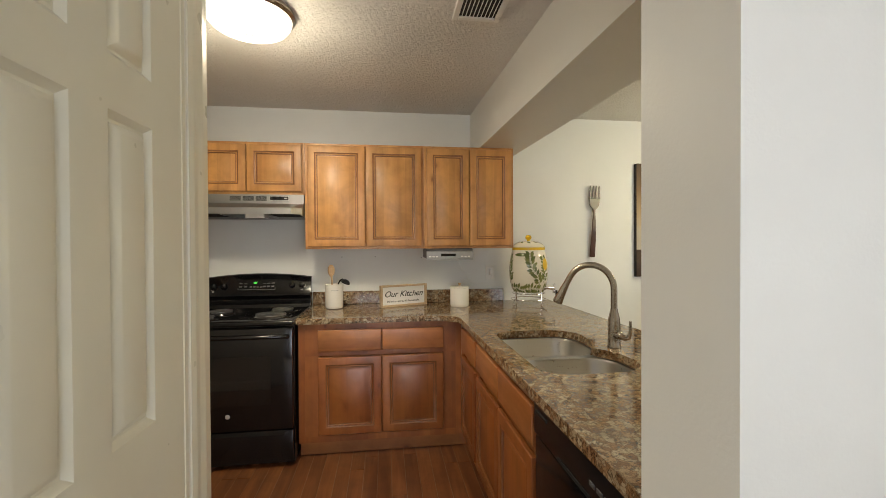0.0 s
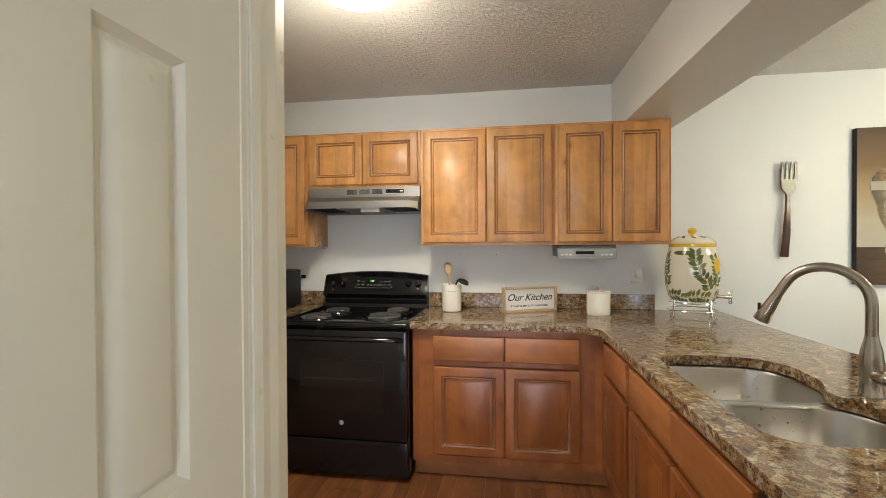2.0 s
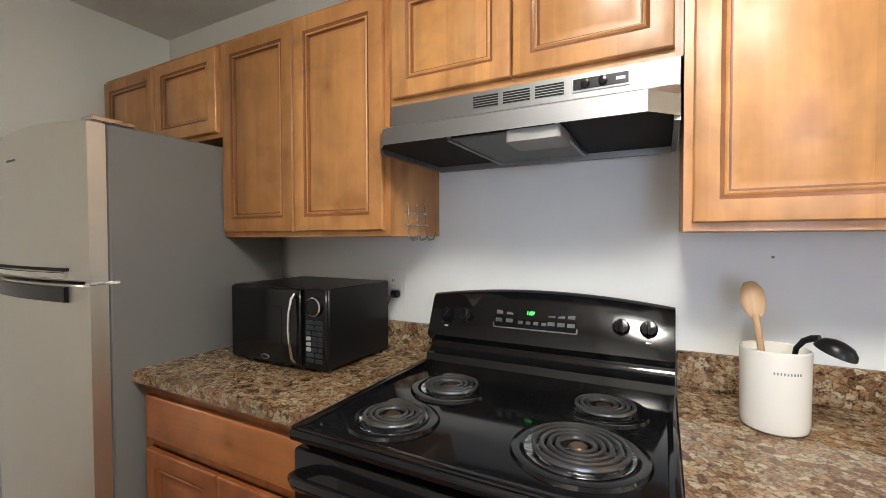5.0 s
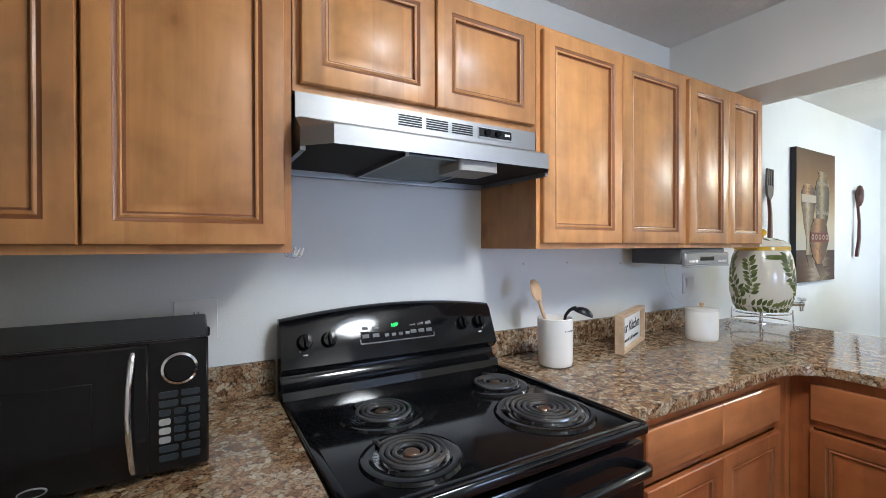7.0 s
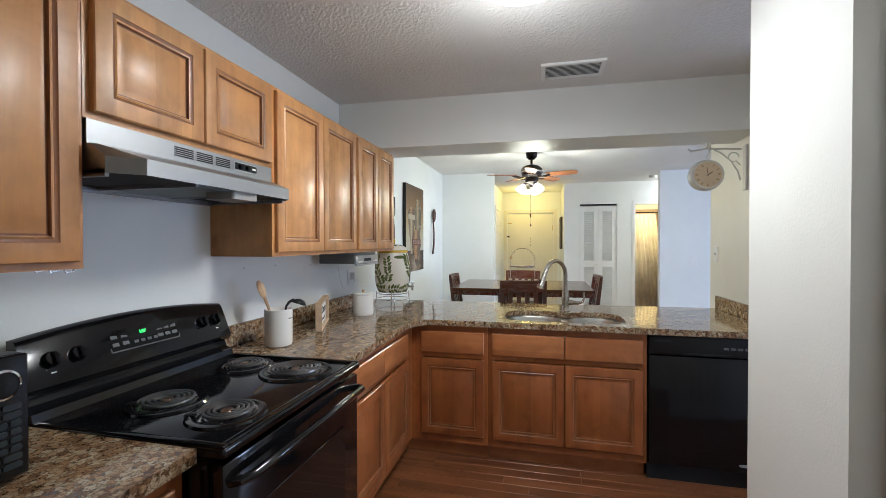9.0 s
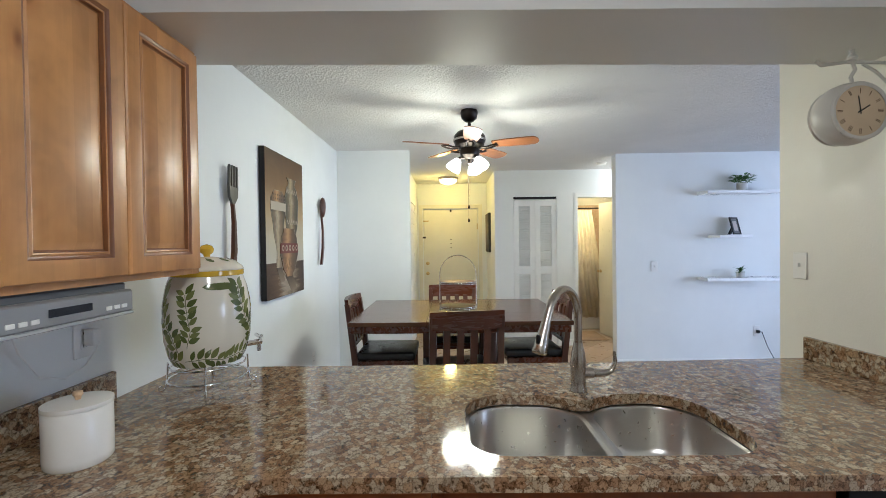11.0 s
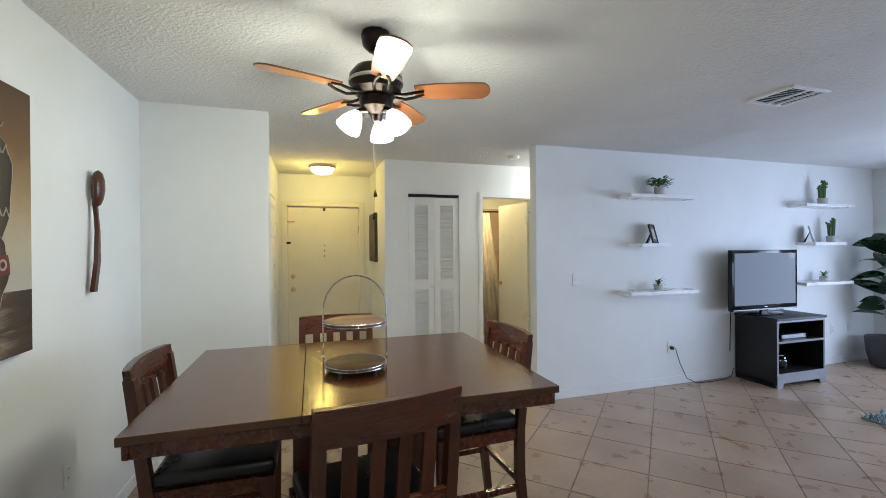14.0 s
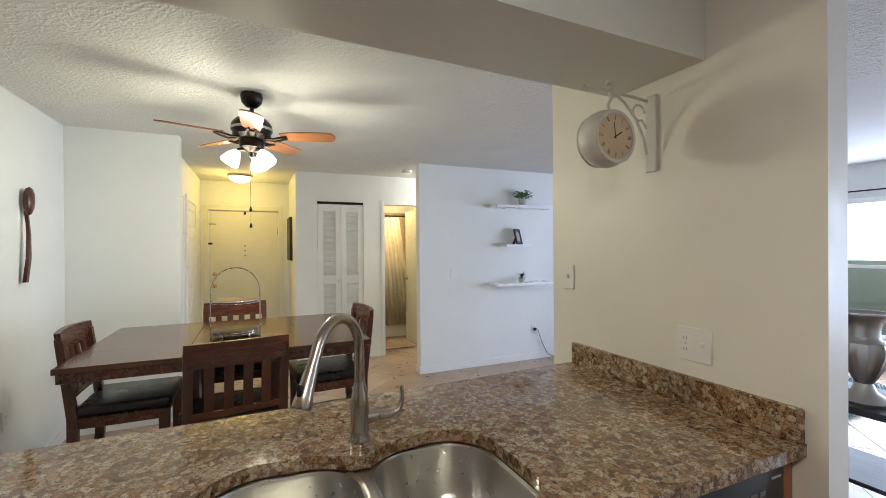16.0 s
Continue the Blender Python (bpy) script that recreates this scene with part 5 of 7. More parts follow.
part("plug", bx(0.188, 0.218, -0.02, 0.018, -0.015, 0.04, bevel=0.004), WHITEP, plug)
for x, z in ((1.0, 1.282), (1.26, 1.282), (1.63, 1.27)):
    single("screw_hole", lathe(bmesh.new(), [(0.004, -0.0012), (0.003, -0.002)], 10, x, z, axis="y"), GREYINK, "small dark screw hole in the kitchen wall", "screw hole")
hook = thing("hook_rack", "chrome wire hooks on the side of the wall cabinet", "hooks", pose(0.0, -0.16, 1.39))
for k in range(3):
    y = -0.07 + 0.055 * k
    part("hook", tube(bmesh.new(), [(0.003, y, 0.06), (0.005, y, 0.02), (0.008, y, -0.04), (0.02, y, -0.062), (0.038, y, -0.058), (0.045, y, -0.036)], 0.0026, 6), WIRE, hook)
part("bar", tube(bmesh.new(), [(0.004, -0.085, 0.03), (0.004, 0.06, 0.03)], 0.0026, 6), WIRE, hook)
part("bar", tube(bmesh.new(), [(0.004, -0.085, -0.01), (0.004, 0.06, -0.01)], 0.0026, 6), WIRE, hook)

# ---- double-faced station clock on its bracket ----
clk = thing("station_clock", "cream double-sided station clock on a scrolled iron bracket", "clock", pose(2.31, -2.775, 0.018))
part("wall_mount", bx(-0.024, 0.024, 0.0, 0.013, 1.735, 2.03, bevel=0.003), CLOCKBODY, clk)
bm = bmesh.new()
tube(bm, [(0, 0.03, 2.005), (0, 0.12, 2.012), (0, 0.24, 2.016), (0, 0.33, 2.006), (0, 0.345, 2.02)], 0.006, 8)
part("arm", bm, CLOCKBODY, clk)
part("scroll", tube(bmesh.new(), [(0, 0.035, 1.80), (0, 0.05, 1.86), (0, 0.09, 1.93), (0, 0.15, 1.985), (0, 0.19, 2.008)], 0.005, 8), CLOCKBODY, clk)
part("scroll", tube(bmesh.new(), [(0, 0.035, 1.90)] + [(0, 0.075 + 0.03 * math.cos(radians(a)), 1.955 + 0.03 * math.sin(radians(a))) for a in range(240, 560, 30)], 0.004, 8), CLOCKBODY, clk)
part("hanger", tube(bmesh.new(), [(0, 0.225, 2.015), (0, 0.215, 1.99), (0, 0.23, 1.965), (0, 0.225, 1.945)], 0.006, 8), CLOCKBODY, clk)
part("finial", lathe(bmesh.new(), [(0.012, 2.02), (0.016, 2.03), (0.006, 2.045), (0.009, 2.055), (0.001, 2.06)], 16, 0, 0.225), CLOCKBODY, clk)
CYR, CZ, CR = 0.240, 1.838, 0.096
case = part("case", lathe(bmesh.new(), [(CR - 0.014, -0.047), (CR - 0.004, -0.050), (CR, -0.046), (CR - 0.003, -0.040), (CR + 0.002, -0.030), (CR + 0.007, -0.012), (CR + 0.007, 0.012), (CR + 0.002, 0.030), (CR - 0.003, 0.040), (CR, 0.046), (CR - 0.004, 0.050), (CR - 0.014, 0.047)], 48, CYR, CZ, axis="x", cap=False), CLOCKBODY, clk)
for s in (-1, 1):
    face = part("clock_face", lathe(bmesh.new(), [(CR - 0.012, 0.0435 * s), (CR - 0.013, 0.0445 * s), (0.001, 0.0445 * s)], 48, CYR, CZ, axis="x"), CLOCKFACE, clk, "aged cream dial with dark numerals")
    for h in range(12):
        a = radians(30 * h)
        bm = bmesh.new()
        for k in range((1, 1, 2, 3, 2, 1, 2, 3, 3, 2, 1, 2)[h]):
            off = 0.0042 * (k - ((1, 1, 2, 3, 2, 1, 2, 3, 3, 2, 1, 2)[h] - 1) / 2)
            box(bm, 0.0447, 0.0452, off - 0.0009, off + 0.0009, -0.0085, 0.0085)
        bm.transform(Matrix.Translation((0, CYR, CZ)) @ Matrix.Rotation(a, 4, "X") @ Matrix.Translation((0, 0, 0.066)))
        if s < 0:
            bm.transform(Matrix.Diagonal((-1, 1, 1, 1)))
        part("numeral", bm, BROWNINK, face)
    for ang, ln, wd in ((-8, 0.050, 0.0016), (58, 0.036, 0.0022)):
        bm = bx(0.0456, 0.0462, -wd, wd, -0.01, ln)
        bm.transform(Matrix.Translation((0, CYR, CZ)) @ Matrix.Rotation(radians(ang if s < 0 else -ang), 4, "X"))
        if s < 0:
            bm.transform(Matrix.Diagonal((-1, 1, 1, 1)))
        part("clock_hand", bm, INK, face)

# ---- dining wall: fork, painting, spoon ----
def cutlery(name, x, zc, lean, label, fork):
    c = thing(name, label, "wall decor", pose(x, -0.012, zc, 0, lean, 0))
    prof = [(-0.305, 0.020), (-0.30, 0.024), (-0.15, 0.022), (0.0, 0.014), (0.07, 0.010), (0.105, 0.012)] + ([] if fork else [(0.13, 0.013), (0.15, 0.011)])
    bm = bmesh.new()
    rows = []
    for z, w in prof:
        y = -0.018 - 0.014 * math.sin((z + 0.305) * 7.5)
        rows.append([bm.verts.new(v) for v in ((-w, y + 0.008, z), (-w * 0.7, y - 0.008, z), (w * 0.7, y - 0.008, z), (w, y + 0.008, z))])
    for a, b in zip(rows, rows[1:]):
        for j in range(4):
            bm.faces.new((a[j], a[(j + 1) % 4], b[(j + 1) % 4], b[j]))
    bm.faces.new(rows[0][::-1]), bm.faces.new(rows[-1])
    part("handle", bm, CHERRY_Z, c)
    if fork:
        part("neck", prism(bmesh.new(), [(-0.012, 0.10), (0.012, 0.10), (0.040, 0.135), (0.045, 0.19), (-0.045, 0.19), (-0.040, 0.135)], -0.028, -0.014), PEWTER, c, "dark pewter fork head")
        for k in range(4):
            xx = -0.0385 + 0.0257 * k
            part("tine", prism(bmesh.new(), [(xx - 0.0075, 0.189), (xx + 0.0075, 0.189), (xx + 0.0055, 0.29), (xx, 0.305), (xx - 0.0055, 0.29)], -0.027, -0.015), PEWTER, c)
    else:
        bm = bmesh.new()
        lathe(bm, [(0.001, -0.085), (0.02, -0.075), (0.036, -0.045), (0.044, 0.0), (0.041, 0.045), (0.026, 0.08), (0.001, 0.093)], 28)
        bm.transform(Matrix.Translation((0, -0.026, 0.212)) @ Matrix.Diagonal((0.98, 0.62, 1.05, 1)))
        part("bowl", bm, CHERRY_Z, c)
    return c


cutlery("wall_fork", 3.10, 1.566, 2.0, "oversized dark wooden fork hung on the wall", True)
cutlery("wall_spoon", 4.69, 1.566, 3.6, "oversized dark wooden spoon hung on the wall", False)

PX0, PX1, PZ0, PZ1 = 3.485, 4.165, 1.09, 2.065
art = thing("canvas_painting", "canvas painting of three brown clay vases", "painting", pose(PX0, 0, PZ0))
AW, AH = PX1 - PX0, PZ1 - PZ0
part("canvas", bx(0, AW, -0.04, -0.004, 0, AH, bevel=0.002), mat("canvas_edge", (0.012, 0.010, 0.009), 0.7), art)


def art_paint(name, stops, squash=(1, 1, 1), scale=6.0, mixin=0.35, rough=0.55, axis="Z"):
    """Brushed oil paint: a vertical blend of tones broken by strokes."""
    m = mat(name, (0.3, 0.2, 0.1), rough)
    n, l, b = nodes_of(m)
    c = n.new("ShaderNodeTexCoord")
    s = n.new("ShaderNodeSeparateXYZ")
    l.new(c.outputs["Generated"], s.inputs[0])
    f = noise_node(m, coords(m, squash), scale, 5, 0.6, 0.8)
    add = n.new("ShaderNodeMath")
    add.operation = "MULTIPLY_ADD"
    l.new(f, add.inputs[0])
    add.inputs[1].default_value = mixin
    l.new(s.outputs[axis], add.inputs[2])
    sub = n.new("ShaderNodeMath")
    sub.operation = "SUBTRACT"
    l.new(add.outputs[0], sub.inputs[0])
    sub.inputs[1].default_value = mixin / 2
    link(m, ramp(m, sub.outputs[0], stops), "Base Color")
    bump(m, f, 0.3, 0.002)
    return m


A_BG = art_paint("paint_background", [(0.0, (0.40, 0.37, 0.31)), (0.22, (0.40, 0.35, 0.25)), (0.45, (0.31, 0.22, 0.11)), (0.70, (0.15, 0.08, 0.026)), (1.0, (0.055, 0.026, 0.008))], (1, 1, 1), 5, 0.2)
A_TABLE = art_paint("paint_table", [(0.05, (0.045, 0.022, 0.010)), (0.30, (0.10, 0.055, 0.025)), (0.45, (0.30, 0.25, 0.19)), (0.62, (0.25, 0.20, 0.14)), (0.8, (0.06, 0.035, 0.018)), (1.0, (0.03, 0.017, 0.009))], (1, 1, 7), 4, 0.75, 0.55, "X")
A_BROWN = art_paint("paint_brown_vase", [(0.0, (0.016, 0.008, 0.004)), (0.22, (0.15, 0.065, 0.02)), (0.40, (0.34, 0.18, 0.065)), (0.62, (0.09, 0.038, 0.012)), (0.85, (0.05, 0.022, 0.008)), (1.0, (0.010, 0.005, 0.003))], (1, 1, 4), 7, 0.30, 0.4, "X")
A_GREY = art_paint("paint_grey_vase", [(0.0, (0.014, 0.010, 0.006)), (0.25, (0.09, 0.065, 0.032)), (0.45, (0.27, 0.21, 0.115)), (0.58, (0.14, 0.10, 0.05)), (0.72, (0.05, 0.035, 0.016)), (1.0, (0.010, 0.007, 0.004))], (1, 1, 4), 7, 0.30, 0.4, "X")
A_TALL = art_paint("paint_tall_vase", [(0.0, (0.020, 0.013, 0.008)), (0.26, (0.13, 0.085, 0.045)), (0.44, (0.33, 0.27, 0.18)), (0.60, (0.15, 0.10, 0.055)), (0.8, (0.06, 0.037, 0.018)), (1.0, (0.014, 0.009, 0.005))], (1, 1, 4), 7, 0.30, 0.4, "X")
A_RED = mat("paint_red_band", (0.11, 0.018, 0.015), 0.5)
A_PALE = mat("paint_pale", (0.34, 0.30, 0.24), 0.5)
A_DARK = mat("paint_dark", (0.03, 0.018, 0.012), 0.5)
A_SHADE = art_paint("paint_shadow", [(0.0, (0.20, 0.15, 0.10)), (1.0, (0.04, 0.022, 0.014))], (1, 1, 1), 8, 0.4)
y_ = -0.040
part("background", bx(0.002, AW - 0.002, y_ - 0.001, y_ + 0.002, 0.24 * AH, AH - 0.002), A_BG, art)
part("painted_table", bx(0.002, AW - 0.002, y_ - 0.001, y_ + 0.002, 0.002, 0.24 * AH), A_TABLE, art)


def vase_shape(name, prof, cx, y, material, sx=1.0):
    pts = [(cx + w * sx, z) for z, w in prof] + [(cx - w * sx, z) for z, w in reversed(prof)]
    return part(name, prism(bmesh.new(), pts, y, y_), material, art)


def curve(pts, n=5):
    """Cosine-smooth widths between (height, half width) marks."""
    out = []
    for (z0, w0), (z1, w1) in zip(pts, pts[1:]):
        for k in range(n):
            u = k / n
            out.append((z0 + (z1 - z0) * u, w0 + (w1 - w0) * (1 - math.cos(math.pi * u)) / 2))
    return out + [pts[-1]]


A_RIM = mat("paint_rim_light", (0.38, 0.35, 0.29), 0.5)


def rim_light(prof, cx, y, width=0.0022):
    """A thin pale brush line down each flank of a painted vase."""
    for sgn in (-1, 1):
        bm = bmesh.new()
        for (z0, w0), (z1, w1) in zip(prof, prof[1:]):
            prism(bm, [(cx + sgn * w0, z0), (cx + sgn * (w0 - width), z0), (cx + sgn * (w1 - width), z1), (cx + sgn * w1, z1)], y - 0.0006, y + 0.0005)
        part("painted_rim_light", bm, A_RIM, art)


def brush_marks(cx, half, z0, z1, y, count, seed, material):
    """Short upright strokes of paint scattered over a vase's belly."""
    rb = random.Random(seed)
    for k in range(count):
        x, z, ln = cx + rb.uniform(-half, half), rb.uniform(z0, z1), rb.uniform(0.02, 0.06)
        part("brush_stroke", prism(bmesh.new(), [(x, z), (x + 0.0022, z + ln * 0.5), (x + 0.0008, z + ln), (x - 0.0018, z + ln * 0.5)], y - 0.0006, y + 0.0004), material, art)


part("painted_shadow", prism(bmesh.new(), [(0.16, 0.2), (0.25, 0.2), (0.30, 0.10), (0.22, 0.10)], y_ - 0.002, y_), A_SHADE, art)
part("painted_shadow", prism(bmesh.new(), [(0.30, 0.14), (0.44, 0.14), (0.52, 0.03), (0.42, 0.02)], y_ - 0.002, y_), A_SHADE, art)
tall = curve([(0.20, 0.045), (0.30, 0.035), (0.46, 0.085), (0.60, 0.125), (0.66, 0.122), (0.70, 0.085), (0.72, 0.065)])
vase_shape("painted_vase", tall, 0.20, y_ - 0.003, A_TALL)
rim_light(tall, 0.20, y_ - 0.003)
brush_marks(0.18, 0.03, 0.25, 0.52, y_ - 0.003, 16, 3, A_PALE)
vase_shape("painted_band", [(0.585, 0.122), (0.64, 0.126)], 0.20, y_ - 0.0045, A_PALE)
vase_shape("painted_collar", curve([(0.645, 0.12), (0.69, 0.095), (0.715, 0.067)]), 0.20, y_ - 0.0042, A_BROWN)
for k in range(12):
    part("painted_dot", lathe(bmesh.new(), [(0.006, y_ - 0.0052), (0.004, y_ - 0.0056)], 8, 0.115 + 0.034 * (k % 6), 0.662 + 0.025 * (k // 6), axis="y"), A_DARK, art)
back = curve([(0.40, 0.07), (0.52, 0.115), (0.68, 0.13), (0.75, 0.10), (0.79, 0.055), (0.83, 0.085)])
vase_shape("painted_vase", back, 0.44, y_ - 0.004, A_GREY)
rim_light(back, 0.44, y_ - 0.004)
brush_marks(0.42, 0.045, 0.53, 0.66, y_ - 0.004, 14, 5, A_PALE)
for z in (0.50, 0.72):
    for k in range(6):
        xx = 0.335 + 0.036 * k
        part("painted_zigzag", prism(bmesh.new(), [(xx, z), (xx + 0.018, z + 0.035), (xx + 0.036, z), (xx + 0.030, z), (xx + 0.018, z + 0.024), (xx + 0.006, z)], y_ - 0.0055, y_ - 0.003), A_PALE, art)
front = curve([(0.13, 0.05), (0.20, 0.12), (0.30, 0.165), (0.40, 0.145), (0.455, 0.10), (0.47, 0.095)])
vase_shape("painted_vase", front, 0.38, y_ - 0.006, A_BROWN)
rim_light(front, 0.38, y_ - 0.006)
brush_marks(0.36, 0.07, 0.17, 0.25, y_ - 0.006, 12, 7, A_TALL)
vase_shape("painted_band", [(0.295, 0.166), (0.33, 0.164), (0.365, 0.156)], 0.38, y_ - 0.0075, A_RED)
for k in range(5):
    part("painted_circle", lathe(bmesh.new(), [(0.021, y_ - 0.0085), (0.013, y_ - 0.009), (0.012, y_ - 0.0082)], 18, 0.255 + 0.063 * k, 0.331, axis="y", cap=False), A_PALE, art)
    part("painted_dot", lathe(bmesh.new(), [(0.006, y_ - 0.0082), (0.004, y_ - 0.0088)], 10, 0.255 + 0.063 * k, 0.331, axis="y"), A_DARK, art)

# ---- dining table, chairs, tier stand ----
TX0, TX1, TY0, TY1, TH = 3.585, 4.685, -1.985, -0.52, 0.93
table = thing("dining_table", "square counter-height dark cherry dining table with a leaf seam", "table", pose((TX0 + TX1) / 2, (TY0 + TY1) / 2, 0))
hw, hl = (TX1 - TX0) / 2, (TY1 - TY0) / 2
seams = [-hl, 0.22, hl]
for a, b in zip(seams, seams[1:]):
    part("top_board", bx(-hw, hw, a + 0.0003, b - 0.0003, TH - 0.028, TH, bevel=0.002), CHERRY_Y, table)
bm = bmesh.new()
for s in (-1, 1):
    box(bm, -hw + 0.012, hw - 0.012, s * (hl - 0.022) - 0.01, s * (hl - 0.022) + 0.01, TH - 0.075, TH - 0.028, bevel=0.003)
    box(bm, s * (hw - 0.022) - 0.01, s * (hw - 0.022) + 0.01, -hl + 0.032, hl - 0.032, TH - 0.075, TH - 0.028, bevel=0.003)
part("apron", bm, CHERRY, table)
for sx in (-1, 1):
    for sy in (-1, 1):
        part("leg", bx(sx * 0.22 - 0.042, sx * 0.22 + 0.042, sy * 0.22 - 0.042, sy * 0.22 + 0.042, 0.0, TH - 0.03, bevel=0.004), CHERRY_Z, table)
part("shelf", bx(-0.21, 0.21, -0.21, 0.21, 0.20, 0.23, bevel=0.003), CHERRY, table)
part("top_frame", bx(-0.30, 0.30, -0.30, 0.30, TH - 0.10, TH - 0.03), CHERRY, table)


def dining_chair():
    """Counter chair; origin on the floor under the seat's middle, the sitter faces +y."""
    c = thing("dining_chair", "dark cherry counter chair with slatted back and black leather seat", "chair", None, "chairs round the dining table")
    w, d, sz = 0.21, 0.215, 0.58
    for sx in (-1, 1):
        part("front_leg", prism(bmesh.new(), [(d - 0.045, 0), (d - 0.005, 0), (d + 0.002, sz), (d - 0.05, sz)], sx * w - 0.02, sx * w + 0.02, "x"), CHERRY_Z, c)
        post = [(-d - 0.055, 0), (-d - 0.02, 0), (-d + 0.022, 0.35), (-d + 0.022, sz), (-d - 0.035, 1.0), (-d - 0.07, 1.0), (-d - 0.022, sz), (-d - 0.022, 0.35)]
        part("back_leg", prism(bmesh.new(), post, sx * w - 0.019, sx * w + 0.019, "x"), CHERRY_Z, c)
        part("stretcher", bx(sx * w - 0.012, sx * w + 0.012, -d, d - 0.03, 0.27, 0.30, bevel=0.002), CHERRY, c)
        part("seat_rail", bx(sx * w - 0.011, sx * w + 0.011, -d + 0.01, d - 0.03, sz - 0.055, sz), CHERRY, c)
    part("stretcher", bx(-w + 0.02, w - 0.02, d - 0.038, d - 0.012, 0.19, 0.225, bevel=0.002), CHERRY, c)
    part("stretcher", bx(-w + 0.02, w - 0.02, -d - 0.012, -d + 0.012, 0.30, 0.33, bevel=0.002), CHERRY, c)
    part("seat_rail", bx(-w + 0.02, w - 0.02, d - 0.04, d - 0.015, sz - 0.055, sz), CHERRY, c)
    part("seat_rail", bx(-w + 0.02, w - 0.02, -d - 0.01, -d + 0.012, sz - 0.055, sz), CHERRY, c)
    bm = bx(-w - 0.008, w + 0.008, -d + 0.004, d + 0.012, sz, sz + 0.06, bevel=0.022, seg=4)
    for v in bm.verts:
        if v.co.z > sz + 0.03:
            v.co.z += 0.012 * max(0, 1 - (v.co.x / w) ** 2) * max(0, 1 - (v.co.y / d) ** 2)
    part("seat", bm, LEATHER, c, "black leather seat pad")

    def rail(z0, z1, thick, bow, name, lift=0.0):
        bm = bmesh.new()
        n = 12
        rows = []
        for k in range(n + 1):
            u = 2 * k / n - 1
            x = u * (w + 0.018)
            up = lift * (1 - u * u)
            cols = []
            for z in (z0, z1):
                y = -d - 0.005 - (z - sz) * 0.115 - bow * (1 - u * u)
                cols.append((y, z + (up if z == z1 else 0)))
            (ya, za), (yb, zb) = cols
            rows.append([bm.verts.new(v) for v in ((x, ya + thick, za), (x, ya - thick, za), (x, yb - thick, zb), (x, yb + thick, zb))])
        for a, b in zip(rows, rows[1:]):
            for j in range(4):
                bm.faces.new((a[j], a[(j + 1) % 4], b[(j + 1) % 4], b[j]))
        bm.faces.new(rows[0][::-1]), bm.faces.new(rows[-1])
        part(name, bm, CHERRY, c)

    rail(0.925, 1.035, 0.013, 0.03, "top_rail", 0.004)
    rail(0.675, 0.705, 0.011, 0.006, "lower_rail")
    for k in range(4):
        x = -0.125 + 0.083 * k
        bow = 0.02 * (1 - (x / w) ** 2)
        bm = prism(bmesh.new(), [(-d - 0.005 - 0.105 * 0.115 - 0.008 - bow * 0.2, 0.69), (-d - 0.005 - 0.105 * 0.115 + 0.008 - bow * 0.2, 0.69), (-d - 0.005 - 0.35 * 0.115 + 0.008 - bow, 0.94), (-d - 0.005 - 0.35 * 0.115 - 0.008 - bow, 0.94)], x - 0.021, x + 0.021, "x")
        part("slat", bm, CHERRY_Z, c)
    return c


ch = dining_chair()
ch.matrix_basis = pose(3.645, -1.242, 0, 0, 0, -80)
copy_thing(ch, pose(4.70, -1.215, 0, 0, 0, 90))
copy_thing(ch, pose(4.16, -0.70, 0, 0, 0, 180))
copy_thing(ch, pose(4.23, -1.815, 0, 0, 0, 3))

tier = thing("tiered_tray", "two-tier round wooden tray in a wire hoop", "tray", pose(4.06, -1.25, TH))
TR = 0.135
for z, nm in ((0.022, "lower_tray"), (0.205, "upper_tray")):
    tr = part(nm, lathe(bmesh.new(), [(TR - 0.012, z), (TR - 0.005, z + 0.002), (TR - 0.005, z + 0.016), (TR - 0.01, z + 0.019), (0.001, z + 0.019)], 44), ACACIA, tier, "round acacia board")
    for dz in (0.0, 0.012):
        part("ring", tube(bmesh.new(), [(TR * math.cos(radians(a)), TR * math.sin(radians(a)), z + 0.002 + dz) for a in range(0, 360, 10)], 0.0028, 7, closed=True), WIRE, tr)
hoop = [(0, -TR - 0.003, 0.003), (0, -TR - 0.003, 0.2)] + [(0, -(TR + 0.003) * math.cos(radians(a)), 0.27 + (TR + 0.015) * math.sin(radians(a))) for a in range(0, 181, 10)] + [(0, TR + 0.003, 0.2), (0, TR + 0.003, 0.003)]
part("hoop", tube(bmesh.new(), hoop, 0.0036, 8), WIRE, tier)
for a in (45, 135, 225, 315):
    part("foot", lathe(bmesh.new(), [(0.007, 0.0), (0.009, 0.006), (0.005, 0.022)], 12, 0.105 * math.cos(radians(a)), 0.105 * math.sin(radians(a))), WIRE, tier)

# ---- ceiling fan ----
fan = thing("ceiling_fan", "bronze ceiling fan with five cherry blades and three lit shades", "ceiling fan", pose(FAN[0], FAN[1], 0))
part("canopy", lathe(bmesh.new(), [(0.062, CEIL), (0.066, CEIL - 0.02), (0.058, CEIL - 0.06), (0.032, CEIL - 0.085), (0.014, CEIL - 0.09)], 36), BRONZE, fan)
part("downrod", lathe(bmesh.new(), [(0.013, CEIL - 0.088), (0.013, 2.29)], 18), BRONZE, fan)
part("motor", lathe(bmesh.new(), [(0.02, 2.30), (0.05, 2.292), (0.095, 2.275), (0.118, 2.245), (0.122, 2.21), (0.11, 2.185), (0.112, 2.175), (0.085, 2.155), (0.07, 2.15)], 44), BRONZE, fan)
part("band", lathe(bmesh.new(), [(0.1215, 2.222), (0.1235, 2.216), (0.1215, 2.206)], 44, cap=False), NICKEL, fan)
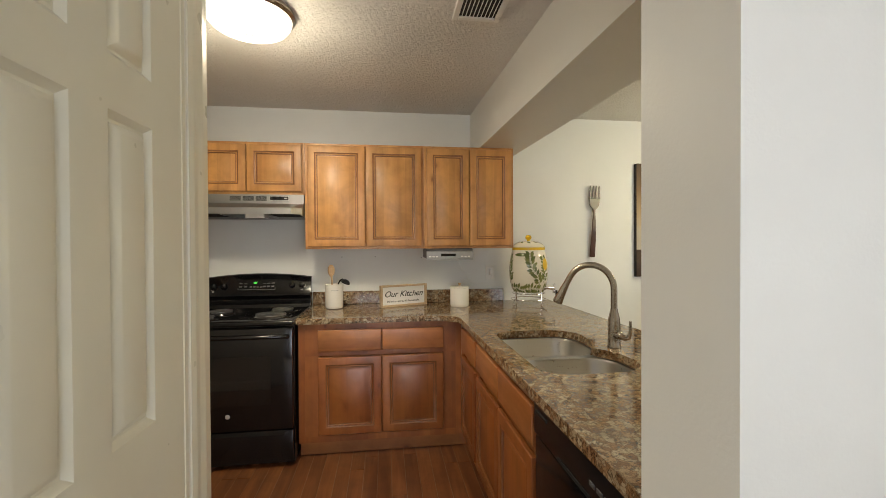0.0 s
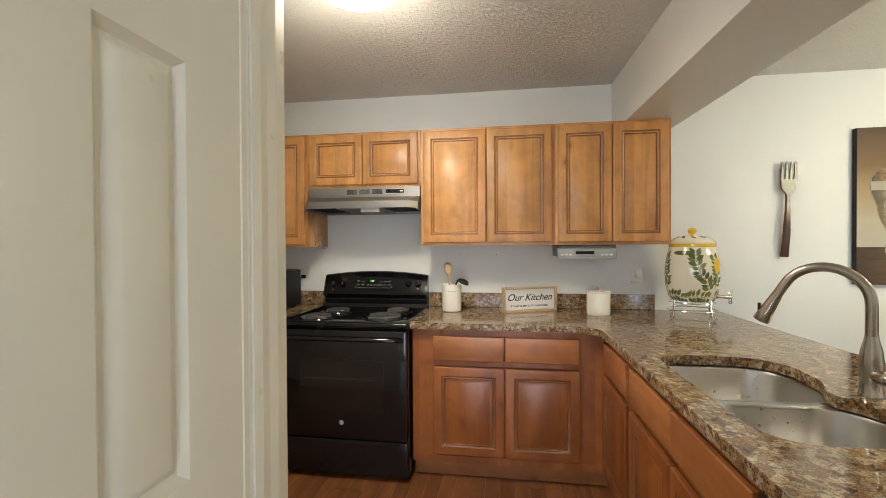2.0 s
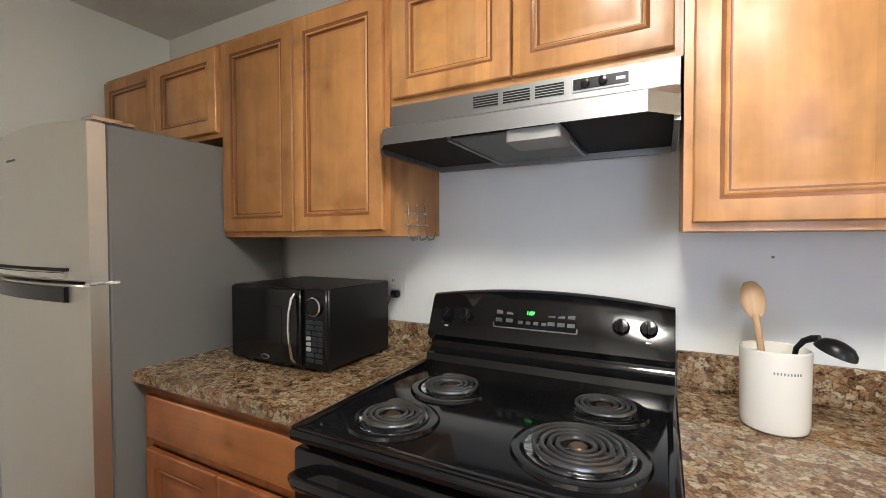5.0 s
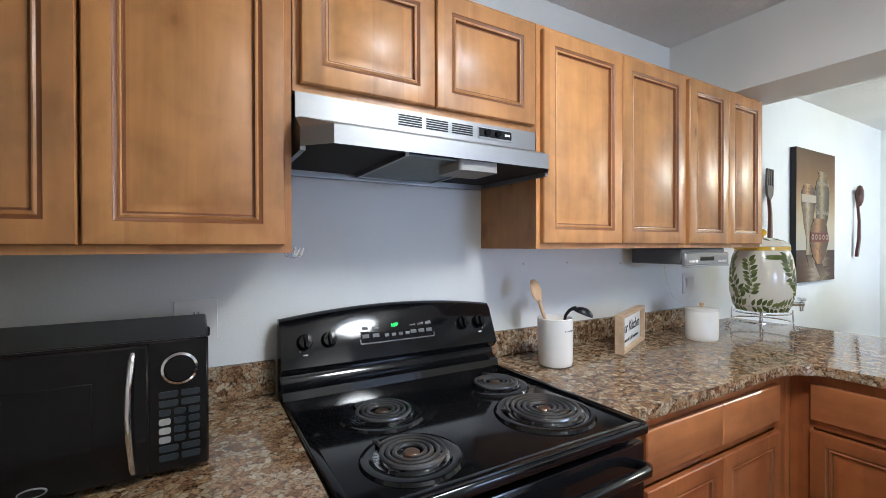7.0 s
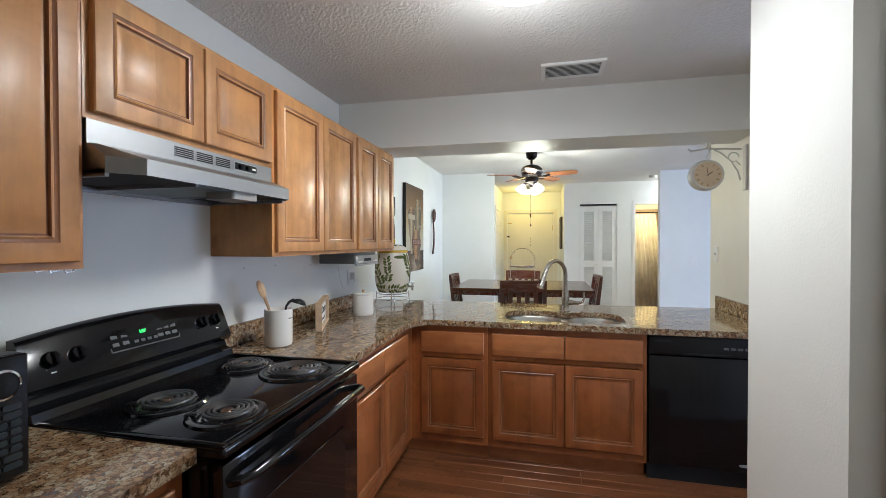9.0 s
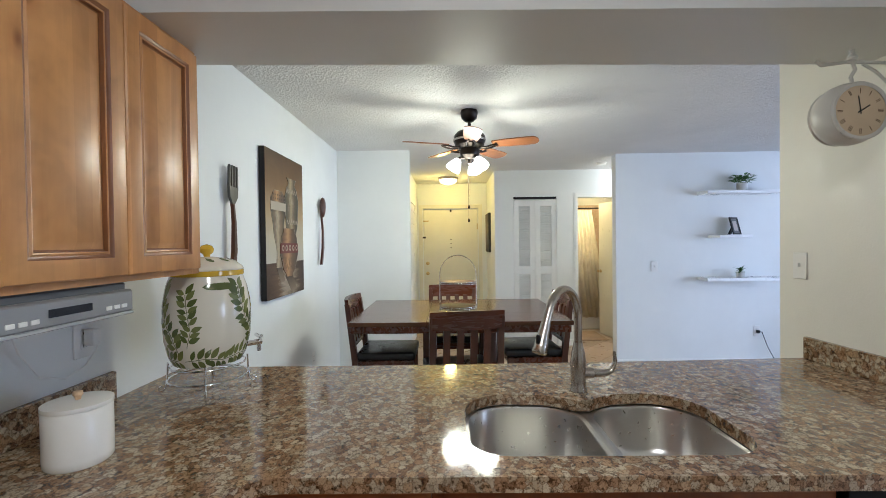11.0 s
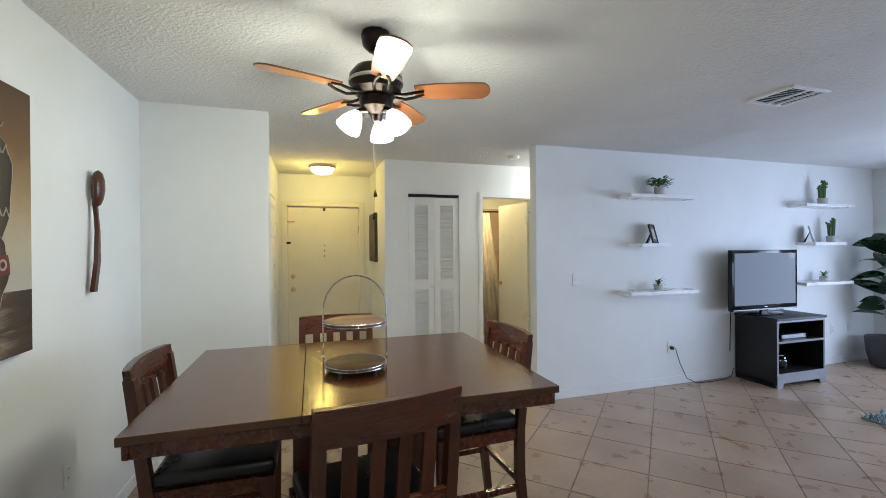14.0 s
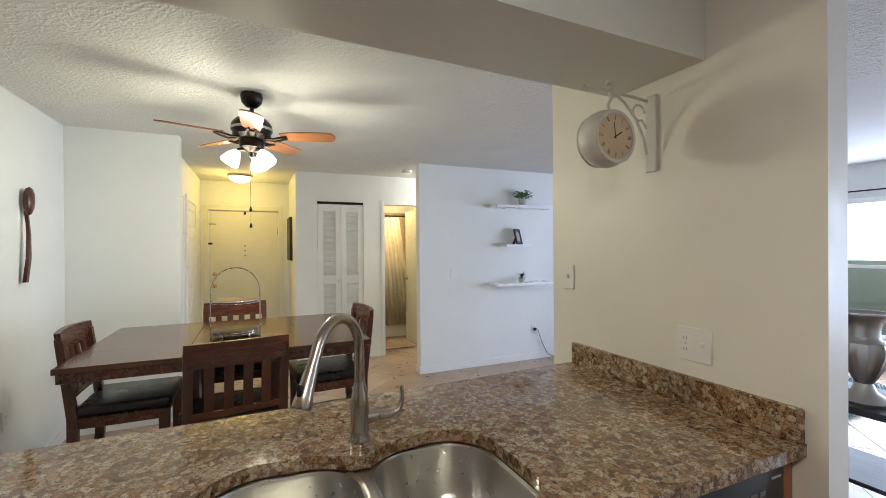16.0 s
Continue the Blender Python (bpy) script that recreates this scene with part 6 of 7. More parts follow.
part("switch_housing", lathe(bmesh.new(), [(0.07, 2.152), (0.076, 2.13), (0.07, 2.10), (0.05, 2.085), (0.028, 2.07), (0.02, 2.04), (0.001, 2.03)], 36), BRONZE, fan)
for k in range(5):
    a = 36 + 72 * k
    rot = Matrix.Rotation(radians(a), 4, "Z")
    iron = bmesh.new()
    tube(iron, [(0.085, -0.02, 2.155), (0.13, -0.03, 2.15), (0.18, -0.03, 2.16), (0.215, -0.015, 2.168)], 0.007, 8)
    tube(iron, [(0.085, 0.02, 2.155), (0.13, 0.03, 2.15), (0.18, 0.03, 2.16), (0.215, 0.015, 2.168)], 0.007, 8)
    iron.transform(rot)
    part("blade_iron", iron, BRONZE, fan)
    pts = [(0.175, -0.046), (0.28, -0.058), (0.44, -0.062), (0.485, -0.058)] + [(0.485 + 0.03 * math.cos(radians(t)), 0.05 * math.sin(radians(t))) for t in (-50, -20, 10, 40, 62)] + [(0.485, 0.058), (0.44, 0.062), (0.28, 0.058), (0.175, 0.046)]
    bm = prism(bmesh.new(), pts, -0.0035, 0.0035, "z")
    ob = part("blade", bm, BLADE, fan, "glossy cherry fan blade")
    ob.matrix_basis = rot @ Matrix.Translation((0, 0, 2.175)) @ Matrix.Rotation(radians(-12), 4, "X")
for k in range(3):
    a = radians(100 + 120 * k)
    ca, sa = math.cos(a), math.sin(a)
    part("lamp_arm", tube(bmesh.new(), [(0.04 * ca, 0.04 * sa, 2.085), (0.075 * ca, 0.075 * sa, 2.082), (0.09 * ca, 0.09 * sa, 2.07)], 0.011, 10), BRONZE, fan)
    bm = lathe(bmesh.new(), [(0.022, 0.0), (0.030, -0.012), (0.040, -0.03), (0.052, -0.055), (0.060, -0.085), (0.062, -0.10), (0.057, -0.10), (0.045, -0.06), (0.026, -0.02), (0.018, -0.004)], 28, cap=False)
    bm.transform(Matrix.Translation((0.085 * ca, 0.085 * sa, 2.07)) @ Matrix.Rotation(a, 4, "Z") @ Matrix.Rotation(radians(-32), 4, "Y") @ Matrix.Scale(0.9, 4))
    part("shade", bm, FROST, fan, "lit frosted bell shade")
for dx, z in ((0.02, 1.60), (-0.02, 1.70)):
    part("pull_chain", tube(bmesh.new(), [(dx, 0.01, 2.05), (dx, 0.01, z + 0.02)], 0.001, 6), BRONZE, fan)
    part("chain_pull", lathe(bmesh.new(), [(0.002, z + 0.03), (0.006, z + 0.02), (0.009, z + 0.005), (0.007, z), (0.001, z - 0.002)], 14, dx, 0.01), BRONZE, fan)

# ---- doors, trim and the entrance hall ----
def moulded_panels(bm, x0, x1, zs, cols, y, sink=0.012):
    """Sunk and raised panels in the plane y: columns of (left, right), rows of (low, high)."""
    for a, b in cols:
        for z0, z1 in zs:
            panel_face(bm, a, b, z0, z1, y, [(0, 0.0), (0.004, -0.001), (0.016, -sink), (0.022, -sink), (0.036, -0.001), (0.04, 0.0)])


def slab_with_panels(w, h, zs, cols, t=0.035):
    """Door leaf, local x across, its front at y = 0, with true recesses round the panels."""
    bm = bmesh.new()
    xs = sorted({0, w} | {c for p in cols for c in p})
    zz = sorted({0, h} | {c for p in zs for c in p})
    holes = {(a, c) for a, b in cols for c, d in zs}
    for xa, xb in zip(xs, xs[1:]):
        for za, zb in zip(zz, zz[1:]):
            if (xa, za) not in holes:
                bm.faces.new([bm.verts.new(v) for v in ((xa, 0, za), (xb, 0, za), (xb, 0, zb), (xa, 0, zb))])
    moulded_panels(bm, 0, w, zs, cols, 0.0)
    for q in (((0, 0, 0), (0, t, 0), (0, t, h), (0, 0, h)), ((w, 0, 0), (w, 0, h), (w, t, h), (w, t, 0)), ((0, t, 0), (w, t, 0), (w, t, h), (0, t, h)), ((0, 0, h), (0, t, h), (w, t, h), (w, 0, h)), ((0, 0, 0), (w, 0, 0), (w, t, 0), (0, t, 0))):
        bm.faces.new([bm.verts.new(v) for v in q])
    bmesh.ops.remove_doubles(bm, verts=bm.verts, dist=1e-5)
    return bm


def door_thing(name, label, m):
    return tagged(thing(name, label, "door", m), kind="structure")


# folding closet door: local x runs north to south when turned by -90... front faces +x
bif = door_thing("door_1", "cream six-panel folding closet door", pose(0.8665, -2.942, 0.012, 0, 0, 90))
leafw = 0.598
rows = [(0.20, 0.84), (0.995, 1.61), (1.70, 1.955)]
cols = [(0.095, 0.245), (0.33, 0.478)]
part("leaf", slab_with_panels(leafw, 2.02, rows, cols), DOORW, bif, smooth=25)
part("knob", lathe(bmesh.new(), [(0.011, 0.0), (0.011, -0.008), (0.020, -0.014), (0.023, -0.022), (0.019, -0.030), (0.010, -0.034), (0.001, -0.035)], 24, 0.20, 0.90, axis="y"), DOORW, bif, "round cream knob")
bm = bmesh.new()
box(bm, 0.862, 0.8685, -2.345, -2.325, 0, 2.05, bevel=0.003)
structure("trim_closet_jamb", bm, DOORW, "painted door jamb", "trim")
bm = bmesh.new()
prism(bm, [(0.858, -2.318), (0.871, -2.315), (0.873, -2.29), (0.8705, -2.265), (0.872, -2.235), (0.866, -2.192), (0.858, -2.1905)], 0, 2.10, "z")
structure("trim_closet_casing", bm, DOORW, "moulded painted door casing", "trim")
structure("trim_closet_head", bx(0.868, 0.881, -3.015, -2.319, 2.045, 2.11), TRIM, "painted casing above the folding door", "trim")

mir = thing("wall_mirror", "round mirror in a wide dark bronze frame", "mirror", pose(0.868, -3.22, 1.491))
part("frame", lathe(bmesh.new(), [(0.206, 0.002), (0.228, 0.0), (0.236, 0.006), (0.235, 0.020), (0.226, 0.027), (0.214, 0.027), (0.206, 0.022)], 96, axis="x", cap=False), BLACK, mir)
part("inner_bevel", lathe(bmesh.new(), [(0.206, 0.0225), (0.198, 0.024), (0.190, 0.018), (0.182, 0.016), (0.176, 0.012), (0.171, 0.011), (0.170, 0.006)], 96, axis="x", cap=False), metal("bevel_bronze", (0.085, 0.062, 0.035), 0.28, ""), mir, "glossy dark bronze inner bevel")
part("glass", lathe(bmesh.new(), [(0.172, 0.006), (0.172, 0.008), (0.0005, 0.008)], 96, axis="x"), MIRROR, mir, "mirror glass")


# front door
fd_ = door_thing("door_2", "plain painted front door with bolts and brass knobs", pose(7.965, -0.767, 0.008, 0, 0, -90))
part("leaf", bx(0, 0.908, 0, 0.045, 0, 2.0, bevel=0.003), ENTRY, fd_)
for z, r in ((0.93, 0.026), (1.10, 0.022)):
    k = part("knob", lathe(bmesh.new(), [(0.03, 0.0), (0.03, -0.006), (0.012, -0.010), (0.012, -0.03), (r, -0.04), (r, -0.052), (0.01, -0.062), (0.001, -0.063)], 22, 0.065, z, axis="y"), BRASS, fd_, "brass door knob")
for z in (1.36, 1.43, 1.50):
    part("peephole", lathe(bmesh.new(), [(0.010, 0.0), (0.009, -0.005), (0.001, -0.0055)], 14, 0.46, z, axis="y"), BRONZE, fd_)
part("chain_lock", bx(-0.06, 0.04, -0.016, 0.0, 1.52, 1.55, bevel=0.004), BRONZE, fd_, "dark slide bolt")
part("chain_lock", bx(-0.02, 0.09, -0.014, 0.0, 1.80, 1.82, bevel=0.004), BRASS, fd_, "brass swing latch")
part("hinge", bx(0.895, 0.912, -0.008, 0.0, 1.66, 1.76), BRASS, fd_)
part("hinge", bx(0.895, 0.912, -0.008, 0.0, 0.28, 0.38), BRASS, fd_)
part("bolt", bx(0.445, 0.475, -0.012, 0.0, 1.955, 2.0, bevel=0.003), BRONZE, fd_)
bm = bmesh.new()
for a, b in ((-0.752, -0.692), (-1.75, -1.69)):
    box(bm, 7.93, 7.95, a, b, 0, 2.085, bevel=0.003)
box(bm, 7.93, 7.95, -1.69, -0.752, 2.025, 2.085, bevel=0.003)
structure("trim_front_door", bm, ENTRY, "painted casing round the front door", "trim")
# closed doors in the hall's north wall
for x0 in (5.62, 6.60):
    hd_ = door_thing("door_3" if x0 < 6 else "door_4", "white six-panel door in the entrance hall", pose(x0, -0.672, 0.01))
    part("leaf", slab_with_panels(0.70, 2.0, [(0.2, 0.84), (1.0, 1.60), (1.70, 1.92)], [(0.10, 0.31), (0.39, 0.60)]), TRIM, hd_, smooth=25)
    bm = bmesh.new()
    for a in (x0 - 0.062, x0 + 0.702):
        box(bm, a, a + 0.06, -0.678, -0.66, 0, 2.08, bevel=0.003)
    box(bm, x0 - 0.002, x0 + 0.702, -0.678, -0.66, 2.02, 2.08, bevel=0.003)
    structure("trim_hall_door", bm, TRIM, "white casing round a hall door", "trim")
pic = thing("hall_picture", "dark canvas picture on the hall wall", "picture", pose(7.28, -1.83, 1.30))
part("canvas", bx(0, 0.50, 0.0, 0.035, 0, 0.60, bevel=0.002), mat("hall_canvas_edge", (0.02, 0.017, 0.014), 0.6), pic)
part("painted_face", bx(0.004, 0.496, 0.035, 0.037, 0.004, 0.596), art_paint("hall_painting", [(0.0, (0.03, 0.024, 0.018)), (0.5, (0.10, 0.08, 0.055)), (1.0, (0.04, 0.03, 0.022))], (1, 1, 1), 6, 0.6), pic)

# louvred folding closet door
lou = door_thing("door_5", "white louvred folding closet door", pose(6.742, -2.094, 0.015, 0, 0, -90))
LW = 0.294
slat_me = None
for k in range(2):
    x0 = k * (LW + 0.002)
    bm = bmesh.new()
    for a, b, c, d in ((0, 0.07, 0, 2.02), (LW - 0.07, LW, 0, 2.02), (0.07, LW - 0.07, 0, 0.16), (0.07, LW - 0.07, 0.985, 1.09), (0.07, LW - 0.07, 1.93, 2.02)):
        box(bm, x0 + a, x0 + b, 0, 0.028, c, d, bevel=0.0015)
    leaf = part("leaf", bm, TRIM, lou)
    for z0, z1 in ((0.16, 0.985), (1.09, 1.93)):
        n = int((z1 - z0) / 0.031)
        for i in range(n):
            if slat_me is None:
                bm = bx(0.07, LW - 0.07, -0.0188, 0.0188, -0.0025, 0.0025)
                bm.transform(Matrix.Rotation(radians(50), 4, "X"))
                finish(bm, 0)
                slat_me = bpy.data.meshes.new("slat")
                bm.to_mesh(slat_me)
                bm.free()
                slat_me.materials.append(TRIM)
            ob = new("slat", slat_me)
            ob.parent = leaf
            ob.matrix_basis = pose(x0, 0.014, z0 + 0.0155 + (z1 - z0) * i / n)
part("knob", lathe(bmesh.new(), [(0.007, 0.0), (0.007, -0.01), (0.016, -0.02), (0.012, -0.03), (0.001, -0.032)], 18, LW - 0.028, 1.02, axis="y"), TRIM, lou)
structure("trim_track", bx(6.735, 6.80, -2.685, -2.09, 2.045, 2.07), BLACK, "dark folding-door track", "trim")
bm = bmesh.new()
prism(bm, [(6.73, -2.918), (6.72, -2.918), (6.715, -2.945), (6.718, -2.975), (6.73, -2.975)], 0, 2.11, "z")
box(bm, 6.715, 6.73, -3.72, -2.975, 2.055, 2.11)
box(bm, 6.715, 6.73, -3.72, -3.66, 0, 2.055)
structure("trim_bath_door", bm, TRIM, "white casing round the bathroom door", "trim")
bd = door_thing("door_6", "plain white bathroom door standing open", pose(6.87, -3.645, 0.01, 0, 0, 7))
part("leaf", bx(0, 0.66, -0.018, 0.018, 0, 2.02, bevel=0.002), DOORW, bd)
for s in (-1, 1):
    part("knob", lathe(bmesh.new(), [(0.026, 0.018 * s), (0.026, 0.024 * s), (0.01, 0.028 * s), (0.01, 0.045 * s), (0.024, 0.055 * s), (0.02, 0.07 * s), (0.001, 0.073 * s)], 18, 0.60, 0.97, axis="y"), BRASS, bd, "brass door knob")
for z in (0.25, 1.75):
    part("hinge", bx(-0.01, 0.02, 0.016, 0.024, z, z + 0.09), CHROME, bd)

# ---- bathroom seen through the door ----
tub = thing("bathtub", "cream bathtub behind a shower curtain", "bathtub", pose(8.2, -3.75, 0))
part("apron", bx(-0.36, -0.33, -0.83, 0.87, 0.0, 0.40, bevel=0.006), CERAMIC, tub)
part("rim", bx(-0.37, -0.26, -0.83, 0.87, 0.385, 0.42, bevel=0.012, seg=2), CERAMIC, tub)
part("floor_pan", bx(-0.33, 0.38, -0.83, 0.87, 0.05, 0.09), CERAMIC, tub)
structure("wall_bath_tile", bx(8.585, 8.598, -4.59, -2.87, 0.4, 2.1), TUBTILE, "tan tiled shower wall", "wall")
bm = bmesh.new()
n = 70
lo, hi = [], []
for k in range(n + 1):
    u = k / n
    y = -3.0 - 0.53 * u
    low = -3.0 - 0.80 * u
    x = 7.80 + 0.016 * math.sin(u * 58) + 0.010 * math.sin(u * 23)
    hi.append(bm.verts.new((x, y, 1.96)))
    lo.append(bm.verts.new((7.79 + (x - 7.80) * 1.7, low + 0.02 * math.sin(u * 9), 0.20)))
for k in range(n):
    bm.faces.new((lo[k], lo[k + 1], hi[k + 1], hi[k]))
cur = thing("shower_curtain", "cream pleated shower curtain hanging from a rod", "curtain", pose(7.8, -3.2, 0))
ob = part("curtain", bm, CURTAIN, cur, smooth=80)
ob.data.transform(pose(-7.8, 3.2, 0))
mod = ob.modifiers.new("thickness", "SOLIDIFY")
mod.thickness = 0.003
part("rod", tube(bmesh.new(), [(0, 0.338, 1.985), (0, -1.38, 1.985)], 0.012, 12), BRONZE, cur, "dark curtain rod")
single("bath_mat", bx(7.0, 7.6, -3.5, -3.0, 0.001, 0.015, bevel=0.006), painted("bath_mat_pile", (0.42, 0.30, 0.20), 0.95, 1.0, 200, 0.2), "beige bath mat on the bathroom floor", "mat")

# ---- baseboards ----
def baseboard(name, x0, x1, y0, y1):
    structure(name, bx(x0, x1, y0, y1, 0.0, 0.085, bevel=0.003), TRIM, "white painted baseboard", "baseboard")


baseboard("baseboard_north", 2.56, 5.36, -0.012, -0.0005)
baseboard("baseboard_west", W + 0.0005, W + 0.012, -2.25, -0.02)
baseboard("baseboard_end", 5.348, 5.3595, -0.776, -0.013)
baseboard("baseboard_hall", 6.718, 6.7295, -2.05, -1.83)
baseboard("baseboard_corridor", 6.718, 6.7295, -2.915, -2.70)
baseboard("baseboard_living", 5.698, 5.7095, SOUTH + 0.001, -3.10)
baseboard("baseboard_living_end", 5.70, 5.83, -3.0995, -3.088)
baseboard("baseboard_kitchen", W + 0.013, 0.338, -2.2595, -2.248)

# ---- living room: shelves and what stands on them ----
def floating_shelf(y0, y1, z, label):
    return single("floating_shelf", bx(5.50, 5.709, y1, y0, z - 0.034, z, bevel=0.002), SHELFW, label, "shelf", None, "floating shelves")


S = [(-4.015, -4.84, 1.982), (-4.145, -4.50, 1.497), (-4.01, -4.86, 1.022), (-6.44, -7.26, 1.945), (-6.575, -7.12, 1.500), (-6.43, -7.24, 1.040)]
for y0, y1, z in S:
    floating_shelf(y0, y1, z, "long white floating wall shelf" if abs(y1 - y0) > 0.6 else "short white floating wall shelf")


def leaf_bm(bm, m, length, width, bend=0.25, thick=0.0006):
    n = 5
    rows = []
    for k in range(n + 1):
        u = k / n
        w = width / 2 * math.sin(math.pi * min(1, 0.08 + 0.92 * u)) ** 0.8 if k < n else 0.0006
        z = -bend * length * u * u
        rows.append([m @ Vector((u * length, -w, z + 0.15 * w)), m @ Vector((u * length, 0, z)), m @ Vector((u * length, w, z + 0.15 * w))])
    vs = [[bm.verts.new(p) for p in r] for r in rows]
    for a, b in zip(vs, vs[1:]):
        for j in (0, 1):
            bm.faces.new((a[j], a[j + 1], b[j + 1], b[j]))


def potted(name, y, z, kind, label, seed):
    p = thing(name, label, "plant", pose(5.60, y, z))
    r = random.Random(seed)
    if kind == "bush":
        part("pot", lathe(bmesh.new(), [(0.042, 0), (0.047, 0.004), (0.054, 0.085), (0.050, 0.087), (0.048, 0.075), (0.001, 0.075)], 28), POT, p)
        for k in range(180):
            bm = bmesh.new()
            a, e = r.uniform(0, 360), r.uniform(10, 85)
            d = r.uniform(0.02, 0.085)
            m = Matrix.Translation((d * math.cos(radians(a)) * 0.9, d * math.sin(radians(a)) * 1.3, 0.085 + r.uniform(0, 0.085))) @ Matrix.Rotation(radians(a), 4, "Z") @ Matrix.Rotation(radians(-e * 0.6), 4, "Y")
            leaf_bm(bm, m, r.uniform(0.03, 0.048), r.uniform(0.022, 0.034), 0.4)
            part("leaf", bm, PLANT, p)
    elif kind == "succulent":
        part("pot", lathe(bmesh.new(), [(0.034, 0), (0.040, 0.004), (0.044, 0.055), (0.040, 0.057), (0.001, 0.048)], 28), POT, p)
        for k in range(26):
            bm = bmesh.new()
            a, e = k * 137.5, 20 + 60 * (k / 26)
            m = Matrix.Translation((0, 0, 0.05 + 0.02 * k / 26)) @ Matrix.Rotation(radians(a), 4, "Z") @ Matrix.Rotation(radians(-e), 4, "Y")
            leaf_bm(bm, m, r.uniform(0.05, 0.085), 0.02, 0.5)
            part("leaf", bm, PLANT, p)
    else:
        part("pot", lathe(bmesh.new(), [(0.040, 0), (0.045, 0.004), (0.055, 0.075), (0.051, 0.077), (0.001, 0.068)], 28), POT, p)
        for dy, h, lean in ((-0.018, 0.23, 4), (0.03, 0.17, -6)):
            bm = bmesh.new()
            n, ribs = 10, 24
            loops = []
            for i in range(n + 1):
                u = i / n
                rr = 0.017 * (1 if u < 0.85 else math.sqrt(max(0.02, 1 - ((u - 0.85) / 0.15) ** 2)))
                loops.append([bm.verts.new(((rr * (1 + 0.22 * math.cos(8 * 2 * math.pi * j / ribs))) * math.cos(2 * math.pi * j / ribs), dy + (rr * (1 + 0.22 * math.cos(8 * 2 * math.pi * j / ribs))) * math.sin(2 * math.pi * j / ribs) + math.tan(radians(lean)) * u * h * -1, 0.065 + u * h)) for j in range(ribs)])
            for a, b in zip(loops, loops[1:]):
                for j in range(ribs):
                    bm.faces.new((a[j], a[(j + 1) % ribs], b[(j + 1) % ribs], b[j]))
            bm.faces.new(loops[-1])
            part("stem", bm, PLANT, p)
            for i in range(7):
                bm = lathe(bmesh.new(), [(0.004, 0), (0.010, 0.008), (0.009, 0.018), (0.001, 0.026)], 10)
                a = r.uniform(0, 360)
                bm.transform(Matrix.Translation((0, dy - math.tan(radians(lean)) * h * (0.5 + 0.07 * i), 0.065 + h * (0.5 + 0.07 * i))) @ Matrix.Rotation(radians(a), 4, "Z") @ Matrix.Rotation(radians(65), 4, "Y") @ Matrix.Translation((0, 0, 0.014)))
                part("offshoot", bm, PLANT, p)
    return p


potted("potted_plant", -4.45, S[0][2], "bush", "small bushy green plant in a pale pot on a shelf", 1)
potted("potted_plant", -4.43, S[2][2], "succulent", "small green succulent in a pale pot on a shelf", 2)
potted("potted_cactus", -6.86, S[3][2], "cactus", "green cactus in a pale pot on a shelf", 3)
potted("potted_cactus", -7.02, S[4][2], "cactus", "green cactus in a pale pot beside a photo frame", 4)
potted("potted_plant", -6.88, S[5][2], "succulent", "small green succulent in a pale pot on a shelf", 5)


def photo_frame(y, z, rz, label, dark):
    f = thing("photo_frame", label, "photo frame", pose(5.60, y, z, 0, 0, rz))
    tilt = Matrix.Rotation(radians(-14), 4, "X")
    mt = BLACKWOOD if dark else SILVERP
    for nm, a in (("side", (-0.075, -0.057, 0, 0.20)), ("side", (0.057, 0.075, 0, 0.20)), ("rail", (-0.057, 0.057, 0, 0.018)), ("rail", (-0.057, 0.057, 0.182, 0.20))):
        bm = bx(a[0], a[1], -0.008, 0.008, a[2], a[3], bevel=0.002)
        bm.transform(tilt)
        part(nm, bm, mt, f)
    bm = bx(-0.057, 0.057, -0.001, 0.005, 0.018, 0.182)
    bm.transform(tilt)
    part("mat_board", bm, GREYP, f, "grey print behind glass")
    bm = bx(-0.035, 0.035, -0.0025, -0.0005, 0.045, 0.155)
    bm.transform(tilt)
    part("print", bm, mat("print_paper", (0.42, 0.36, 0.32), 0.3) if not bpy.data.materials.get("print_paper") else bpy.data.materials["print_paper"], f)
    part("easel_leg", prism(bmesh.new(), [(0.03, 0.13), (0.036, 0.13), (0.095, 0.0), (0.075, 0.0)], -0.02, 0.02, "x"), BLACK, f)
    return f


photo_frame(-4.40, S[1][2], -62, "black photo frame standing on a short shelf", True)
photo_frame(-6.71, S[4][2], -58, "silver photo frame standing on a shelf", False)

# television on its stand
ts = thing("tv_stand", "black television stand with two open shelves", "tv stand", pose(5.25, -5.59, 0, 0, 0, -90))
TW, TD, THH = 0.71, 0.445, 0.72
part("top", bx(-0.015, TW + 0.015, -0.015, TD, THH - 0.028, THH, bevel=0.004), BLACKWOOD, ts)
for x in (0.0, TW - 0.022):
    part("side_panel", bx(x, x + 0.022, 0, TD - 0.002, 0.03, THH - 0.028), BLACKWOOD, ts)
part("back_panel", bx(0.022, TW - 0.022, TD - 0.012, TD - 0.003, 0.09, THH - 0.028), BLACKWOOD, ts)
part("shelf", bx(0.022, TW - 0.022, 0.005, TD - 0.012, 0.46, 0.478), BLACKWOOD, ts)
part("bottom", bx(0.022, TW - 0.022, 0.005, TD - 0.012, 0.13, 0.148), BLACKWOOD, ts)
GREYEDGE = mat("grey_edge_band", (0.24, 0.24, 0.26), 0.38)
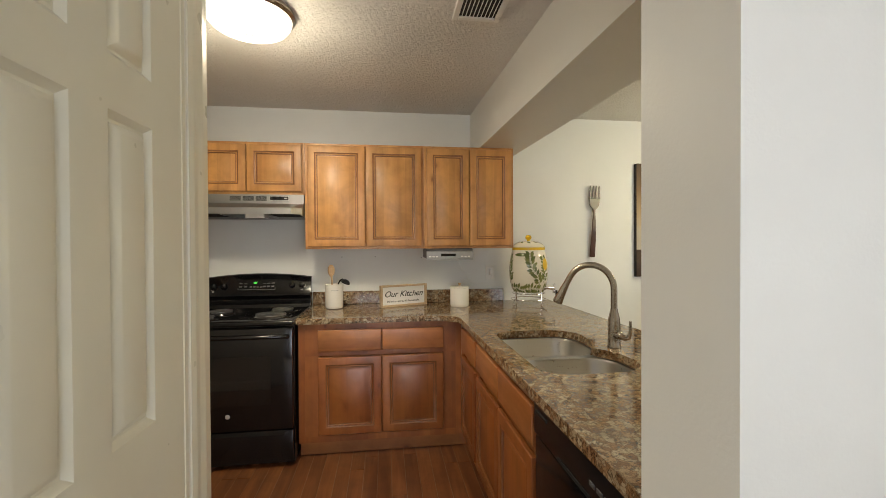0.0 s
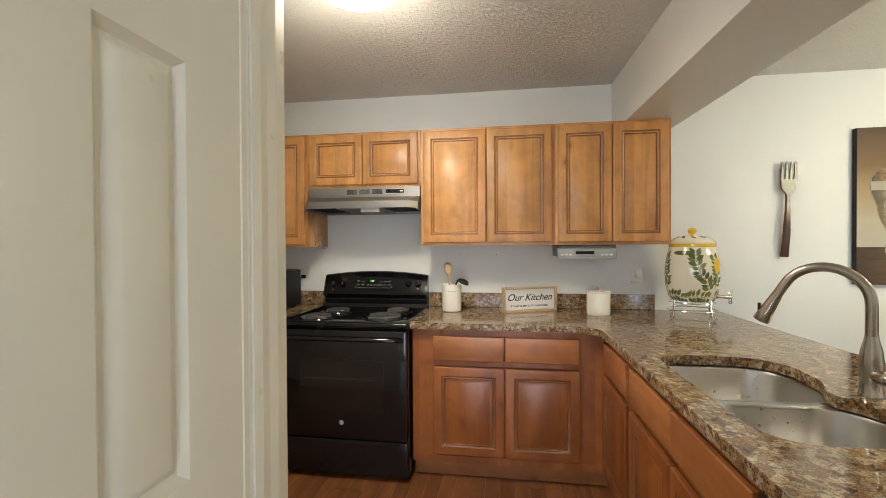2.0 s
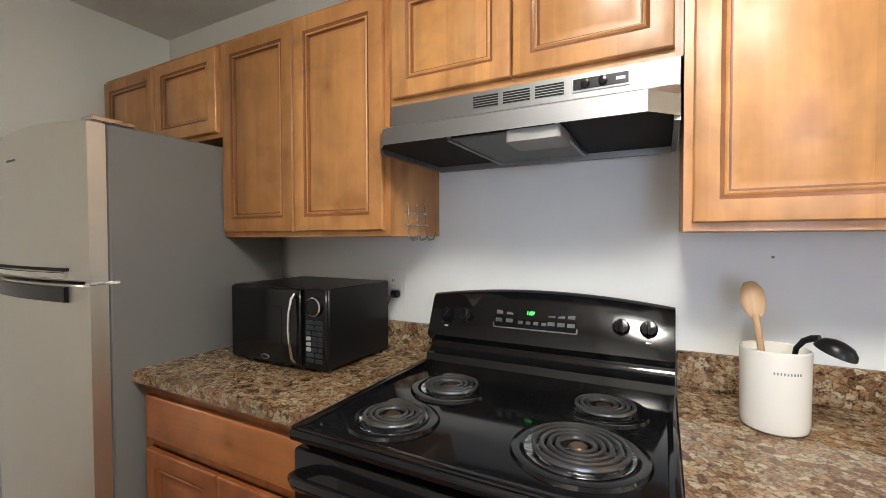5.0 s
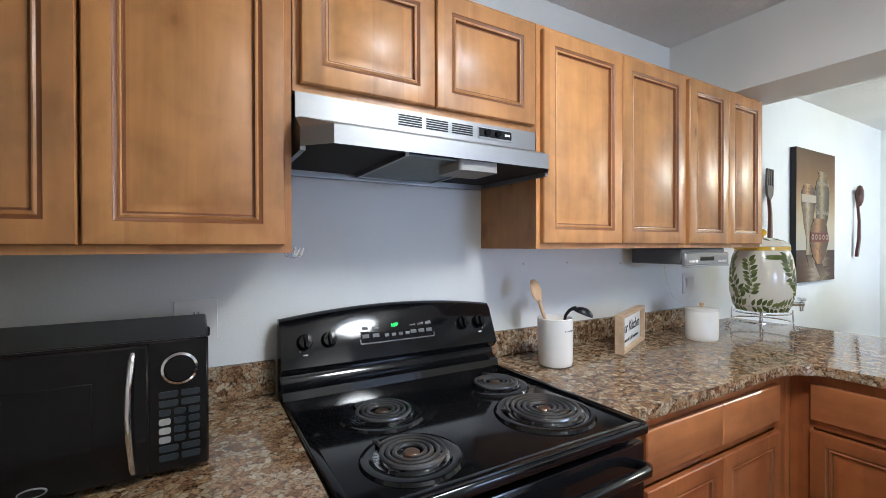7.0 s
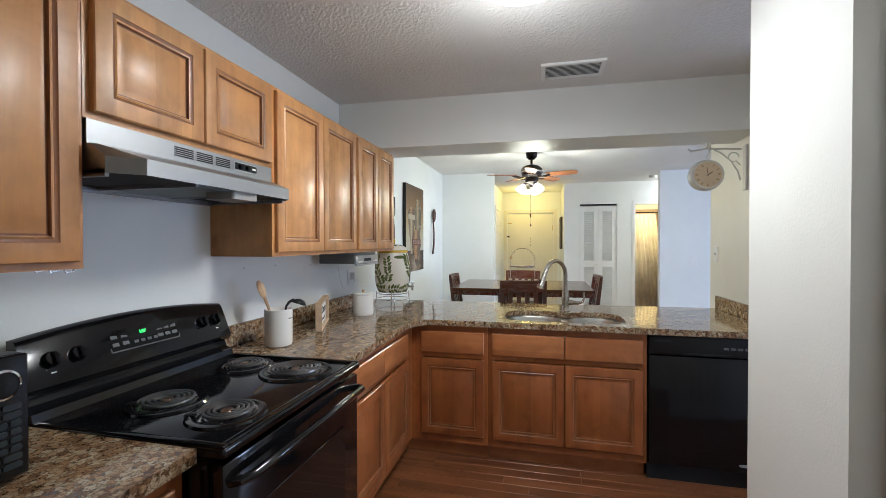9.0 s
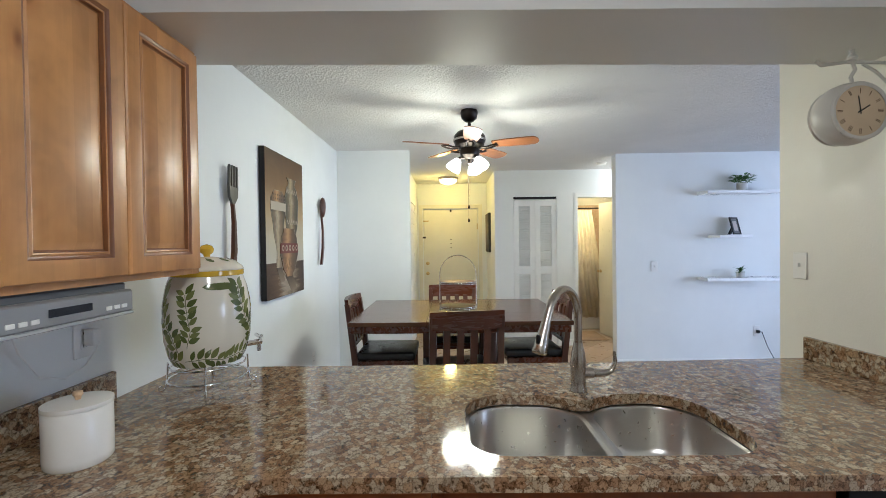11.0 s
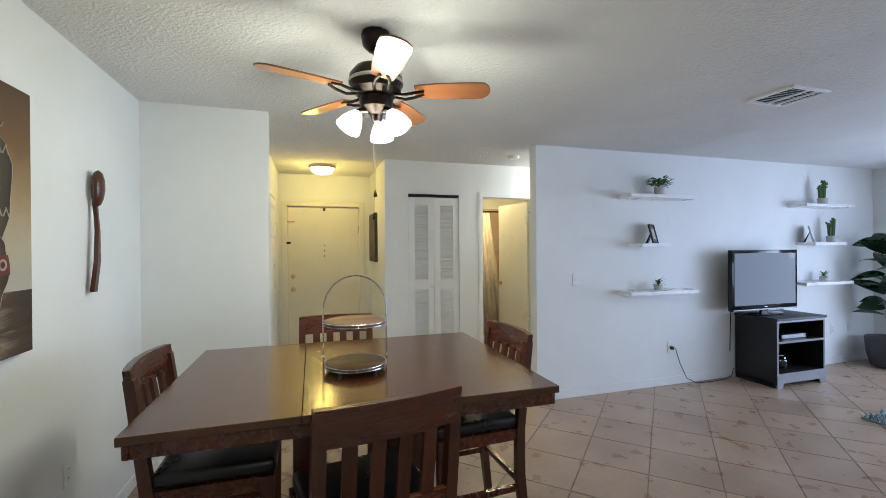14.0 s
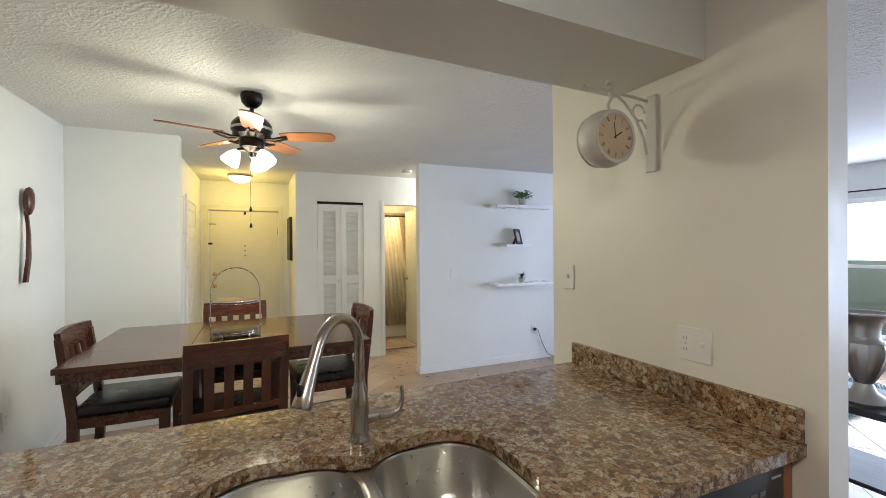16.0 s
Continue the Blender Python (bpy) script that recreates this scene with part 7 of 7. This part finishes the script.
for nm, a in (("edge_band", (0.0, 0.022, 0.05, THH - 0.028)), ("edge_band", (TW - 0.022, TW, 0.05, THH - 0.028)), ("edge_band", (0.022, TW - 0.022, 0.458, 0.48)), ("edge_band", (0.022, TW - 0.022, 0.128, 0.15)), ("edge_band", (0.022, TW - 0.022, THH - 0.05, THH - 0.028))):
    part(nm, bx(a[0], a[1], -0.004, 0.0, a[2], a[3]), GREYEDGE, ts)
part("plinth", prism(bmesh.new(), [(0, 0), (0.07, 0), (0.09, 0.05), (TW - 0.09, 0.05), (TW - 0.07, 0), (TW, 0), (TW, 0.128), (0, 0.128)], -0.008, 0.012), GREYEDGE, ts)
part("plinth", bx(0, 0.022, 0.02, TD - 0.01, 0.0, 0.05), BLACKWOOD, ts)
part("plinth", bx(TW - 0.022, TW, 0.02, TD - 0.01, 0.0, 0.05), BLACKWOOD, ts)
dv = thing("disc_player", "slim silver and black disc player on the stand's shelf", "disc player", pose(5.33, -5.78, 0.478, 0, 0, -90))
part("body", bx(0, 0.36, 0.006, 0.24, 0.004, 0.045, bevel=0.003), BLACK, dv)
part("front_panel", bx(0, 0.36, 0.0, 0.008, 0.004, 0.045, bevel=0.002), SILVERP, dv)
jar = thing("glass_jar", "round clear glass jar on the lower shelf", "jar", pose(5.42, -5.86, 0.148))
part("jar", lathe(bmesh.new(), [(0.05, 0), (0.075, 0.03), (0.085, 0.075), (0.07, 0.12), (0.045, 0.14), (0.043, 0.138), (0.066, 0.118), (0.08, 0.075), (0.07, 0.033), (0.001, 0.006)], 32), CLEAR, jar)
part("lid", lathe(bmesh.new(), [(0.048, 0.139), (0.05, 0.15), (0.02, 0.162), (0.001, 0.165)], 24), CHROME, jar)
tv = thing("television", "flat-screen television with a glossy black frame on its stand", "television", pose(5.50, -5.30, THH, 0, 0, -90))
TVW = 0.98
part("frame", bx(0, TVW, 0, 0.05, 0.045, 0.70, bevel=0.008, seg=2), BLACK_GLOSS, tv)
part("screen", bx(0.035, TVW - 0.035, -0.0022, 0.001, 0.105, 0.665), SCREEN, tv, "dark reflective screen")
part("back_shell", bx(0.12, TVW - 0.12, 0.05, 0.10, 0.12, 0.59, bevel=0.01), BLACK, tv)
part("lower_trim", bx(0.02, TVW - 0.02, -0.006, 0.004, 0.050, 0.062, bevel=0.002), SILVERP, tv)
part("badge", bx(TVW / 2 - 0.02, TVW / 2 + 0.02, -0.0035, -0.0015, 0.076, 0.086), SILVERP, tv)
part("neck", bx(TVW / 2 - 0.05, TVW / 2 + 0.05, 0.01, 0.04, 0.015, 0.06, bevel=0.006), BLACK_GLOSS, tv)
bm = lathe(bmesh.new(), [(0.25, 0.0), (0.252, 0.008), (0.24, 0.016), (0.001, 0.02)], 40)
bm.transform(Matrix.Translation((TVW / 2, 0.02, 0)) @ Matrix.Diagonal((1, 0.48, 1, 1)))
part("foot", bm, BLACK_GLOSS, tv)
cord = thing("extension_cord", "black power cord trailing from the outlet to the stand", "cord", pose(5.69, -4.69, 0.0))
part("cable", tube(bmesh.new(), [(0, 0, 0.40), (-0.02, -0.03, 0.39), (-0.01, -0.10, 0.22), (-0.02, -0.18, 0.06), (-0.05, -0.28, 0.008), (-0.06, -0.50, 0.008), (-0.04, -0.70, 0.006), (-0.02, -0.82, 0.03), (-0.005, -0.86, 0.10)], 0.004, 7), BLACK, cord)
part("plug", bx(-0.02, 0.018, -0.014, 0.014, 0.375, 0.41, bevel=0.004), BLACK, cord)
c2 = thing("television_cable", "black cable hanging behind the television", "cord", pose(5.60, -5.55, 0.0))
part("cable", tube(bmesh.new(), [(0.02, 0.0, 0.95), (0.04, 0.06, 0.86), (0.05, 0.08, 0.75), (0.06, 0.075, 0.6), (0.07, 0.07, 0.3)], 0.005, 7), BLACK, c2)

# fiddle-leaf fig in the corner
fig = thing("potted_fig_tree", "dark fiddle-leaf fig in a charcoal pot", "plant", pose(5.36, -7.62, 0))
part("pot", lathe(bmesh.new(), [(0.10, 0), (0.17, 0.02), (0.21, 0.18), (0.225, 0.36), (0.215, 0.365), (0.20, 0.34), (0.001, 0.34)], 40), DARKPOT, fig)
part("soil", lathe(bmesh.new(), [(0.198, 0.335), (0.19, 0.345), (0.001, 0.35)], 32), SOIL, fig)
rf = random.Random(21)
part("trunk", tube(bmesh.new(), [(0, 0, 0.34), (0.02, 0.01, 0.6), (0.0, 0.03, 0.9), (0.02, 0.02, 1.25), (0.01, 0.0, 1.5)], 0.014, 10, [0.018, 0.016, 0.014, 0.011, 0.008]), BRONZE, fig)
for k in range(30):
    bm = bmesh.new()
    z = 0.62 + 0.9 * k / 30
    a = k * 137.5
    m = Matrix.Translation((0.01, 0.02, z)) @ Matrix.Rotation(radians(a), 4, "Z") @ Matrix.Rotation(radians(-rf.uniform(5, 55)), 4, "Y") @ Matrix.Rotation(radians(rf.uniform(-60, 60)), 4, "X") @ Matrix.Translation((0.03, 0, 0))
    leaf_bm(bm, m, rf.uniform(0.22, 0.34), rf.uniform(0.14, 0.20), rf.uniform(0.2, 0.6))
    part("leaf", bm, FIG, fig)

# window
win = tagged(thing("window_1", "wide unseen white-framed window added for daylight with sheer curtains", "window", pose((WX0 + WX1) / 2, SOUTH - 0.06, 0)), kind="structure")
ww = (WX1 - WX0) / 2
for nm, a in (("frame", (-ww, -ww + 0.05, WZ0, WZ1)), ("frame", (ww - 0.05, ww, WZ0, WZ1)), ("frame", (-ww + 0.05, ww - 0.05, WZ0, WZ0 + 0.05)), ("frame", (-ww + 0.05, ww - 0.05, WZ1 - 0.05, WZ1)), ("mullion", (-0.03, 0.03, WZ0 + 0.05, WZ1 - 0.05)), ("meeting_rail", (-ww + 0.05, -0.03, 1.18, 1.22)), ("meeting_rail", (0.03, ww - 0.05, 1.18, 1.22))):
    part(nm, bx(a[0], a[1], -0.04, 0.03, a[2], a[3], bevel=0.003), TRIM, win)
for s in (-1, 1):
    pane = part("pane", bx(min(s * 0.03, s * (ww - 0.05)), max(s * 0.03, s * (ww - 0.05)), -0.004, 0.0, WZ0 + 0.05, WZ1 - 0.05), CLEAR, win)
    pane.visible_shadow = False
part("sill", bx(-ww - 0.05, ww + 0.05, 0.03, 0.12, WZ0 - 0.025, WZ0, bevel=0.004), TRIM, win)
rod = thing("curtain_rod", "thin dark curtain rod above the window", "curtain rod", pose((WX0 + WX1) / 2, SOUTH + 0.09, 2.10))
part("rod", tube(bmesh.new(), [(-ww - 0.15, 0, 0), (ww + 0.15, 0, 0)], 0.009, 10), BRONZE, rod)
for x in (-ww - 0.1, ww + 0.1):
    part("bracket", bx(x - 0.01, x + 0.01, -0.09, 0.006, -0.012, 0.012), BRONZE, rod)

for sgn in (-1, 1):
    drape = thing("sheer_curtain", "gathered white sheer curtain hanging from the rod", "curtain", pose((WX0 + WX1) / 2 + sgn * (ww - 0.10), SOUTH + 0.09, 0))
    bm = bmesh.new()
    rows = [[bm.verts.new((-0.2 + 0.4 * k / 60, 0.022 * math.sin(k * 0.9) * spread + 0.006 * math.sin(k * 2.3), z)) for k in range(61)] for z, spread in ((2.09, 0.7), (1.2, 1.0), (0.06, 1.2))]
    for a, b in zip(rows, rows[1:]):
        for k in range(60):
            bm.faces.new((a[k], a[k + 1], b[k + 1], b[k]))
    cloth = part("cloth", bm, SHEER, drape, smooth=80)
    cloth.modifiers.new("thickness", "SOLIDIFY").thickness = 0.002

# second window is unseen, added to let in more daylight
win_added = tagged(thing("window_2", "unseen white-framed window added for daylight", "window", pose(0.15, SOUTH - 0.06, 0)), kind="structure")
for nm, a in (("frame", (-1.2, -1.15, WZ0, WZ1)), ("frame", (1.15, 1.2, WZ0, WZ1)), ("frame", (-1.15, 1.15, WZ0, WZ0 + 0.05)), ("frame", (-1.15, 1.15, WZ1 - 0.05, WZ1)), ("mullion", (-0.03, 0.03, WZ0 + 0.05, WZ1 - 0.05))):
    part(nm, bx(a[0], a[1], -0.04, 0.03, a[2], a[3], bevel=0.003), TRIM, win_added)
for a, b in ((-1.15, -0.03), (0.03, 1.15)):
    pane = part("pane", bx(a, b, -0.004, 0.0, WZ0 + 0.05, WZ1 - 0.05), CLEAR, win_added)
    pane.visible_shadow = False

# console table with an urn, behind the end wall
con = thing("console_table", "dark console table in the living room", "table", pose(2.55, -3.98, 0))
part("top", bx(-0.62, 0.62, -0.22, 0.22, 0.72, 0.75, bevel=0.004), BLACKWOOD, con)
part("shelf", bx(-0.58, 0.58, -0.19, 0.19, 0.40, 0.42, bevel=0.003), BLACKWOOD, con)
part("shelf", bx(-0.58, 0.58, -0.19, 0.19, 0.10, 0.12, bevel=0.003), BLACKWOOD, con)
for sx in (-1, 1):
    for sy in (-1, 1):
        part("leg", bx(sx * 0.585 - 0.025, sx * 0.585 + 0.025, sy * 0.19 - 0.025, sy * 0.19 + 0.025, 0, 0.72, bevel=0.003), BLACKWOOD, con)
urn = thing("pewter_urn", "tall fluted pewter urn vase on the console table", "vase", pose(2.125, -3.9, 0.75))
URNMETAL = metal("worn_pewter", (0.40, 0.385, 0.36), 0.36, "")


def fluted(rings, flutes, depth, n=72):
    """A turned vessel whose belly is gathered into flutes."""
    bm = bmesh.new()
    loops = []
    for r, z, amount in rings:
        loops.append([bm.verts.new(((r - depth * amount * abs(math.sin(flutes * math.pi * k / n))) * math.cos(2 * math.pi * k / n), (r - depth * amount * abs(math.sin(flutes * math.pi * k / n))) * math.sin(2 * math.pi * k / n), z)) for k in range(n)])
    for a, b in zip(loops, loops[1:]):
        for k in range(n):
            bm.faces.new((a[k], a[(k + 1) % n], b[(k + 1) % n], b[k]))
    bm.faces.new(loops[0][::-1]), bm.faces.new(loops[-1])
    return bm


part("body", fluted([(0.030, 0.085, 0), (0.045, 0.11, 0.5), (0.066, 0.155, 1), (0.085, 0.21, 1), (0.090, 0.245, 1), (0.082, 0.272, 0.6), (0.060, 0.285, 0), (0.055, 0.30, 0)], 9, 0.012), URNMETAL, urn)
part("foot", lathe(bmesh.new(), [(0.092, 0), (0.094, 0.012), (0.075, 0.028), (0.045, 0.05), (0.034, 0.08), (0.03, 0.088)], 44), URNMETAL, urn)
part("neck", lathe(bmesh.new(), [(0.056, 0.299), (0.055, 0.33), (0.062, 0.365), (0.088, 0.392), (0.098, 0.402), (0.098, 0.409), (0.090, 0.409), (0.07, 0.388), (0.05, 0.34), (0.001, 0.32)], 44), URNMETAL, urn)


# shaggy rug of the living room
def shag():
    m = mat("rug_pile", (0.3, 0.4, 0.42), 0.95, 0, 0.1)
    n, l, b = nodes_of(m)
    g = n.new("ShaderNodeNewGeometry")
    link(m, ramp(m, g.outputs["Random Per Island"], [(0.0, (0.10, 0.20, 0.24)), (0.4, (0.24, 0.38, 0.42)), (0.7, (0.50, 0.58, 0.58)), (1.0, (0.70, 0.72, 0.70))]), "Base Color")
    return m


RX0, RX1, RY0, RY1 = 3.0, 4.50, -7.2, -5.48
rug = thing("shag_rug", "shaggy pale blue and white rug on the tiles", "rug", pose(RX0, RY0, 0.0005))
part("backing", bx(0, RX1 - RX0, 0, RY1 - RY0, 0.0, 0.012), mat("rug_backing", (0.20, 0.27, 0.29), 0.95), rug)
rr = np.random.RandomState(9)
count = 9000
px, py = rr.rand(count) * (RX1 - RX0), rr.rand(count) * (RY1 - RY0)
ang, lean, tall = rr.rand(count) * 6.283, rr.rand(count) * 0.03, 0.025 + 0.02 * rr.rand(count)
lang = rr.rand(count) * 6.283
verts = np.zeros((count, 4, 3))
for k, (side, up) in enumerate(((-1, 0), (1, 0), (0.7, 1), (-0.7, 1))):
    verts[:, k, 0] = px + side * 0.006 * np.cos(ang) + up * lean * np.cos(lang)
    verts[:, k, 1] = py + side * 0.006 * np.sin(ang) + up * lean * np.sin(lang)
    verts[:, k, 2] = 0.010 + up * tall
me = bpy.data.meshes.new("pile")
me.from_pydata(verts.reshape(-1, 3).tolist(), [], np.arange(count * 4).reshape(-1, 4).tolist())
me.materials.append(shag())
pile = new("pile", me)
pile.parent = rug

# ---- floors, piece by piece ----
structure("floor_slab", bx(W - T, 8.8, SOUTH - T, T, -0.1, -0.005), GROUT, "concrete slab with grout under the floors", "floor")


def shared_pieces(name, mesh_box, material, parent, spots):
    finish(mesh_box, 0)
    me = bpy.data.meshes.new(name)
    mesh_box.to_mesh(me)
    mesh_box.free()
    me.materials.append(material)
    for m in spots:
        ob = new(name, me)
        ob.parent = parent
        ob.matrix_basis = m


# kitchen planks run from the camera's start towards the stove
kf = tagged(new("floor_kitchen"), "reddish-brown hardwood strip floor of the kitchen", "floor", "", "structure")
rnd = random.Random(4)
PWD, PL = 0.083, 0.9
rows = {}
x = W + PWD / 2
while x < 2.52:
    y, end = 0.0, (-2.30 if x < 0.84 else -3.25)
    length = rnd.choice((0.2, 0.35, 0.5, 0.65, 0.8))
    while y > end + 0.02:
        length = round(min(length, y - end), 2)
        rows.setdefault(length, []).append(pose(x, y - length / 2, -0.001 - 0.0012 * rnd.random()))
        y -= length
        length = PL
    x += PWD
for length, spots in sorted(rows.items()):
    shared_pieces("plank", bx(-PWD / 2 + 0.0008, PWD / 2 - 0.0008, -length / 2 + 0.0008, length / 2 - 0.0008, -0.011, 0.0, bevel=0.0012), PLANK, kf, spots)

# diagonal ceramic tiles in dining area, hall and living room
tf = tagged(new("floor_tiles"), "diagonal beige-pink ceramic tile floor", "floor", "", "structure")
TS, VX, VY = 0.41, 5.506, -3.704
c45 = math.cos(radians(45))
REGIONS = ((2.55, 5.48, SOUTH, 0.0), (5.48, 8.6, SOUTH, -0.56), (W, 2.55, SOUTH, -3.25))


def clipped(poly, x0, x1, y0, y1):
    """A convex polygon cut to a rectangle."""
    for axis, bound, sign in ((0, x0, 1), (0, x1, -1), (1, y0, 1), (1, y1, -1)):
        out = []
        for p, q in zip(poly, poly[1:] + poly[:1]):
            dp, dq = sign * (p[axis] - bound), sign * (q[axis] - bound)
            if dp >= 0:
                out.append(p)
            if dp * dq < 0:
                u = dp / (dp - dq)
                out.append((p[0] + (q[0] - p[0]) * u, p[1] + (q[1] - p[1]) * u))
        poly = out
        if len(poly) < 3:
            return []
    return poly


near, cut = [], []
h = (TS / 2 - 0.003) * math.sqrt(2)
for i in range(-36, 37):
    for j in range(-36, 37):
        x = VX + (i - j) * TS * c45
        y = VY + (i + j) * TS * c45 + TS * c45
        diamond = [(x + h, y), (x, y + h), (x - h, y), (x, y - h)]
        whole = any(x0 <= x - h and x + h <= x1 and y0 <= y - h and y + h <= y1 for x0, x1, y0, y1 in REGIONS)
        if whole:
            near.append((x, y))
        else:
            cut += [p for p in (clipped(diamond, *r) for r in REGIONS) if p]
near.sort(key=lambda q: math.hypot(q[0] - 4.6, q[1] + 3.0))
cut += [[(x + h, y), (x, y + h), (x - h, y), (x, y - h)] for x, y in near[300:]]
near = near[:300]
shared_pieces("tile", bx(-TS / 2 + 0.003, TS / 2 - 0.003, -TS / 2 + 0.003, TS / 2 - 0.003, -0.011, 0.0, bevel=0.002), TILE, tf, [pose(x, y, 0, 0, 0, 45) for x, y in near])
verts, faces = [], []
for poly in cut:
    k, n = len(verts), len(poly)
    verts += [(x, y, 0.0) for x, y in poly] + [(x, y, -0.011) for x, y in poly]
    faces.append(tuple(range(k, k + n)))
    faces += [(k + e, k + n + e, k + n + (e + 1) % n, k + (e + 1) % n) for e in range(n)]
me = bpy.data.meshes.new("far_tiles")
me.from_pydata(verts, [], faces)
me.materials.append(TILE)
ob = new("far_tiles", me)
ob.parent = tf
ob["kind"] = "stuff"
